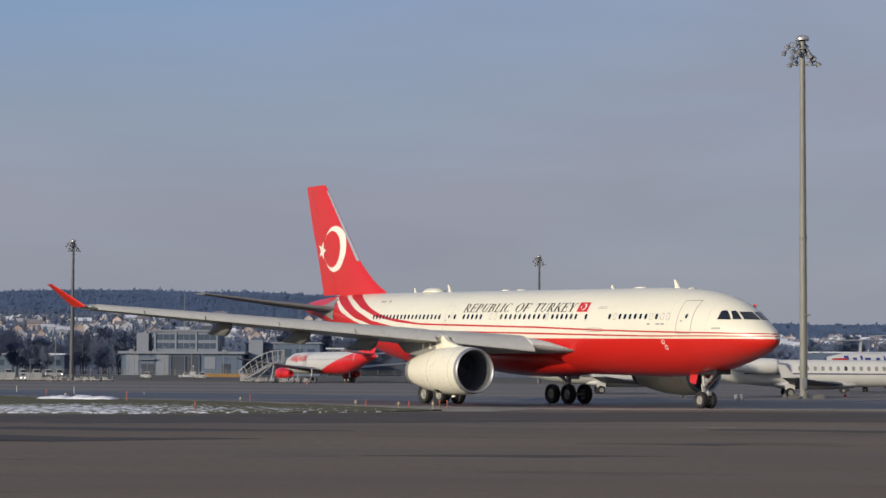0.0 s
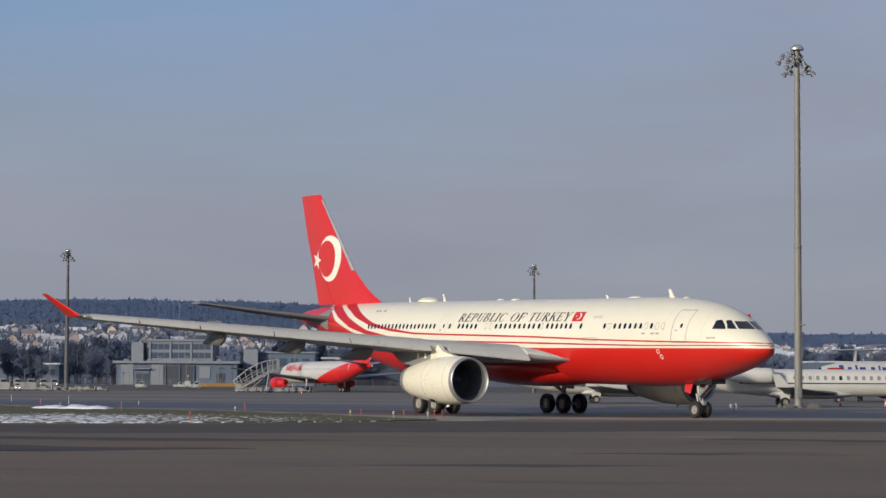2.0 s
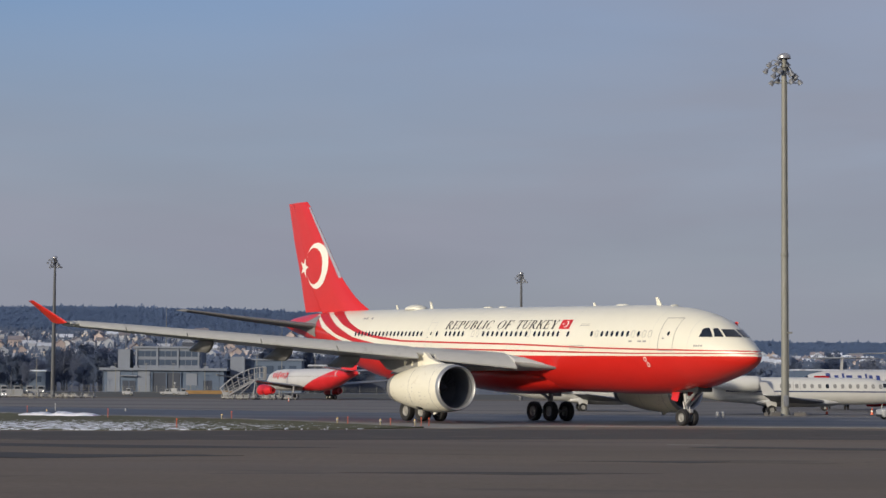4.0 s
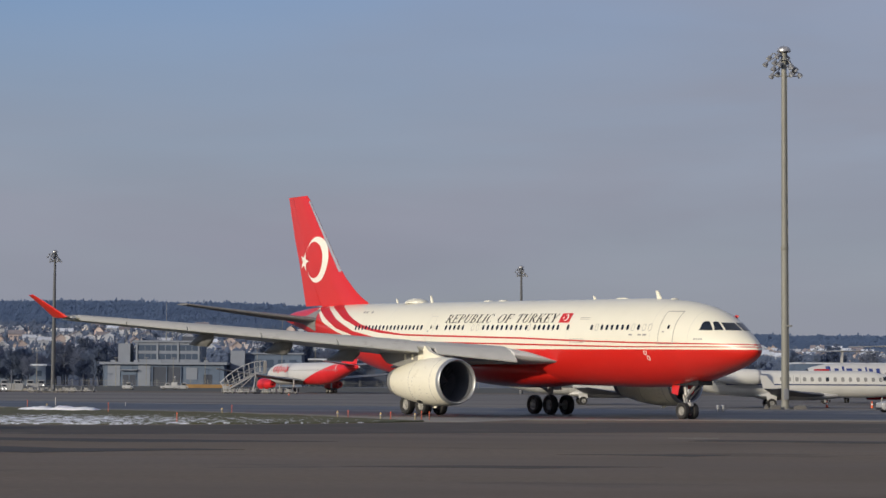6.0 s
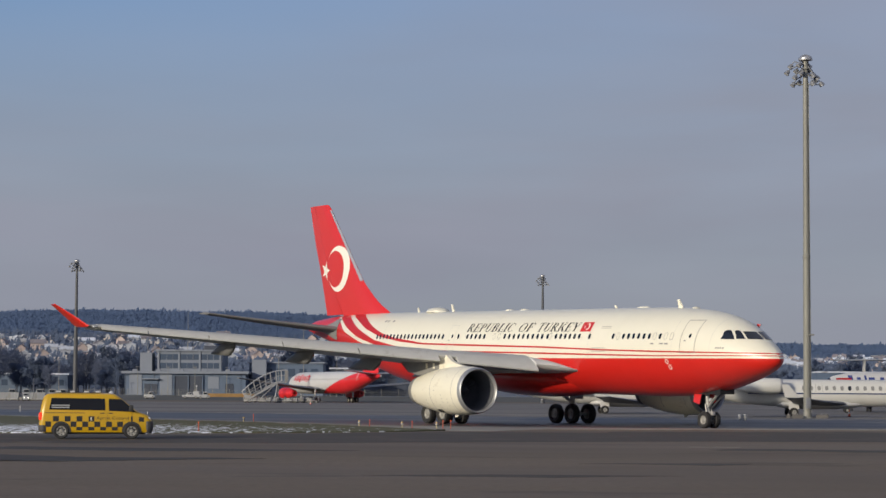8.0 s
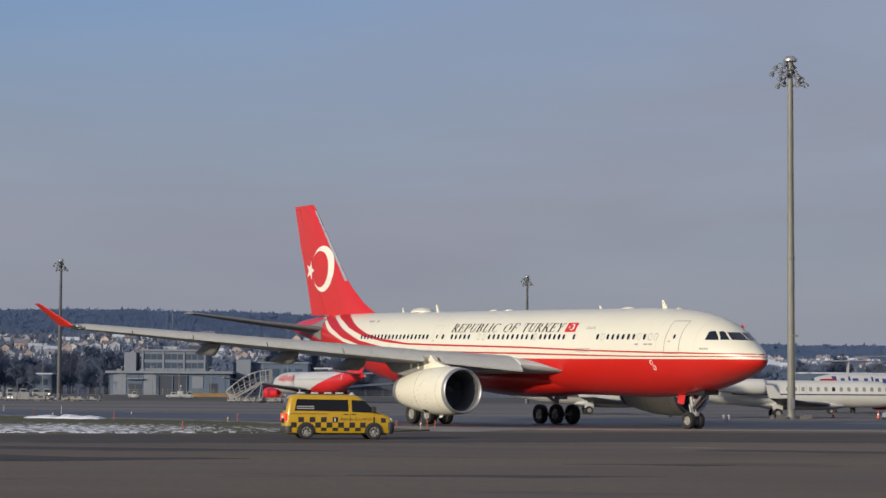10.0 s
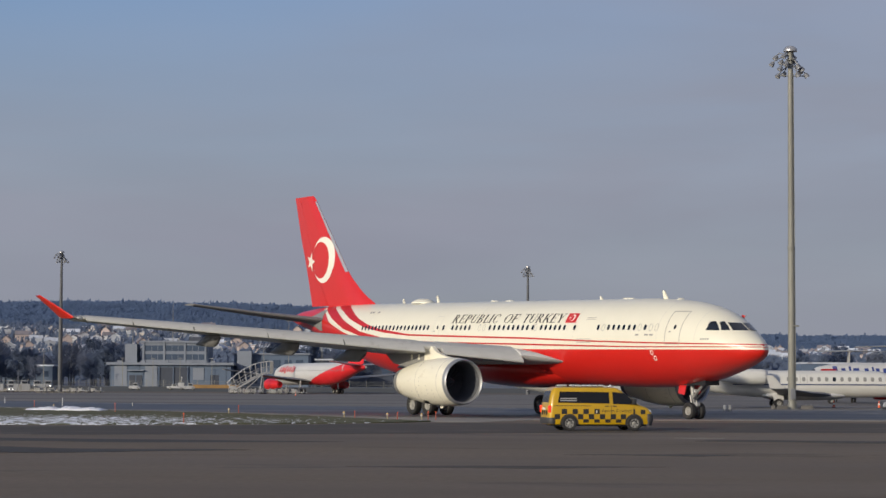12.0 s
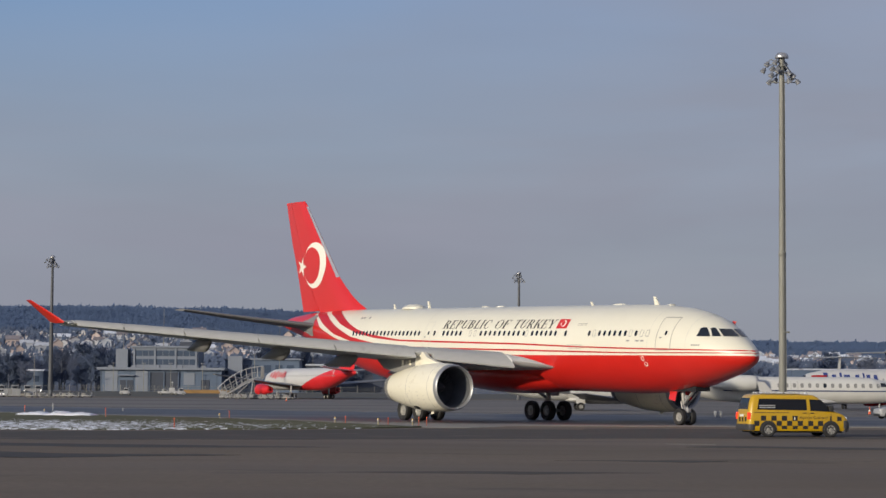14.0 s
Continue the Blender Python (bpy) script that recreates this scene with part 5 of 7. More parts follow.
# ---- floodlight masts ----
def build_mast(steel, girth, label):
    root = thing("light_mast", label, "light mast", group="floodlight masts")
    part("pole", tubed((0, 0, 0), (0, 0, 15), 0.37 * girth, 0.33 * girth, n=20), steel, root)
    part("pole", tubed((0, 0, 14.9), (0, 0, 33.3), 0.31 * girth, 0.24, n=20), steel, root)
    part("joint_collar", lathed([(14.7, 0.335 * girth), (14.75, 0.36 * girth), (15.05, 0.36 * girth), (15.1, 0.32 * girth)], "z", n=20), steel, root)
    part("base_flange", lathed([(0, 0.65 * girth), (0.06, 0.65 * girth), (0.08, 0.42 * girth), (0.5, 0.39 * girth)], "z", n=20, cap=True), steel, root)
    part("cap_dome", lathed([(33.2, 0.28), (33.22, 0.64), (33.36, 0.66), (33.52, 0.6), (33.70, 0.38), (33.77, 0.1)], "z", n=24, cap=True), STEEL, root, "bright domed metal cap")
    part("lamp_ring", lathed([(32.4, 0.30), (32.4, 0.42), (32.5, 0.42), (32.5, 0.30), (32.4, 0.30)], "z", n=24), steel, root)
    part("cross_bar", tubed((-1.25, 0.0, 30.95), (1.6, 0.0, 30.95), 0.05, n=8), steel, root)
    for x, y, drop in ((-1.70, 0.1, 1.45), (-1.30, 0.5, 0.80), (-1.05, -0.5, 1.95), (-0.80, 0.4, 1.25), (-0.65, -0.4, 0.75), (-1.15, 0.1, 2.55), (-0.55, 0.3, 2.35), (-0.45, -0.5, 1.55),
                       (0.45, 0.4, 1.15), (0.65, -0.4, 1.75), (0.95, 0.3, 2.2), (1.50, 0.0, 2.50), (0.60, -0.5, 2.5), (1.05, -0.2, 1.95), (0.40, 0.4, 0.8)):
        side = 1 if x > 0 else -1
        z = 33.5 - drop
        elbow = (x * 0.75, y * 0.8, z + 0.45)
        bm = tubed((0.2 * side, y * 0.2, min(32.9, z + 0.95)), elbow, 0.055, n=7)
        tube(bm, elbow, (x, y, z + 0.1), 0.05, n=7)
        arm = part("lamp_arm", bm, LAMP_BODY, root)
        can = part("floodlight", lathed([(-0.26, 0.08), (-0.22, 0.17), (0.0, 0.22), (0.16, 0.27), (0.17, 0.25)], "z", n=14, cap=True), LAMP_BODY, arm, at=pose(x, y, z, 0, 180 - side * 35, 15))
        part("lamp_glass", lathed([(0.172, 0.24), (0.19, 0.2), (0.195, 0.02)], "z", n=14, cap=True), LAMP, can)
    part("cable", tubed((0.33 * girth, -0.2, 0.5), (0.25, -0.1, 31.2), 0.025, n=6), steel, root)
    part("climb_bracket", boxed(-0.12, 0.62, -0.42, -0.30, 7.6, 7.75, bevel=0.02), steel, root)
    part("service_box", boxed(-0.22, 0.22, -0.62, -0.36, 0.9, 1.9, bevel=0.03), LAMP_BODY, root)
    return root


mast = build_mast(GALV, 1.0, "tall grey floodlight mast with a domed cap and lamp cluster")
far_mast = build_mast(FAR_STEEL, 1.45, "dark stout floodlight mast at the far apron edge")
mast.matrix_basis = pose(33.55, 204.5, 0) @ Matrix.Diagonal((1, 1, 1.009, 1))
far_mast.matrix_basis = pose(-87.9, 520, 0, 0, 0, 12)
copy_thing(far_mast, pose(25.1, 575, 0, 0, 0, -15))


def concrete_block(x, y, turn, length=1.0):
    root = thing("barrier_block", "weathered grey concrete barrier block on the apron", "barrier", pose(x, y, ground_z(x, y), 0, 0, turn), group="barrier blocks")
    part("block", boxed(-length / 2, length / 2, -0.22, 0.22, 0, 0.36, bevel=0.03, taper=(0.05, 0.06)), CONCRETE, root)
    part("lifting_eye", tubed((0, -0.02, 0.34), (0, 0.02, 0.44), 0.03, n=6), GEAR, root)


for x, y, a in ((32.5, 203.7, 8), (34.7, 203.6, -6), (33.6, 205.9, 0), (31.9, 205.2, 80), (35.4, 205.2, 85)):
    concrete_block(x, y, a)
for i in range(8):
    concrete_block(-92.5 + 1.35 * i, 518 + 0.6 * (i % 3), 20 * (i % 2), 1.1)


# ---- business jets ----
def build_jet(fin_paint=None):
    """Its own space: x ahead of the main wheels, y to its left, z up."""
    root = thing("business_jet", "white business jet with dark stripe and rear engines, parked", "airplane", group="parked business jets")
    xs = [-12.6, -11.5, -9.5, -7.5, -5.0, -2.5, 0, 4, 8.5, 10.3, 11.8, 12.9, 13.7, 14.0]
    top = [3.35, 3.55, 3.68, 3.72, 3.73, 3.73, 3.73, 3.73, 3.73, 3.66, 3.30, 2.72, 2.30, 2.02]
    bot = [3.05, 2.75, 2.25, 1.75, 1.30, 1.08, 1.04, 1.04, 1.04, 1.08, 1.18, 1.35, 1.62, 1.92]
    wid = [0.12, 0.40, 0.80, 1.10, 1.28, 1.34, 1.345, 1.345, 1.345, 1.30, 1.12, 0.80, 0.42, 0.05]

    def sec(x):
        t, b, w = lerp(x, xs, top), lerp(x, xs, bot), lerp(x, xs, wid)
        return (t + b) / 2, (t - b) / 2, w
    loops = []
    for x in sorted(set(list(np.linspace(-12.6, 14.0, 50)) + xs)):
        m, hh, w = sec(x)
        loops.append([(x, w * math.cos(t), m + hh * math.sin(t)) for t in np.linspace(0, 2 * math.pi, 33)[:-1]])
    part("fuselage", rings(bmesh.new(), loops), JET_WHITE, root, angle=60)

    def on(x, z, side, off):
        m, hh, w = sec(x)
        return (x, side * (w * math.sqrt(max(0, 1 - ((z - m) / hh) ** 2)) + off), z)
    for side in (1, -1):
        part("stripe", rings(bmesh.new(), [[on(x, z, side, 0.012) for z in (2.26, 2.32, 2.38)] for x in np.linspace(-4.5, 13.0, 36)], closed=False), NAVY, root, "dark blue stripe")
        for i in range(14):
            x = 1.05 + 0.76 * i
            if i in (2,):
                for dx in (-0.34, 0.34):
                    part("hatch_seam", rings(bmesh.new(), [[on(x + dx + d, z, side, 0.012) for z in np.linspace(2.45, 3.3, 5)] for d in (-0.02, 0.02)], closed=False), SEAM, root)
            bm = bmesh.new()
            bm.faces.new([bm.verts.new(on(x + 0.17 * math.copysign(abs(math.cos(t)) ** 0.6, math.cos(t)), 2.86 + 0.22 * math.copysign(abs(math.sin(t)) ** 0.6, math.sin(t)), side, 0.02)) for t in np.linspace(0, 2 * math.pi, 15)[:-1]])
            part("cabin_window", bm, GLASS if i == 6 else DARK_GREY, root, smooth=False)
        bm = rings(bmesh.new(), [[on(x, z, side, 0.02) for z in np.linspace(2.75, 3.15, 4)] for x in np.linspace(11.2, 12.1, 5)], closed=False)
        part("cockpit_window", bm, GLASS, root)
        wl = []
        for y, le, ch, z in ((0.9, 5.6, 5.6, 1.28), (4.0, 2.9, 3.4, 1.50), (9.4, -0.4, 1.5, 1.92)):
            wl.append([(2 * le - p[0], side * p[1], p[2]) for p in wing_section(le, ch, y, z, 0.10, camber=0.01)])
        part("wing", rings(bmesh.new(), wl), JET_WING, root, "swept wing, coloured dark for its shaded underside", angle=40)
        wl = []
        for u in (0, 0.5, 1.0):
            le, z, y = -0.5 - 1.1 * u, 1.92 + 1.25 * u, 9.4 + 0.25 * u
            wl.append([(2 * le - p[0], side * (y + (p[2] - z) * 0.8), z) for p in wing_section(le, 1.4 - 0.7 * u, y, z, 0.08, camber=0)])
        part("winglet", rings(bmesh.new(), wl), PALE, root, angle=40)
        bm = bmesh.new()
        lathe(bm, [(-5.9, 0.42), (-5.3, 0.52), (-4.2, 0.70), (-2.9, 0.80), (-1.7, 0.78), (-1.25, 0.68), (-1.2, 0.62), (-1.3, 0.56), (-2.2, 0.52), (-2.2, 0.02)], "x", (0, side * 2.18, 3.05), n=30)
        eng = part("engine", bm, JET_WHITE, root, "white rear-mounted engine")
        part("inlet_lip", lathed([(-1.45, 0.735), (-1.25, 0.69), (-1.19, 0.62), (-1.3, 0.555)], "x", (0, side * 2.18, 3.05), n=30), STEEL, eng)
        part("exhaust", lathed([(-6.3, 0.30), (-5.9, 0.40), (-5.5, 0.42)], "x", (0, side * 2.18, 3.05), n=20, cap=True), STEEL, eng)
        part("engine_pylon", boxed(-5.0, -2.2, min(side * 1.0, side * 1.6), max(side * 1.0, side * 1.6), 2.95, 3.12, bevel=0.03), JET_WHITE, root)
        leg = part("main_gear_leg", tubed((0.1, side * 1.55, 1.4), (0, side * 1.6, 0.5), 0.10, n=10), GEAR, root)
        part("gear_door", boxed(-0.5, 0.5, side * 1.72 - 0.02, side * 1.72 + 0.02, 0.75, 1.4), PALE, leg)
        for o in (-0.2, 0.2):
            wheel_pair("wheel", leg, (0, side * 1.6 + o, 0.46), 0.46, 0.28, rim=DARK_GREY)
        wl = []
        for y, le, ch in ((0.0, -11.6, 2.5), (4.7, -13.2, 1.2)):
            wl.append([(2 * le - p[0], side * p[1], p[2]) for p in wing_section(le, ch, y, 6.95 - 0.02 * y, 0.08, camber=0)])
        part("tailplane", rings(bmesh.new(), wl), JET_WHITE, root, angle=40)
    fl = []
    for z, le, ch in ((3.4, -7.6, 5.2), (4.2, -9.2, 3.9), (7.0, -11.3, 2.8)):
        fl.append([(2 * le - p[0], p[2] - z, z) for p in wing_section(le, ch, 0, z, 0.10, camber=0)])
    part("fin", rings(bmesh.new(), fl), fin_paint or JET_WHITE, root, angle=40)
    part("tail_bullet", rings(bmesh.new(), [[(x, r * math.cos(t), 7.0 + r * math.sin(t)) for t in np.linspace(0, 2 * math.pi, 13)[:-1]] for x, r in ((-10.9, 0.03), (-11.5, 0.17), (-13.5, 0.17), (-14.4, 0.03))]), JET_WHITE, root)
    bm = rings(bmesh.new(), [[(x, k * 1.5 * math.cos(t), 1.25 + k * 0.5 * math.sin(t)) for t in np.linspace(0, 2 * math.pi, 25)[:-1]] for x, k in ((-2.2, 0.05), (-1, 0.7), (1.5, 1), (4.5, 1), (6.5, 0.6), (7.6, 0.05))])
    part("belly_fairing", bm, PALE, root, angle=60)
    nose = part("nose_gear_leg", tubed((11.3, 0, 1.4), (11.2, 0, 0.35), 0.07, n=10), GEAR, root)
    for o in (-0.17, 0.17):
        wheel_pair("nose_wheel", nose, (11.2, o, 0.28), 0.28, 0.18)
    return root


jet = build_jet()
jet.matrix_basis = pose(34.5, 220.0, 0, 0, 0, -1)
copy_thing(jet, pose(56.75, 304.0, 0, 0, 0, 84))
copy_thing(jet, pose(17.6, 247.0, 0, 0, 0, 2))
navy_jet = build_jet(NAVY)
tagged(navy_jet, "white business jet with a navy blue fin, parked on the apron", "airplane")
navy_jet.matrix_basis = pose(60.5, 268.0, 0, 0, 0, 62)


# ---- distant airliners ----
def build_distant_airliner(at, label, scale, tail_paint, stripe, marks, mark_x, mark_paint):
    """Its own space: x ahead, y to its left; nose at 0. Sizes of a wide-body at scale 1."""
    root = thing("airliner", label, "airplane", at)
    k = scale
    xs = [0, -0.3, -1.0, -2.2, -4.0, -7.0, -11, -36, -42, -48, -53, -57.5]
    top = [4.6, 5.0, 5.5, 6.2, 7.1, 7.75, 7.9, 7.9, 7.9, 7.8, 7.5, 6.9]
    bot = [4.5, 4.0, 3.4, 2.9, 2.55, 2.32, 2.26, 2.26, 2.9, 4.3, 5.5, 6.4]
    wid = [0.05, 0.5, 1.1, 1.7, 2.3, 2.7, 2.82, 2.82, 2.65, 2.0, 1.2, 0.25]

    def sec(x):
        t, b, w = lerp(-x, [-q for q in xs], top), lerp(-x, [-q for q in xs], bot), lerp(-x, [-q for q in xs], wid)
        return (t + b) / 2, (t - b) / 2, w

    def ring(x, a, b, n=24, off=0.0):
        m, hh, w = sec(x)
        return [(k * x, k * (w + off) * math.cos(t), k * (m + (hh + off) * math.sin(t))) for t in np.linspace(a, b, n)]
    stations = sorted(set(xs + list(np.linspace(-57.5, 0, 40))), reverse=True)
    part("fuselage", rings(bmesh.new(), [ring(x, 0, 2 * math.pi * 23 / 24) for x in stations]), PALE, root, angle=60)
    # painted rear: sweeps up from the belly
    loops = []
    for x in np.linspace(stripe[0], -57.5, 40):
        m, hh, w = sec(x)
        edge = lerp(-x, [-stripe[0], -stripe[1]], [2.3, 8.0])      # a straight slant up the side
        half = math.acos(max(-1.0, min(1.0, (m - edge) / hh)))
        loops.append(ring(x, -math.pi / 2 - half - 0.001, -math.pi / 2 + half + 0.001, 30, 0.02))
    part("painted_tail", rings(bmesh.new(), loops, closed=False), tail_paint, root, angle=60)

    def on(x, z, side, off=0.05):
        m, hh, w = sec(x)
        return (k * x, k * side * (w * math.sqrt(max(0, 1 - ((z - m) / hh) ** 2)) + off), k * z)
    for side in (1, -1):
        for i in range(40):
            x = -7.5 - 1.05 * i
            part("cabin_window", rings(bmesh.new(), [[on(x + d, z, side) for z in (5.75, 6.1)] for d in (-0.14, 0.14)], closed=False), DARK_GREY, root)
        x = mark_x
        for w_, tall in marks:                       # plain shapes in place of the lettering
            part("lettering_bar", rings(bmesh.new(), [[on(x - w_ * d, z, side, 0.06) for z in np.linspace(6.25 - 0.75 * tall, 6.25 + 0.75 * tall, 4)] for d in (0, 0.26, 0.52)], closed=False), mark_paint, root)
            x -= w_
        wl = []
        for y, le, ch, z in ((2.2, -18, 10.5, 3.2), (9.4, -22.5, 6.8, 3.9), (29.5, -36.5, 2.2, 6.0)):
            wl.append([(k * (2 * le - p[0]), side * k * p[1], k * p[2]) for p in wing_section(le, ch, y, z, 0.11)])
        part("wing", rings(bmesh.new(), wl), SHADED_GREY, root, angle=40)
        nac = part("nacelle", lathed([(k * a, k * r) for a, r in ((-17.5, 1.3), (-17.8, 1.5), (-19.5, 1.55), (-22, 1.3), (-25, 0.8), (-25, 0.3))], "x", (0, side * k * 9.4, k * 2.3), n=24), tail_paint, root)
        part("inlet", lathed([(k * -17.5, k * 1.3), (k * -18.6, k * 1.2), (k * -18.6, 0.02)], "x", (0, side * k * 9.4, k * 2.3), n=24), BLACK, nac)
        wl = []
        for y, le, ch, z in ((0.6, -50.5, 5.5, 7.1), (9.7, -57, 2.0, 8.0)):
            wl.append([(k * (2 * le - p[0]), side * k * p[1], k * p[2]) for p in wing_section(le, ch, y, z, 0.09)])
        part("tailplane", rings(bmesh.new(), wl), WING_GREY, root, angle=40)
        leg = part("main_gear_leg", tubed((k * -28.8, side * k * 5.2, k * 3.4), (k * -28.8, side * k * 5.3, k * 0.7), k * 0.2), GEAR, root)
        for s in (-0.99, 0.99):
            for o in (-0.7, 0.7):
                wheel_pair("wheel", leg, (k * (-28.8 + s), k * (side * 5.3 + o), k * 0.7), k * 0.7, k * 0.5)
    fl = []
    for z, le, ch in ((7.4, -46, 10.0), (9.6, -49.5, 7.0), (16.8, -55.3, 3.2)):
        fl.append([(k * (2 * le - p[0]), k * (p[2] - z), k * z) for p in wing_section(le, ch, 0, z, 0.08, camber=0)])
    part("fin", rings(bmesh.new(), fl), tail_paint, root, angle=40)
    nose = part("nose_gear_leg", tubed((k * -6.7, 0, k * 2.6), (k * -6.7, 0, k * 0.5), k * 0.13), GEAR, root)
    for o in (-0.36, 0.36):
        wheel_pair("nose_wheel", nose, (k * -6.7, k * o, k * 0.52), k * 0.52, k * 0.38)
    part("windshield", rings(bmesh.new(), [ring(x, math.pi * 0.12, math.pi * 0.88, 14, 0.03) for x in (-2.6, -3.3)], closed=False), GLASS, root)
    return root


build_distant_airliner(pose(-41.6, 590, 0, 0, 0, 116.3), "white airliner with red tail and swoosh, boarding stairs beside it", 1.0, FLEET_RED, (-24, -49),
                       ((1.5, 0.8), (0.7, 1.2), (1.3, 0.8), (1.7, 1.3), (1.5, 0.8), (1.3, 0.8), (0.7, 1.2), (0.7, 1.2), (1.5, 0.8)), -8.5, FLEET_RED)
behind = build_distant_airliner(pose(46.5, 279.5, 0, 0, 0, 184), "white airliner with blue lettering shapes, parked behind the business jets", 0.66, FLEET_RED, (-40, -52),
                       ((1.0, 0.0), (1.6, 1.3), (1.5, 0.8), (0.8, 1.3), (2.2, 0.8), (1.5, 0.8), (0.7, 1.2), (1.4, 0.8), (1.4, 0.8)), -5.5, BLUE_MARK)
bm = bmesh.new()
for side in (1, -1):
    rings(bm, [[(x, side * (1.80 + 0.03 * k), 4.05 + 0.2 * k - 0.06 * abs(x + 3.6)) for k in (0, 1, 2, 1.2)] for x in (-2.6, -3.2, -3.9, -4.6)], closed=False)
part("red_emblem", bm, FLEET_RED, behind)


# ---- ground equipment ----
def build_stairs(at):
    root = thing("boarding_stairs", "white mobile boarding stairs at the red-tailed airliner", "boarding stairs", at)
    part("chassis", boxed(-0.5, 8.6, -1.1, 1.1, 0.45, 0.85, bevel=0.05), STAIR_PAINT, root)
    part("cab", boxed(-0.4, 1.3, 0.2, 1.1, 0.85, 1.9, bevel=0.1), STAIR_PAINT, root)
    for x in (0.8, 7.4):
        for y in (-1.0, 1.0):
            wheel_pair("wheel", root, (x, y, 0.42), 0.42, 0.3)
    for y in (-1.0, 1.0):
        part("stringer", plate(bmesh.new(), [(0, y, 0.7), (0.6, y, 0.7), (7.6, y, 4.7), (7.0, y, 4.9)], (0, 0.08, 0)), STAIR_PAINT, root)
        part("handrail", tubed((0, y, 1.9), (7.2, y, 6.0), 0.05, n=8), STAIR_PAINT, root)
        for i in range(9):
            u = i / 8
            part("rail_post", tubed((0.2 + 7 * u, y, 0.8 + 4.1 * u), (0.1 + 7 * u, y, 1.95 + 4.1 * u), 0.04, n=6), STAIR_PAINT, root)
        part("strut", tubed((6.8, y, 0.8), (7.4, y, 4.8), 0.09, n=8), STAIR_PAINT, root)
        part("strut", tubed((3.2, y, 0.8), (7.2, y, 4.6), 0.07, n=8), STAIR_PAINT, root)
    for i in range(20):
        u = i / 19
        part("tread", boxed(0.25 + 7.0 * u, 0.6 + 7.0 * u, -0.95, 0.95, 0.85 + 4.0 * u, 0.9 + 4.0 * u), GEAR, root)
    part("platform", boxed(7.2, 9.6, -1.2, 1.2, 4.75, 4.9, bevel=0.02), GEAR, root)
    low = [(0.0 + 9.6 * u, 1.3 + 3.9 * min(1.0, u / 0.8)) for u in np.linspace(0, 1, 9)]
    high = [(-1.0 + 10.6 * u, 2.6 + 5.2 * (1 - (1 - u) ** 2.1)) for u in np.linspace(0, 1, 9)]
    for y in (-1.15, 1.15):
        for line, r in ((low, 0.08), (high, 0.11)):
            bm = bmesh.new()
            for p, q in zip(line, line[1:]):
                tube(bm, (p[0], y, p[1]), (q[0], y, q[1]), r, n=6)
            part("canopy_rail", bm, STAIR_PAINT, root)
        for p, q in zip(low, high):
            part("canopy_rib", tubed((p[0], y, p[1]), (q[0], y, q[1]), 0.09, n=6), STAIR_PAINT, root)
        mid = [((p[0] + q[0]) / 2, (p[1] + q[1]) / 2) for p, q in zip(low, high)]
        bm = bmesh.new()
        for p, q in zip(mid, mid[1:]):
            tube(bm, (p[0], y, p[1]), (q[0], y, q[1]), 0.06, n=6)
        part("canopy_rail", bm, GEAR, root)
    for p, q in zip(high, high[1:]):
        part("canopy_panel", plate(bmesh.new(), [(p[0], -1.15, p[1]), (q[0], -1.15, q[1]), (q[0], 1.15, q[1]), (p[0], 1.15, p[1])], (0, 0, 0.06)), CONTAINER, root)
    part("head_frame", boxed(9.2, 9.9, -1.3, 1.3, 4.9, 7.7, bevel=0.05), DARK_GREY, root)
    return root


build_stairs(pose(-47.6, 522, 0, 0, 0, 8))


def build_dolly(load):
    """A luggage dolly, bare or with a container."""
    root = thing("baggage_dolly", "grey baggage dolly carrying a pale freight container" if load else "grey railed baggage dolly with a dark strapped load", "baggage cart", group="baggage dollies")
    part("deck", boxed(-1.5, 1.5, -0.8, 0.8, 0.42, 0.55, bevel=0.02), GEAR, root)
    part("drawbar", tubed((1.5, 0, 0.45), (2.2, 0, 0.4), 0.05, n=8), GEAR, root)
    for x in (-1.1, 1.1):
        for y in (-0.65, 0.65):
            wheel_pair("wheel", root, (x, y, 0.22), 0.22, 0.14)
    if load:
        bm = bmesh.new()
        plate(bm, [(-1.45, -0.75, 0.56), (1.0, -0.75, 0.56), (1.45, -0.75, 1.0), (1.45, -0.75, 2.15), (-1.45, -0.75, 2.15)], (0, 1.5, 0))
        box_ = part("container", bm, CONTAINER, root, "pale metal freight container", smooth=False)
        for x in (-0.5, 0.45):
            part("container_rib", boxed(x - 0.03, x + 0.03, -0.78, -0.74, 0.6, 2.12), GEAR, box_)
        part("container_door", boxed(-1.3, -0.6, -0.775, -0.74, 0.7, 2.0), DARK_GREY, box_)
    else:
        for x in (-1.4, 0.0, 1.4):
            part("end_rail", boxed(x - 0.04, x + 0.04, -0.75, 0.75, 0.55, 1.35 if x else 1.0), GEAR, root)
        part("load", boxed(-1.2, -0.1, -0.6, 0.6, 0.56, 1.15, bevel=0.08), DARK_GREY, root, "dark strapped load")
    return root


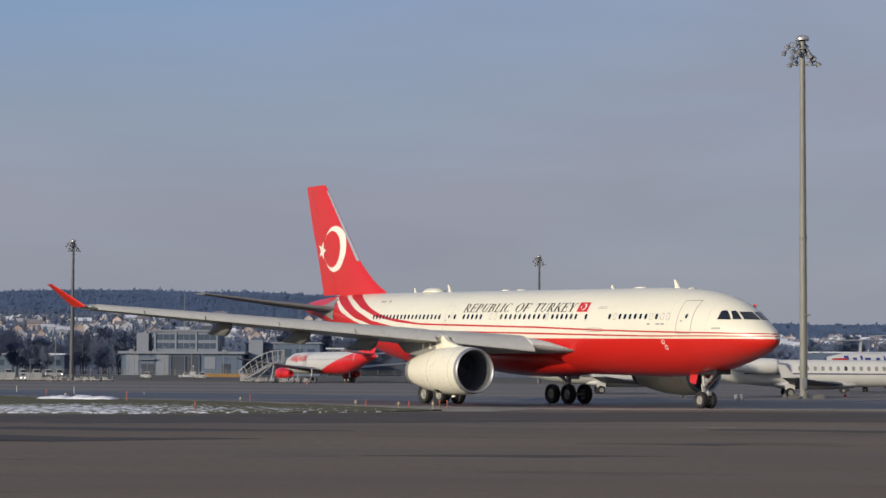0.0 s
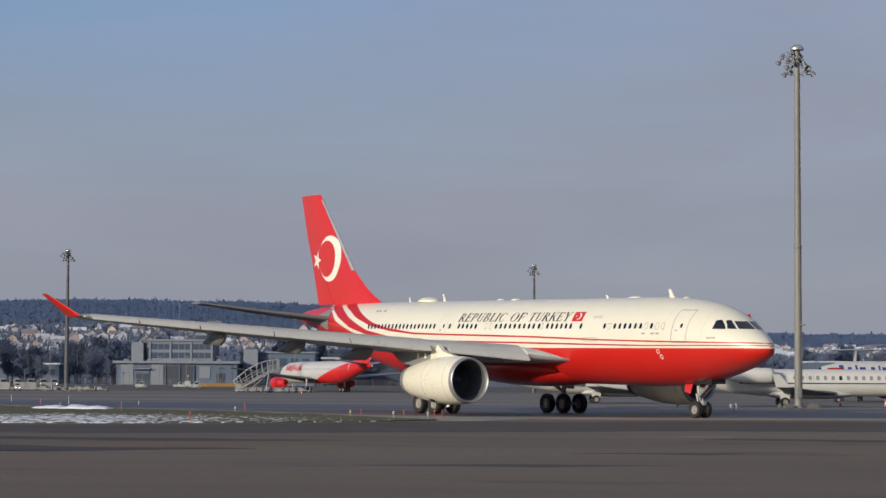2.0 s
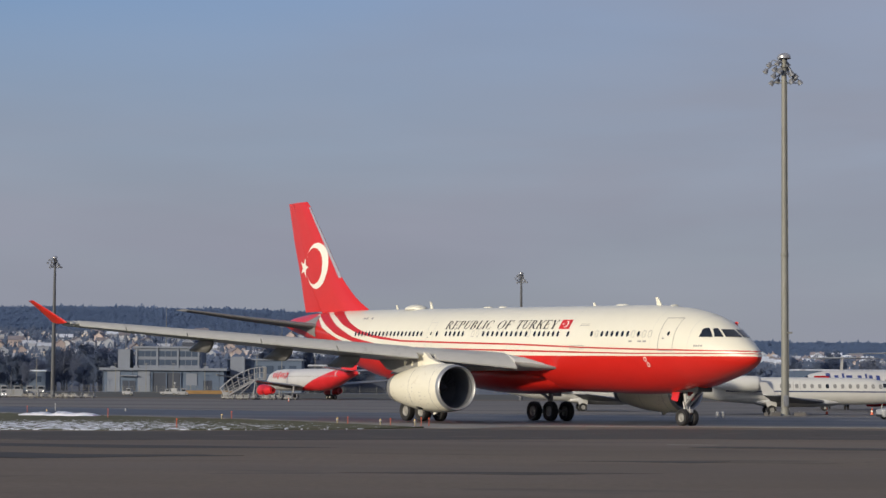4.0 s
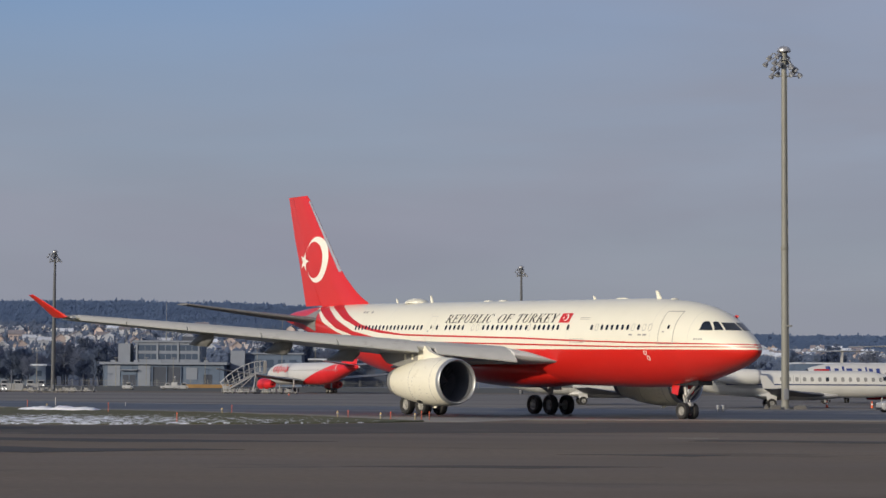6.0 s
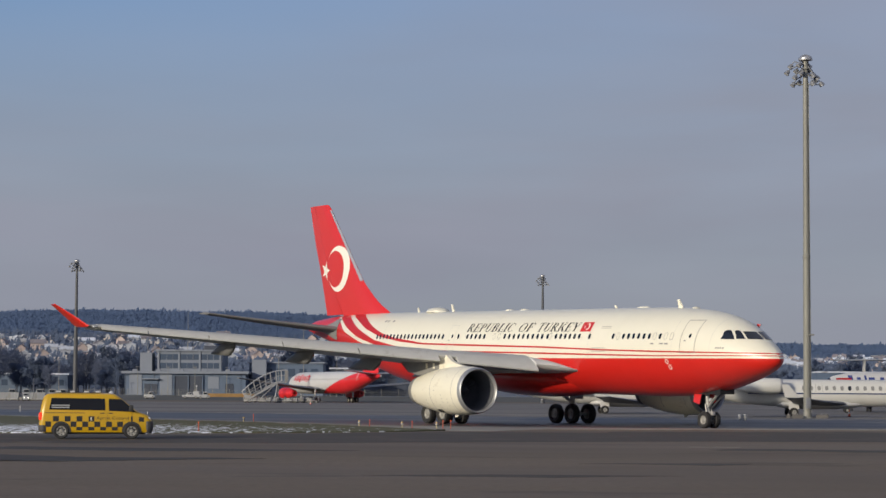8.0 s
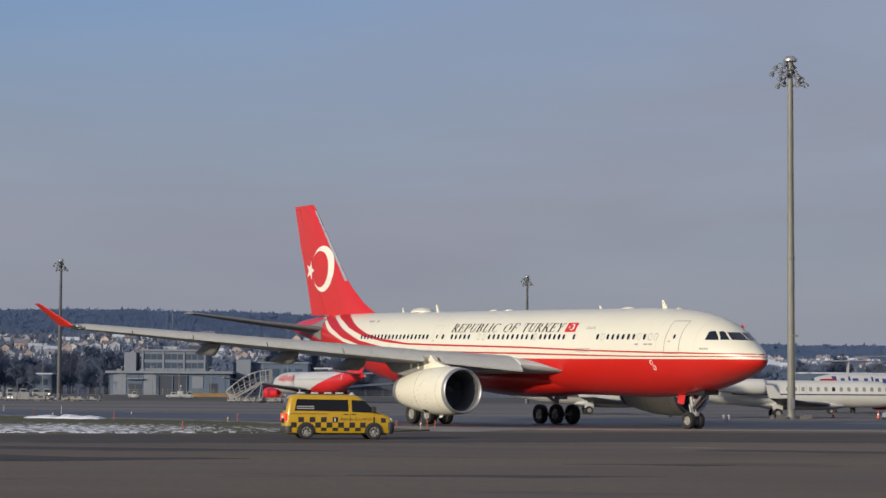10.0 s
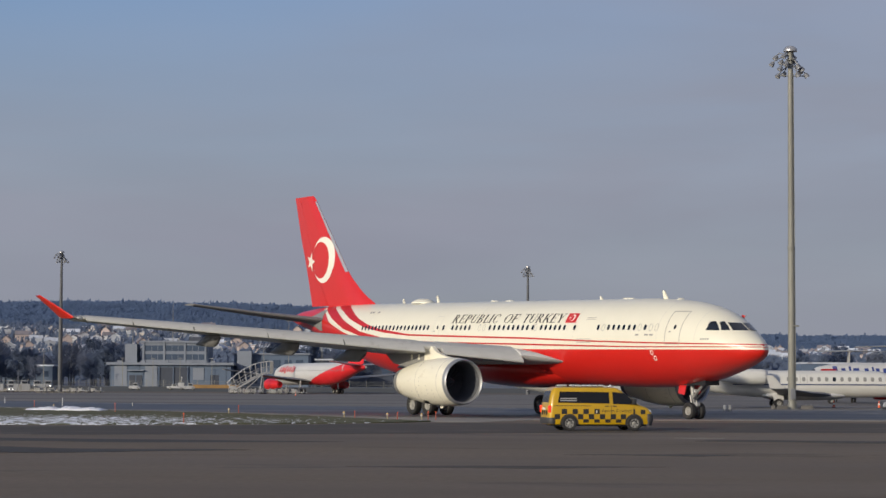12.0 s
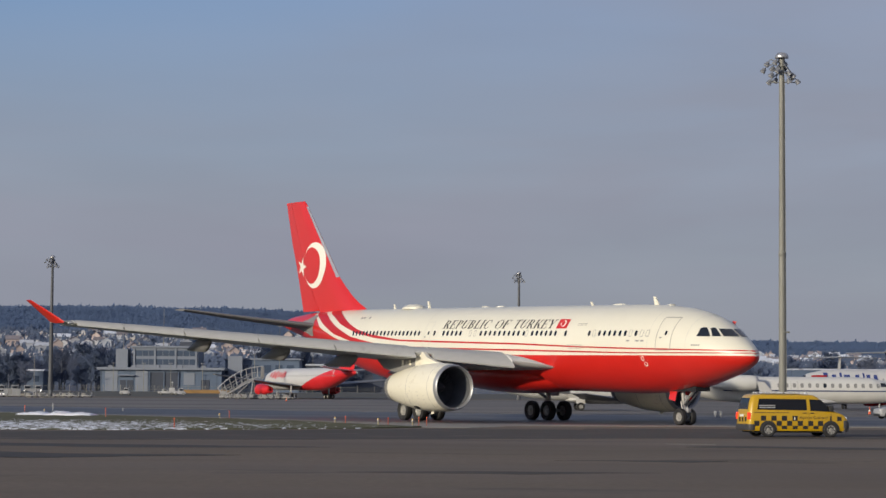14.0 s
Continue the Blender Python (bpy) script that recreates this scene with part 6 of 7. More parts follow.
loaded, bare = build_dolly(True), build_dolly(False)
loaded.matrix_basis = pose(-110.5, 561, 0.0)
bare.matrix_basis = pose(-44.5, 520, 0.0)
for x, y in ((-107.0, 562), (-103.6, 560), (-113.9, 563), (-117.3, 564), (-121, 564), (-100.2, 563)):
    copy_thing(loaded, pose(x, y, ground_z(x, y), 0, 0, 4))
for x, y in ((-97.5, 561), (-93.8, 562), (-90.4, 560), (-41.3, 519), (-38.2, 520), (-35, 518), (-95.5, 558), (-34.2, 522), (-46.2, 517), (-42.6, 516), (-39.6, 523), (-36.4, 515), (-32.6, 519), (-31.4, 516), (-43.5, 525), (-88.0, 556), (-85.5, 560), (-98.8, 556)):
    copy_thing(bare, pose(x, y, ground_z(x, y), 0, 0, -5))


def build_tractor(paint, at, label, lit=False):
    root = thing("baggage_tractor", label, "tractor", at)
    part("body", boxed(-1.5, 1.6, -0.75, 0.75, 0.35, 1.0, bevel=0.08), paint, root)
    part("bonnet", boxed(0.4, 1.55, -0.6, 0.6, 0.98, 1.25, bevel=0.08), paint, root)
    cab = part("cab", boxed(-1.0, 0.45, -0.68, 0.68, 0.98, 2.0, bevel=0.1, taper=(0.12, 0.06)), paint, root)
    part("cab_window", boxed(-0.8, 0.25, -0.70, 0.70, 1.3, 1.82), GLASS, cab)
    part("windscreen", boxed(0.36, 0.40, -0.5, 0.5, 1.3, 1.8), GLASS, cab)
    for x in (-1.0, 1.05):
        for y in (-0.68, 0.68):
            wheel_pair("wheel", root, (x, y, 0.36), 0.36, 0.24)
    for y in (-0.45, 0.45):
        part("headlamp", boxed(1.58, 1.64, y - 0.12, y + 0.12, 0.75, 0.95), GLOW if lit else HEAD_LAMP, root)
    return root


def build_service_van(at, lit):
    root = thing("service_van", "white service van facing the apron" + (", headlamps lit" if lit else ""), "van", at, group="service vans")
    part("body", boxed(-2.4, 2.2, -0.95, 0.95, 0.4, 1.25, bevel=0.12), CONTAINER, root)
    cab = part("upper_body", boxed(-2.35, 1.7, -0.92, 0.92, 1.2, 2.3, bevel=0.15, taper=(0.12, 0.1)), CONTAINER, root)
    part("windscreen", boxed(1.58, 1.70, -0.7, 0.7, 1.4, 2.05, bevel=0.03), GLASS, cab)
    for y in (-0.9, 0.9):
        part("side_window", boxed(-1.8, 1.2, y - 0.03, y + 0.03, 1.45, 2.0), GLASS, cab)
        part("headlamp", boxed(2.12, 2.24, y * 0.72 - 0.16, y * 0.72 + 0.16, 0.75, 1.0, bevel=0.03), GLOW if lit else HEAD_LAMP, root)
        for x in (-1.5, 1.4):
            wheel_pair("wheel", root, (x, y * 0.9, 0.36), 0.36, 0.22)
    part("bumper", boxed(2.1, 2.3, -0.85, 0.85, 0.35, 0.6, bevel=0.05), PLASTIC, root)


for x, lit in ((-118.5, False), (-114.6, True), (-111.0, False), (-107.6, True), (-104.6, True)):
    build_service_van(pose(x, 600, ground_z(x, 600) + 0.6, 0, 0, -82), lit)
tagged(part("kerb_bank", boxed(-125, -98, 596, 605, -0.3, 0.9, bevel=0.2), SHOULDER), "raised grey parking bank behind the dollies", "bank", kind="structure")
build_tractor(STAIR_PAINT, pose(-105.6, 552, 0.0, 0, 0, -75), "pale baggage tractor with lit headlamps", True)
build_tractor(STAIR_PAINT, pose(-84.3, 625, ground_z(-84, 625), 0, 0, 175), "small white baggage tractor on the far apron")


def build_pickup(at):
    root = thing("pickup_truck", "white service pickup truck with a raised mast lamp", "pickup truck", at)
    part("body", boxed(-2.6, 2.5, -0.9, 0.9, 0.45, 1.05, bevel=0.1), STAIR_PAINT, root)
    cab = part("cab", boxed(-0.6, 1.3, -0.85, 0.85, 1.03, 1.75, bevel=0.12, taper=(0.3, 0.08)), STAIR_PAINT, root)
    part("cab_window", boxed(-0.2, 0.85, -0.86, 0.86, 1.2, 1.6), GLASS, cab)
    part("box_body", boxed(-2.5, -0.75, -0.85, 0.85, 1.0, 2.1, bevel=0.05), STAIR_PAINT, root)
    part("lamp_mast", tubed((-1.6, 0, 2.0), (-1.6, 0, 3.6), 0.06, n=8), GEAR, root)
    part("mast_lamp", boxed(-1.8, -1.4, -0.3, 0.3, 3.4, 3.8, bevel=0.05), LAMP, root)
    for x in (-1.6, 1.6):
        for y in (-0.82, 0.82):
            wheel_pair("wheel", root, (x, y, 0.38), 0.38, 0.24)
    for y in (-0.6, 0.6):
        part("headlamp", boxed(2.46, 2.53, y - 0.15, y + 0.15, 0.75, 0.9), HEAD_LAMP, root)


build_pickup(pose(-73.2, 630, ground_z(-73, 630), 0, 0, 176))
build_tractor(STAIR_PAINT, pose(-69.0, 627, ground_z(-69, 627), 0, 0, 182), "low white tractor beside the pickup truck")


def build_car(at):
    """A light hatchback. x ahead."""
    root = thing("hatchback_car", "pale grey hatchback car parked on the apron", "car", at)
    zs = [0.22, 0.35, 0.60, 0.82, 0.95, 1.15, 1.38, 1.47]
    fr = [1.85, 1.95, 1.98, 1.90, 1.15, 0.75, 0.35, 0.10]
    re_ = [-1.90, -1.96, -1.97, -1.95, -1.93, -1.80, -1.58, -1.40]
    wi = [0.80, 0.86, 0.88, 0.87, 0.85, 0.76, 0.66, 0.52]
    loops = []
    for z, f, r, w in zip(zs, fr, re_, wi):
        c = 0.25
        loops.append([(cx + c * math.cos(radians(t0 + 22.5 * k)), cy + c * math.sin(radians(t0 + 22.5 * k)), z) for cx, cy, t0 in ((f - c, w - c, 0), (r + c, w - c, 90), (r + c, -w + c, 180), (f - c, -w + c, 270)) for k in range(5)])
    part("body", rings(bmesh.new(), loops), STAIR_PAINT, root, angle=30)
    for side in (1, -1):
        bm = rings(bmesh.new(), [[(x, side * (lerp(z, zs, wi) + 0.01), z) for z in (0.99, 1.15, 1.34)] for x in (-1.3, -0.6, 0.1, 0.45)], closed=False)
        part("side_window", bm, GLASS, root)
        for x in (-1.2, 1.25):
            wheel_pair("wheel", root, (x, side * 0.80, 0.30), 0.30, 0.2)
        part("headlamp", boxed(1.68, 1.93, side * 0.62 - 0.14, side * 0.62 + 0.14, 0.62, 0.78, bevel=0.04), HEAD_LAMP, root)
        part("mirror", boxed(0.55, 0.7, side * 0.9 - 0.09, side * 0.9 + 0.09, 0.95, 1.1, bevel=0.03), PLASTIC, root)
    bm = rings(bmesh.new(), [[(lerp(z, zs, fr) + 0.012, y, z) for y in (-0.6, 0, 0.6)] for z in (0.98, 1.15, 1.34)], closed=False)
    part("windscreen", bm, GLASS, root)
    part("front_bumper", boxed(1.80, 1.99, -0.7, 0.7, 0.25, 0.45, bevel=0.05), PLASTIC, root)


build_car(pose(39.2, 180.5, 0, 0, 0, 188))


def build_cone(x, y):
    root = thing("traffic_cone", "orange and white traffic cone on the apron", "traffic cone", pose(x, y, 0), group="traffic cones")
    part("base", boxed(-0.2, 0.2, -0.2, 0.2, 0, 0.05, bevel=0.01), PLASTIC, root)
    part("cone", lathed([(0.05, 0.15), (0.3, 0.105), (0.5, 0.07), (0.75, 0.03)], "z", n=16, cap=True), CONE_ORANGE, root)
    part("reflective_band", lathed([(0.32, 0.106), (0.48, 0.078)], "z", n=16), FLAG_WHITE, root)


for x, y in ((41.0, 224), (44.6, 219), (28.6, 252), (-26.6, 430)):
    build_cone(x, y)


def build_bollard(x, y):
    root = thing("bollard", "short white and grey bollard drum on the apron", "bollard", pose(x, y, 0), group="bollard drums")
    part("drum", lathed([(0, 0.14), (0.02, 0.16), (0.5, 0.16), (0.55, 0.13)], "z", n=18, cap=True), CONTAINER, root)
    part("band", lathed([(0.2, 0.164), (0.33, 0.164)], "z", n=18), GEAR, root)


build_bollard(24.15, 181)
build_bollard(24.60, 181.3)


def build_edge_light(x, y):
    root = thing("taxiway_light", "small amber taxiway edge light on a short post", "edge light", pose(x, y, ground_z(x, y)), group="taxiway edge lights")
    part("post", tubed((0, 0, 0), (0, 0, 0.24), 0.04, 0.03, n=10), MARK_YELLOW, root)
    part("collar", lathed([(0.22, 0.05), (0.24, 0.08), (0.28, 0.08), (0.30, 0.06)], "z", n=12, cap=True), GEAR, root)
    part("lens", lathed([(0.29, 0.06), (0.36, 0.055), (0.40, 0.025)], "z", n=12, cap=True), BEACON_ORANGE, root)


for x, y in ((-13.97, 151.7), (-5.39, 135.9), (-2.61, 129.9), (-0.57, 128.4), (-30.2, 176)):
    build_edge_light(x, y)


def build_stake(x, y, tall, paint, label, name="marker_stake"):
    root = thing(name, label, "stake", pose(x, y, ground_z(x, y)), group=label.split()[0] + " marker stakes")
    part("stake", boxed(-0.025, 0.025, -0.025, 0.025, 0, tall, bevel=0.006), paint, root)
    part("stake_cap", boxed(-0.03, 0.03, -0.03, 0.03, tall - 0.06, tall + 0.01, bevel=0.006), CONE_ORANGE if paint is ORANGE else paint, root)


for x, y, tall in ((-12.5, 111.0, 0.55), (-22.0, 153, 0.7), (-31.4, 174, 0.7), (-13.2, 150.5, 0.6), (-4.7, 134.6, 0.45), (-2.0, 128.6, 0.45), (-0.2, 127.6, 0.5), (0.25, 127.5, 0.5)):
    build_stake(x, y, tall, ORANGE, "orange wooden marker stake at the verge edge")
for x, y, tall in ((-44.2, 228, 0.65), (-34.05, 203, 0.75), (-28, 206, 0.3)):
    build_stake(x, y, tall, PALE, "white marker post beside the taxiway", "marker_post")


# ---- airport building ----
def build_terminal():
    root = thing("airport_building", "grey two-tier airport building with office block and dark garage", "building", pose(0, 0, 1.55))
    part("hall", boxed(-102.5, -64, 700, 722, 0, 6.9), CLAD, root, "low grey hall", smooth=False)
    part("hall_roof", boxed(-103.5, -63, 698.8, 723, 6.9, 7.7), CLAD_PALE, root, "pale flat roof edge", smooth=False)
    part("office_block", boxed(-92.5, -71.5, 702, 718, 7.7, 14.0), CLAD, root, "grey office block", smooth=False)
    part("office_roof", boxed(-93.3, -70.8, 701.2, 718.8, 14.0, 14.6), CLAD_PALE, root, smooth=False)
    part("stair_tower", boxed(-98.0, -94.2, 702, 710, 7.7, 13.6), CLAD_PALE, root, "pale stair tower", smooth=False)
    part("roof_plant", boxed(-78, -74, 706, 712, 14.6, 16.0), CLAD_DARK, root, smooth=False)
    for row in range(2):
        z = 8.6 + 2.75 * row
        for i in range(3):
            x = -91.4 + 6.5 * i
            w = part("window", boxed(x, x + 5.8, 701.9, 702.1, z, z + 1.7), PANE_FAR, root, smooth=False)
            part("window_frame", boxed(x - 0.15, x + 5.95, 701.75, 701.98, z - 0.22, z - 0.02), CLAD_PALE, w, smooth=False)
            for k in range(1, 3):
                part("mullion", boxed(x + 1.93 * k - 0.07, x + 1.93 * k + 0.07, 701.8, 701.95, z, z + 1.7), CLAD_PALE, w, smooth=False)
    for z in (7.75, 10.42, 13.18):
        part("spandrel", boxed(-92.3, -71.7, 701.84, 702.0, z, z + 0.72), CLAD_PALE, root, smooth=False)
    for i in range(5):
        part("roof_vent", boxed(-100 + 7.4 * i, -98.6 + 7.4 * i, 699.2, 700.6, 7.7, 8.3), CLAD_PALE, root, smooth=False)
    part("antenna_pole", tubed((-96, 705, 13.6), (-96, 705, 20.5), 0.10, 0.05, n=6), GALV, root)
    part("antenna_pole", tubed((-83.5, 708, 14.6), (-83.5, 708, 27.0), 0.13, 0.05, n=6), GALV, root)
    part("pale_block", boxed(-62.8, -58.2, 709.0, 712.0, 5.6, 11.6), CLAD_PALE, root, smooth=False)
    for i in range(9):
        part("wall_joint", boxed(-102.3 + 4.6 * i, -102.2 + 4.6 * i, 699.9, 700.0, 0.2, 6.8), CLAD_DARK, root, smooth=False)
    for i in range(4):
        part("pillar", boxed(-92.4 + 6.6 * i, -91.8 + 6.6 * i, 701.6, 702, 7.7, 14.0), CLAD_PALE, root, smooth=False)
    part("pale_wall", boxed(-101.0, -97.0, 699.8, 700.0, 0.2, 6.6), CLAD_PALE, root, smooth=False)
    part("pale_wall", boxed(-91.3, -87.4, 699.8, 700.0, 0.2, 6.6), CLAD_PALE, root, smooth=False)
    part("pale_wall", boxed(-76.0, -72.5, 699.8, 700.0, 2.2, 6.0), CLAD_PALE, root, smooth=False)
    # flat dark panel paints the shade inside the open garage
    part("garage_opening", boxed(-86.8, -77.6, 699.85, 700.05, 0.1, 6.2), CLAD_DARK, root, "dark panel for the shaded garage bay", smooth=False)
    for i in range(3):
        part("garage_post", boxed(-86.9 + 4.55 * i, -86.6 + 4.55 * i, 699.5, 699.86, 0, 6.4), CLAD, root, smooth=False)
    door = part("roller_door", boxed(-96.4, -91.9, 699.85, 700.05, 0.1, 5.0), CLAD, root, smooth=False)
    for i in range(2):
        part("door_panel", boxed(-96.2 + 2.2 * i, -94.3 + 2.2 * i, 699.75, 699.9, 0.3, 3.6), CLAD_DARK, door, smooth=False)
    part("canopy", boxed(-97, -91.5, 698.5, 700, 5.0, 5.3), CLAD_PALE, root, smooth=False)
    part("small_door", boxed(-70.5, -67.8, 699.85, 700.05, 0.1, 3.8), CLAD_DARK, root, smooth=False)
    part("annex", boxed(-64, -40, 712, 728, 0, 10.5), CLAD, root, "grey annex", smooth=False)
    for i in range(6):
        part("annex_window", boxed(-62.5 + 3.7 * i, -60.2 + 3.7 * i, 711.85, 712.05, 6.2, 8.8), PANE_FAR, root, smooth=False)
        part("annex_window", boxed(-62.5 + 3.7 * i, -60.2 + 3.7 * i, 711.85, 712.05, 1.2, 3.8), PANE_FAR, root, smooth=False)
    part("annex_roof", boxed(-64.6, -39.4, 711.3, 728.6, 10.5, 11.0), CLAD_PALE, root, smooth=False)


build_terminal()


def build_lamp_post(x, y, tall):
    root = thing("lamp_post", "thin grey lamp post before the airport hall", "lamp post", pose(x, y, ground_z(x, y)), group="lamp posts")
    part("pole", tubed((0, 0, -0.2), (0, 0, tall), 0.11, 0.07, n=8), GALV, root)
    part("lamp_head", boxed(-0.7, 0.7, -0.15, 0.15, tall - 0.1, tall + 0.1, bevel=0.04), LAMP_BODY, root)


for x, y, tall in ((-97.0, 690, 9), (-87.5, 690, 9), (-79.0, 690, 9), (-69, 690, 9), (-52, 680, 12), (-45.5, 698, 21), (-34, 680, 14), (-120, 680, 11)):
    build_lamp_post(x, y, tall)


def build_shed(x, y, w, d, tall, paint, label):
    root = thing("service_building", label, "building", pose(x, y, ground_z(x, y)))
    part("masonry", boxed(-w / 2, w / 2, -d / 2, d / 2, -0.5, tall), paint, root, smooth=False)
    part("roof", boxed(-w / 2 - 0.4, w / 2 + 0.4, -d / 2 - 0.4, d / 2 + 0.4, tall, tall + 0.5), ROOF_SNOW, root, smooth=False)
    n = max(2, int(w / 4.5))
    for i in range(n):
        cx = -w / 2 + w * (i + 0.5) / n
        part("window", boxed(cx - 1.1, cx + 1.1, -d / 2 - 0.05, -d / 2 + 0.1, tall * 0.45, tall * 0.75), PANE_FAR, root, smooth=False)


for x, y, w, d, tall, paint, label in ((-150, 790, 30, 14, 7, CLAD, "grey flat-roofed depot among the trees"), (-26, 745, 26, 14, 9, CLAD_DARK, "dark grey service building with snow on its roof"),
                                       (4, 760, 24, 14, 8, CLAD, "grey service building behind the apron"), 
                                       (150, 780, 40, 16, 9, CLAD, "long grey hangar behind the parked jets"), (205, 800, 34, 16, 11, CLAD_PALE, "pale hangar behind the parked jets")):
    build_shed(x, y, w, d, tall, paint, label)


def build_fence():
    root = thing("perimeter_fence", "thin grey wire fence along the far apron edge", "fence")
    for i in range(40):
        x = -150 + 5.2 * i
        part("post", boxed(x - 0.06, x + 0.06, 676 - 0.06, 676 + 0.06, ground_z(x, 676) - 0.1, ground_z(x, 676) + 2.4), GALV, root, smooth=False)
    for k in range(5):
        part("wire", boxed(-150, 53, 675.98, 676.02, 1.2 + 0.5 * k, 1.25 + 0.5 * k), GALV, root, smooth=False)


build_fence()
tagged(part("dry_grass_strip", boxed(-72, -58, 662, 668, 0.9, 2.2, bevel=0.3), surface("dry_reeds", (0.28, 0.17, 0.07), 0.95, vary=0.3, grain=0.6)), "ochre strip of dry grass before the buildings", "grass", kind="stuff")


# ---- houses on the slope ----
def build_house(kind):
    rnd = random.Random(40 + kind)
    wall = WALLS[kind % len(WALLS)]
    roof = ROOF_SNOW if kind % 3 else TILE
    root = thing("house", "rendered hillside block with a flat snowy roof" if kind % 2 else "rendered hillside house with a snow-dusted pitched roof" if kind % 3 else "rendered hillside house with a brown tiled roof", "house", group="houses on the slope")
    w, d, tall, rise = rnd.uniform(9, 16), rnd.uniform(8, 11), rnd.uniform(5, 8.5), rnd.uniform(2.2, 3.8)
    if kind % 2:
        w, tall = w * 1.35, tall * 0.72
        part("masonry", boxed(-w / 2, w / 2, -d / 2, d / 2, -6, tall), wall, root, smooth=False)
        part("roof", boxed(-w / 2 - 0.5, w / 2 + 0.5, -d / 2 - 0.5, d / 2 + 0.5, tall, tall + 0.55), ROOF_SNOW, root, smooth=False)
        part("balcony", boxed(-w * 0.4, w * 0.25, -d / 2 - 1.3, -d / 2 - 0.02, tall - 2.9, tall - 1.9), wall, root, smooth=False)
        part("roof_hut", boxed(w * 0.1, w * 0.1 + 3.0, -1.5, 1.5, tall + 0.55, tall + 2.2), wall, root, smooth=False)
    else:
        bm = bmesh.new()
        plate(bm, [(-w / 2, -d / 2, -6), (-w / 2, d / 2, -6), (-w / 2, d / 2, tall), (-w / 2, 0, tall + rise), (-w / 2, -d / 2, tall)], (w, 0, 0))
        part("masonry", bm, wall, root, smooth=False)
        for s in (1, -1):
            bm = bmesh.new()
            plate(bm, [(-w / 2 - 0.6, s * (d / 2 + 0.7), tall - 0.45), (-w / 2 - 0.6, 0, tall + rise + 0.12), (-w / 2 - 0.6, 0, tall + rise + 0.42), (-w / 2 - 0.6, s * (d / 2 + 0.7), tall - 0.15)], (w + 1.2, 0, 0))
            part("roof", bm, roof, root, smooth=False)
        part("chimney", boxed(w * 0.2, w * 0.2 + 0.8, -0.4, 0.4, tall + rise - 0.8, tall + rise + 1.3), wall, root, smooth=False)
    n = 3
    for row in range(1, 2):
        for i in range(n):
            x = -w / 2 + w * (i + 0.5) / n
            part("window", boxed(x - 0.6, x + 0.6, -d / 2 - 0.06, -d / 2 + 0.1, 0.9 + 2.8 * row, 2.3 + 2.8 * row), PANE_FAR, root, smooth=False)
    return root


rnd = random.Random(7)
kinds = [build_house(i) for i in range(8)]
spots = []
tries = 0
while len(spots) < 300 and tries < 12000:
    tries += 1
    y = rnd.uniform(1780, 2560)
    az = rnd.choice((rnd.uniform(-0.235, -0.03), rnd.uniform(-0.235, -0.03), rnd.uniform(0.13, 0.235)))
    x = az * y
    if all((x - p) ** 2 + ((y - q) * 0.45) ** 2 > 15 ** 2 for p, q in spots):
        spots.append((x, y))
for i, (x, y) in enumerate(spots):
    m = pose(x, y, ground_z(x, y), 0, 0, rnd.choice((0, 90)) + rnd.uniform(-25, 25))
    if i < 8:
        kinds[i].matrix_basis = m
    else:
        copy_thing(kinds[rnd.randrange(8)], m)


# ---- trees ----
def build_tree(kind):
    """A broad winter tree: trunk, limbs and a crown of many small twiggy tufts."""
    rnd = random.Random(90 + kind)
    evergreen = kind % 2 == 0
    root = thing("tree", "dark evergreen tree with an uneven crown" if evergreen else "bare winter tree with a twiggy crown, blue-grey from painted haze", "tree", group="trees before the hill")
    tall = 11.0
    bm = bmesh.new()
    tube(bm, (0, 0, -0.5), (0.1, 0.1, tall * 0.45), 0.32, 0.2, n=8)
    tube(bm, (0.1, 0.1, tall * 0.45), (0, 0, tall * 0.9), 0.2, 0.04, n=8)
    tips = []
    for i in range(22):
        h = tall * (0.25 + 0.6 * i / 22)
        a = rnd.uniform(0, 6.28)
        r = (2.6 + rnd.uniform(-0.6, 1.0)) * math.sqrt(max(0.1, 1 - ((h / tall - 0.5) / 0.55) ** 2))
        tip = (r * math.cos(a), r * math.sin(a), h + r * 0.55)
        tube(bm, (0, 0, h), tip, 0.09, 0.02, n=5)
        tips.append((Vector((0, 0, h)), Vector(tip)))
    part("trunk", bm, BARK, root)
    centres, sizes = [], []
    for _ in range(2600 if evergreen else 1700):
        a, b = rnd.choice(tips)
        c = a.lerp(b, rnd.uniform(0.35, 1.12)) + Vector((rnd.gauss(0, 0.55), rnd.gauss(0, 0.55), rnd.gauss(0, 0.5)))
        centres.append(tuple(c))
        sizes.append(rnd.uniform(0.12, 0.40) * (1.0 if evergreen else 0.7))
    verts, faces = tufts(np.array(centres), np.array(sizes), np.random.default_rng(kind))
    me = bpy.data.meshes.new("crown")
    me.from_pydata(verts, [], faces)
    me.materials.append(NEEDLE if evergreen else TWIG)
    part_from("crown", me, root)
    return root


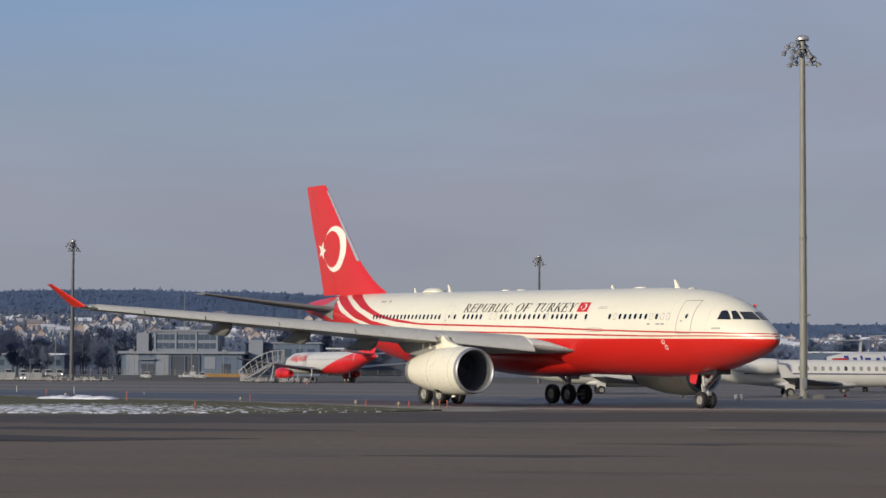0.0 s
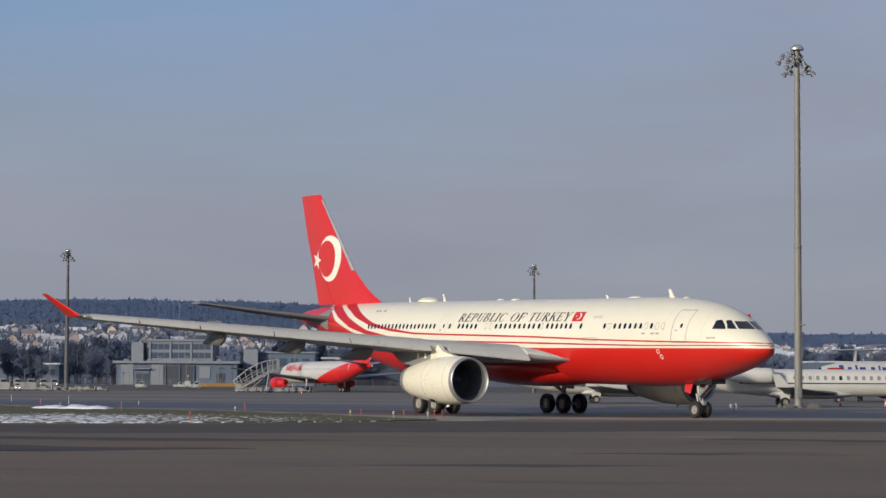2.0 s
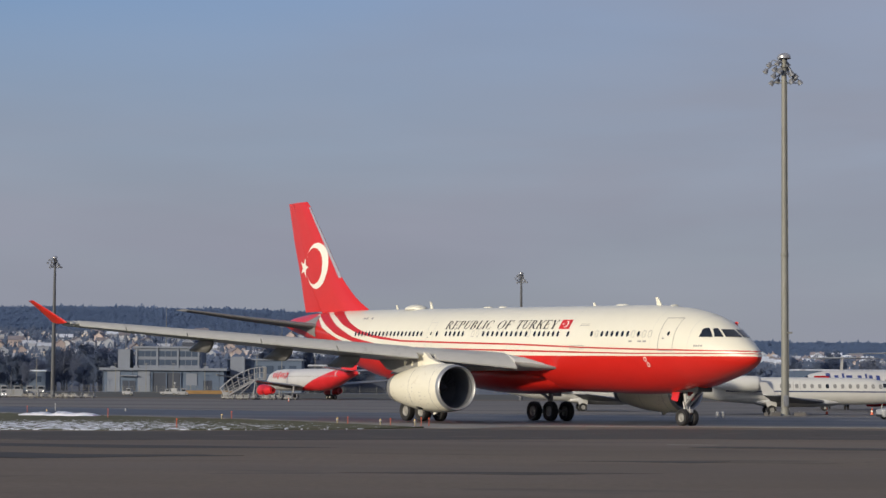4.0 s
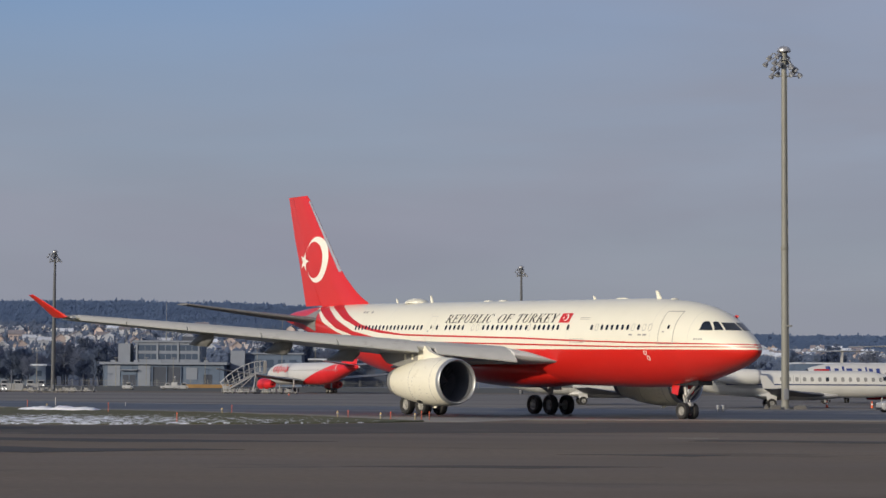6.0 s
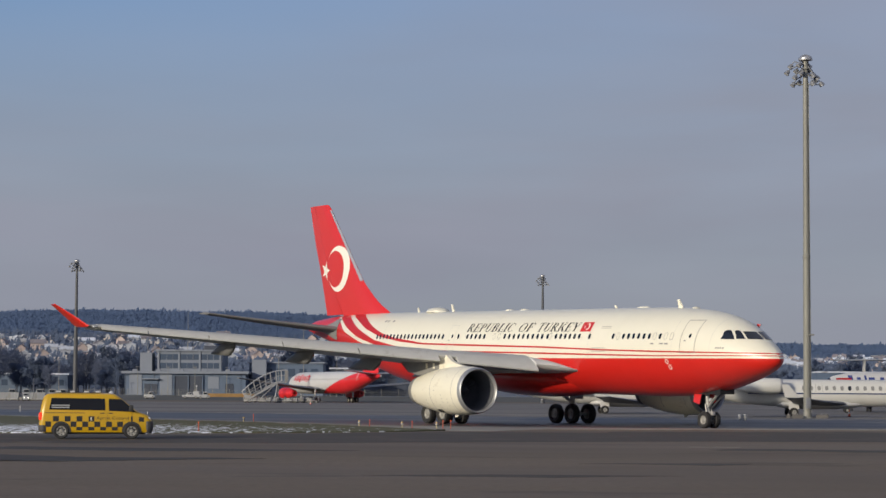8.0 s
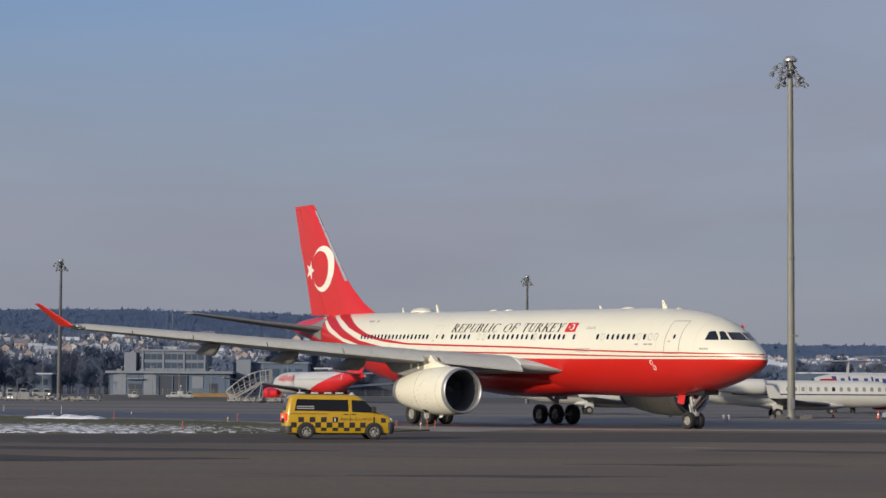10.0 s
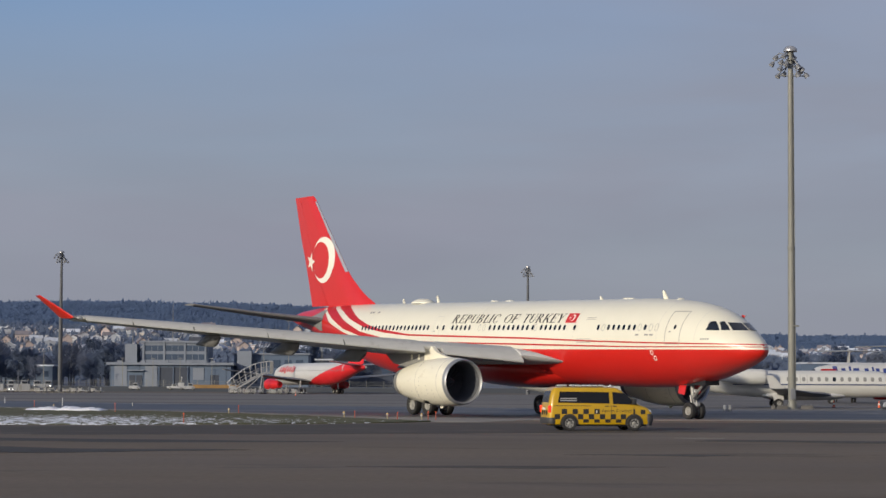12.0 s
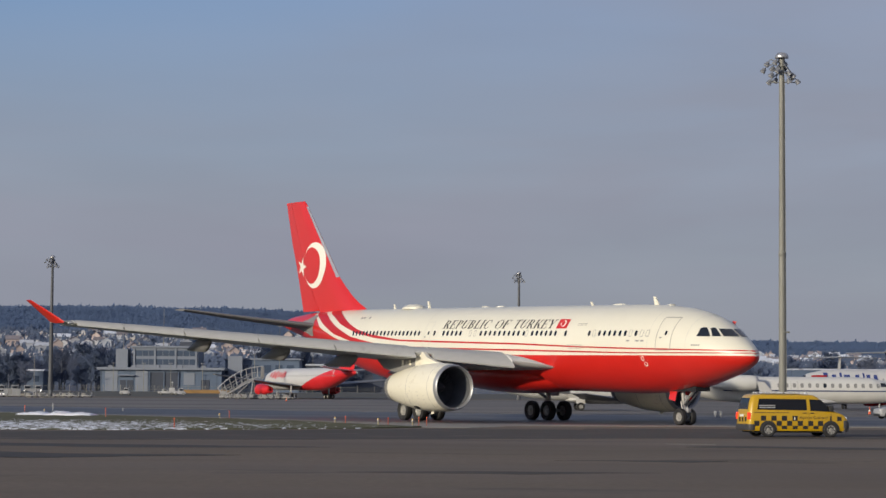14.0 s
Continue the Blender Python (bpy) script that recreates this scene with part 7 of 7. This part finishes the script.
tree_kinds = [build_tree(i) for i in range(4)]
places = []
rnd = random.Random(21)
for i in range(64):
    places.append((rnd.uniform(-178, -103), rnd.uniform(735, 860)))
for i in range(26):
    places.append((rnd.uniform(-62, -10), rnd.uniform(735, 860)))
for i in range(24):
    places.append((rnd.uniform(105, 220), rnd.uniform(820, 960)))
for i, (x, y) in enumerate(places):
    k = rnd.uniform(0.75, 1.5)
    m = pose(x, y, ground_z(x, y), 0, 0, rnd.uniform(0, 360))
    ob = tree_kinds[i] if i < 4 else copy_thing(tree_kinds[rnd.randrange(4)], m)
    ob.matrix_basis = m @ Matrix.Diagonal((k, k, k * rnd.uniform(0.85, 1.15), 1))


def build_woods(name, count, y0, y1, spread, label, material, seed, tall, wide_of=(0.2, 0.36)):
    """Countless far trees, each a tapering stack of foliage tufts."""
    rnd = random.Random(seed)
    rng = np.random.default_rng(seed)
    centres, sizes = [], []
    for _ in range(count):
        y = y0 + (y1 - y0) * rnd.random()
        x = rnd.uniform(spread[0], spread[1]) * y
        z = ground_z(x, y)
        h = rnd.uniform(*tall) * (1.0 + 0.35 * noise.noise((x / 60, y / 160, seed)) + (0.3 if rnd.random() < 0.08 else 0.0))
        h *= lerp(y, [2600, 2700, 3500, 3900], [1.0, 0.5, 0.6, 1.1])     # a low even canopy on the slope, taller along the crest
        r = h * rnd.uniform(*wide_of)
        for k in range(11):
            u = (k + 0.5) / 11
            wide = r * (1.05 - u) * (0.55 + 0.45 * rnd.random())
            t = rnd.uniform(0, 6.28)
            centres.append((x + 0.75 * wide * math.cos(t), y + 0.75 * wide * math.sin(t), z + h * (0.08 + 0.86 * u)))
            sizes.append(0.13 * h + 0.45 * wide)
    verts, faces = tufts(np.array(centres), np.array(sizes), rng)
    me = bpy.data.meshes.new(name)
    me.from_pydata(verts, [], faces)
    me.materials.append(material)
    tagged(new(name, me), label, "woods", kind="stuff")


# the ridge looks blue only through the haze painted into WOOD_FAR
build_woods("ridge_forest", 30000, 2700, 3990, (-0.26, 0.26), "conifer forest covering the ridge, its colour blued for haze", WOOD_FAR, 3, (6, 11), (0.45, 0.9))
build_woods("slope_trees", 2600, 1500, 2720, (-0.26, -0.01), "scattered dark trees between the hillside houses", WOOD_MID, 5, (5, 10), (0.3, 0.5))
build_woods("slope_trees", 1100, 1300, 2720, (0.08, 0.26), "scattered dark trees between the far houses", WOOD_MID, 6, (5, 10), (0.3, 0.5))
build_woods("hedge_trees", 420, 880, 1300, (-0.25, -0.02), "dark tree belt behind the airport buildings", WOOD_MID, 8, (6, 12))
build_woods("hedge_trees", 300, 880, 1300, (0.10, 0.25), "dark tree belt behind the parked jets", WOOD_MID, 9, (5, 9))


def motions():
    """The yellow van drives past, its wheels turning; all else stands."""
    walk(van, [(t, van_pose(x)) for t, x in VAN_LINE])
    times, places = [r[0] for r in VAN_LINE], [r[1] for r in VAN_LINE]
    for wheel in van_wheels:
        x, y, z = wheel.location
        rows = []
        for i in range(211):
            t = i / 15
            rows.append((t, pose(x, y, z, 0, math.degrees((lerp(t, times, places) + 43.5) / 0.335), 0)))
        walk(wheel, rows)


motions()
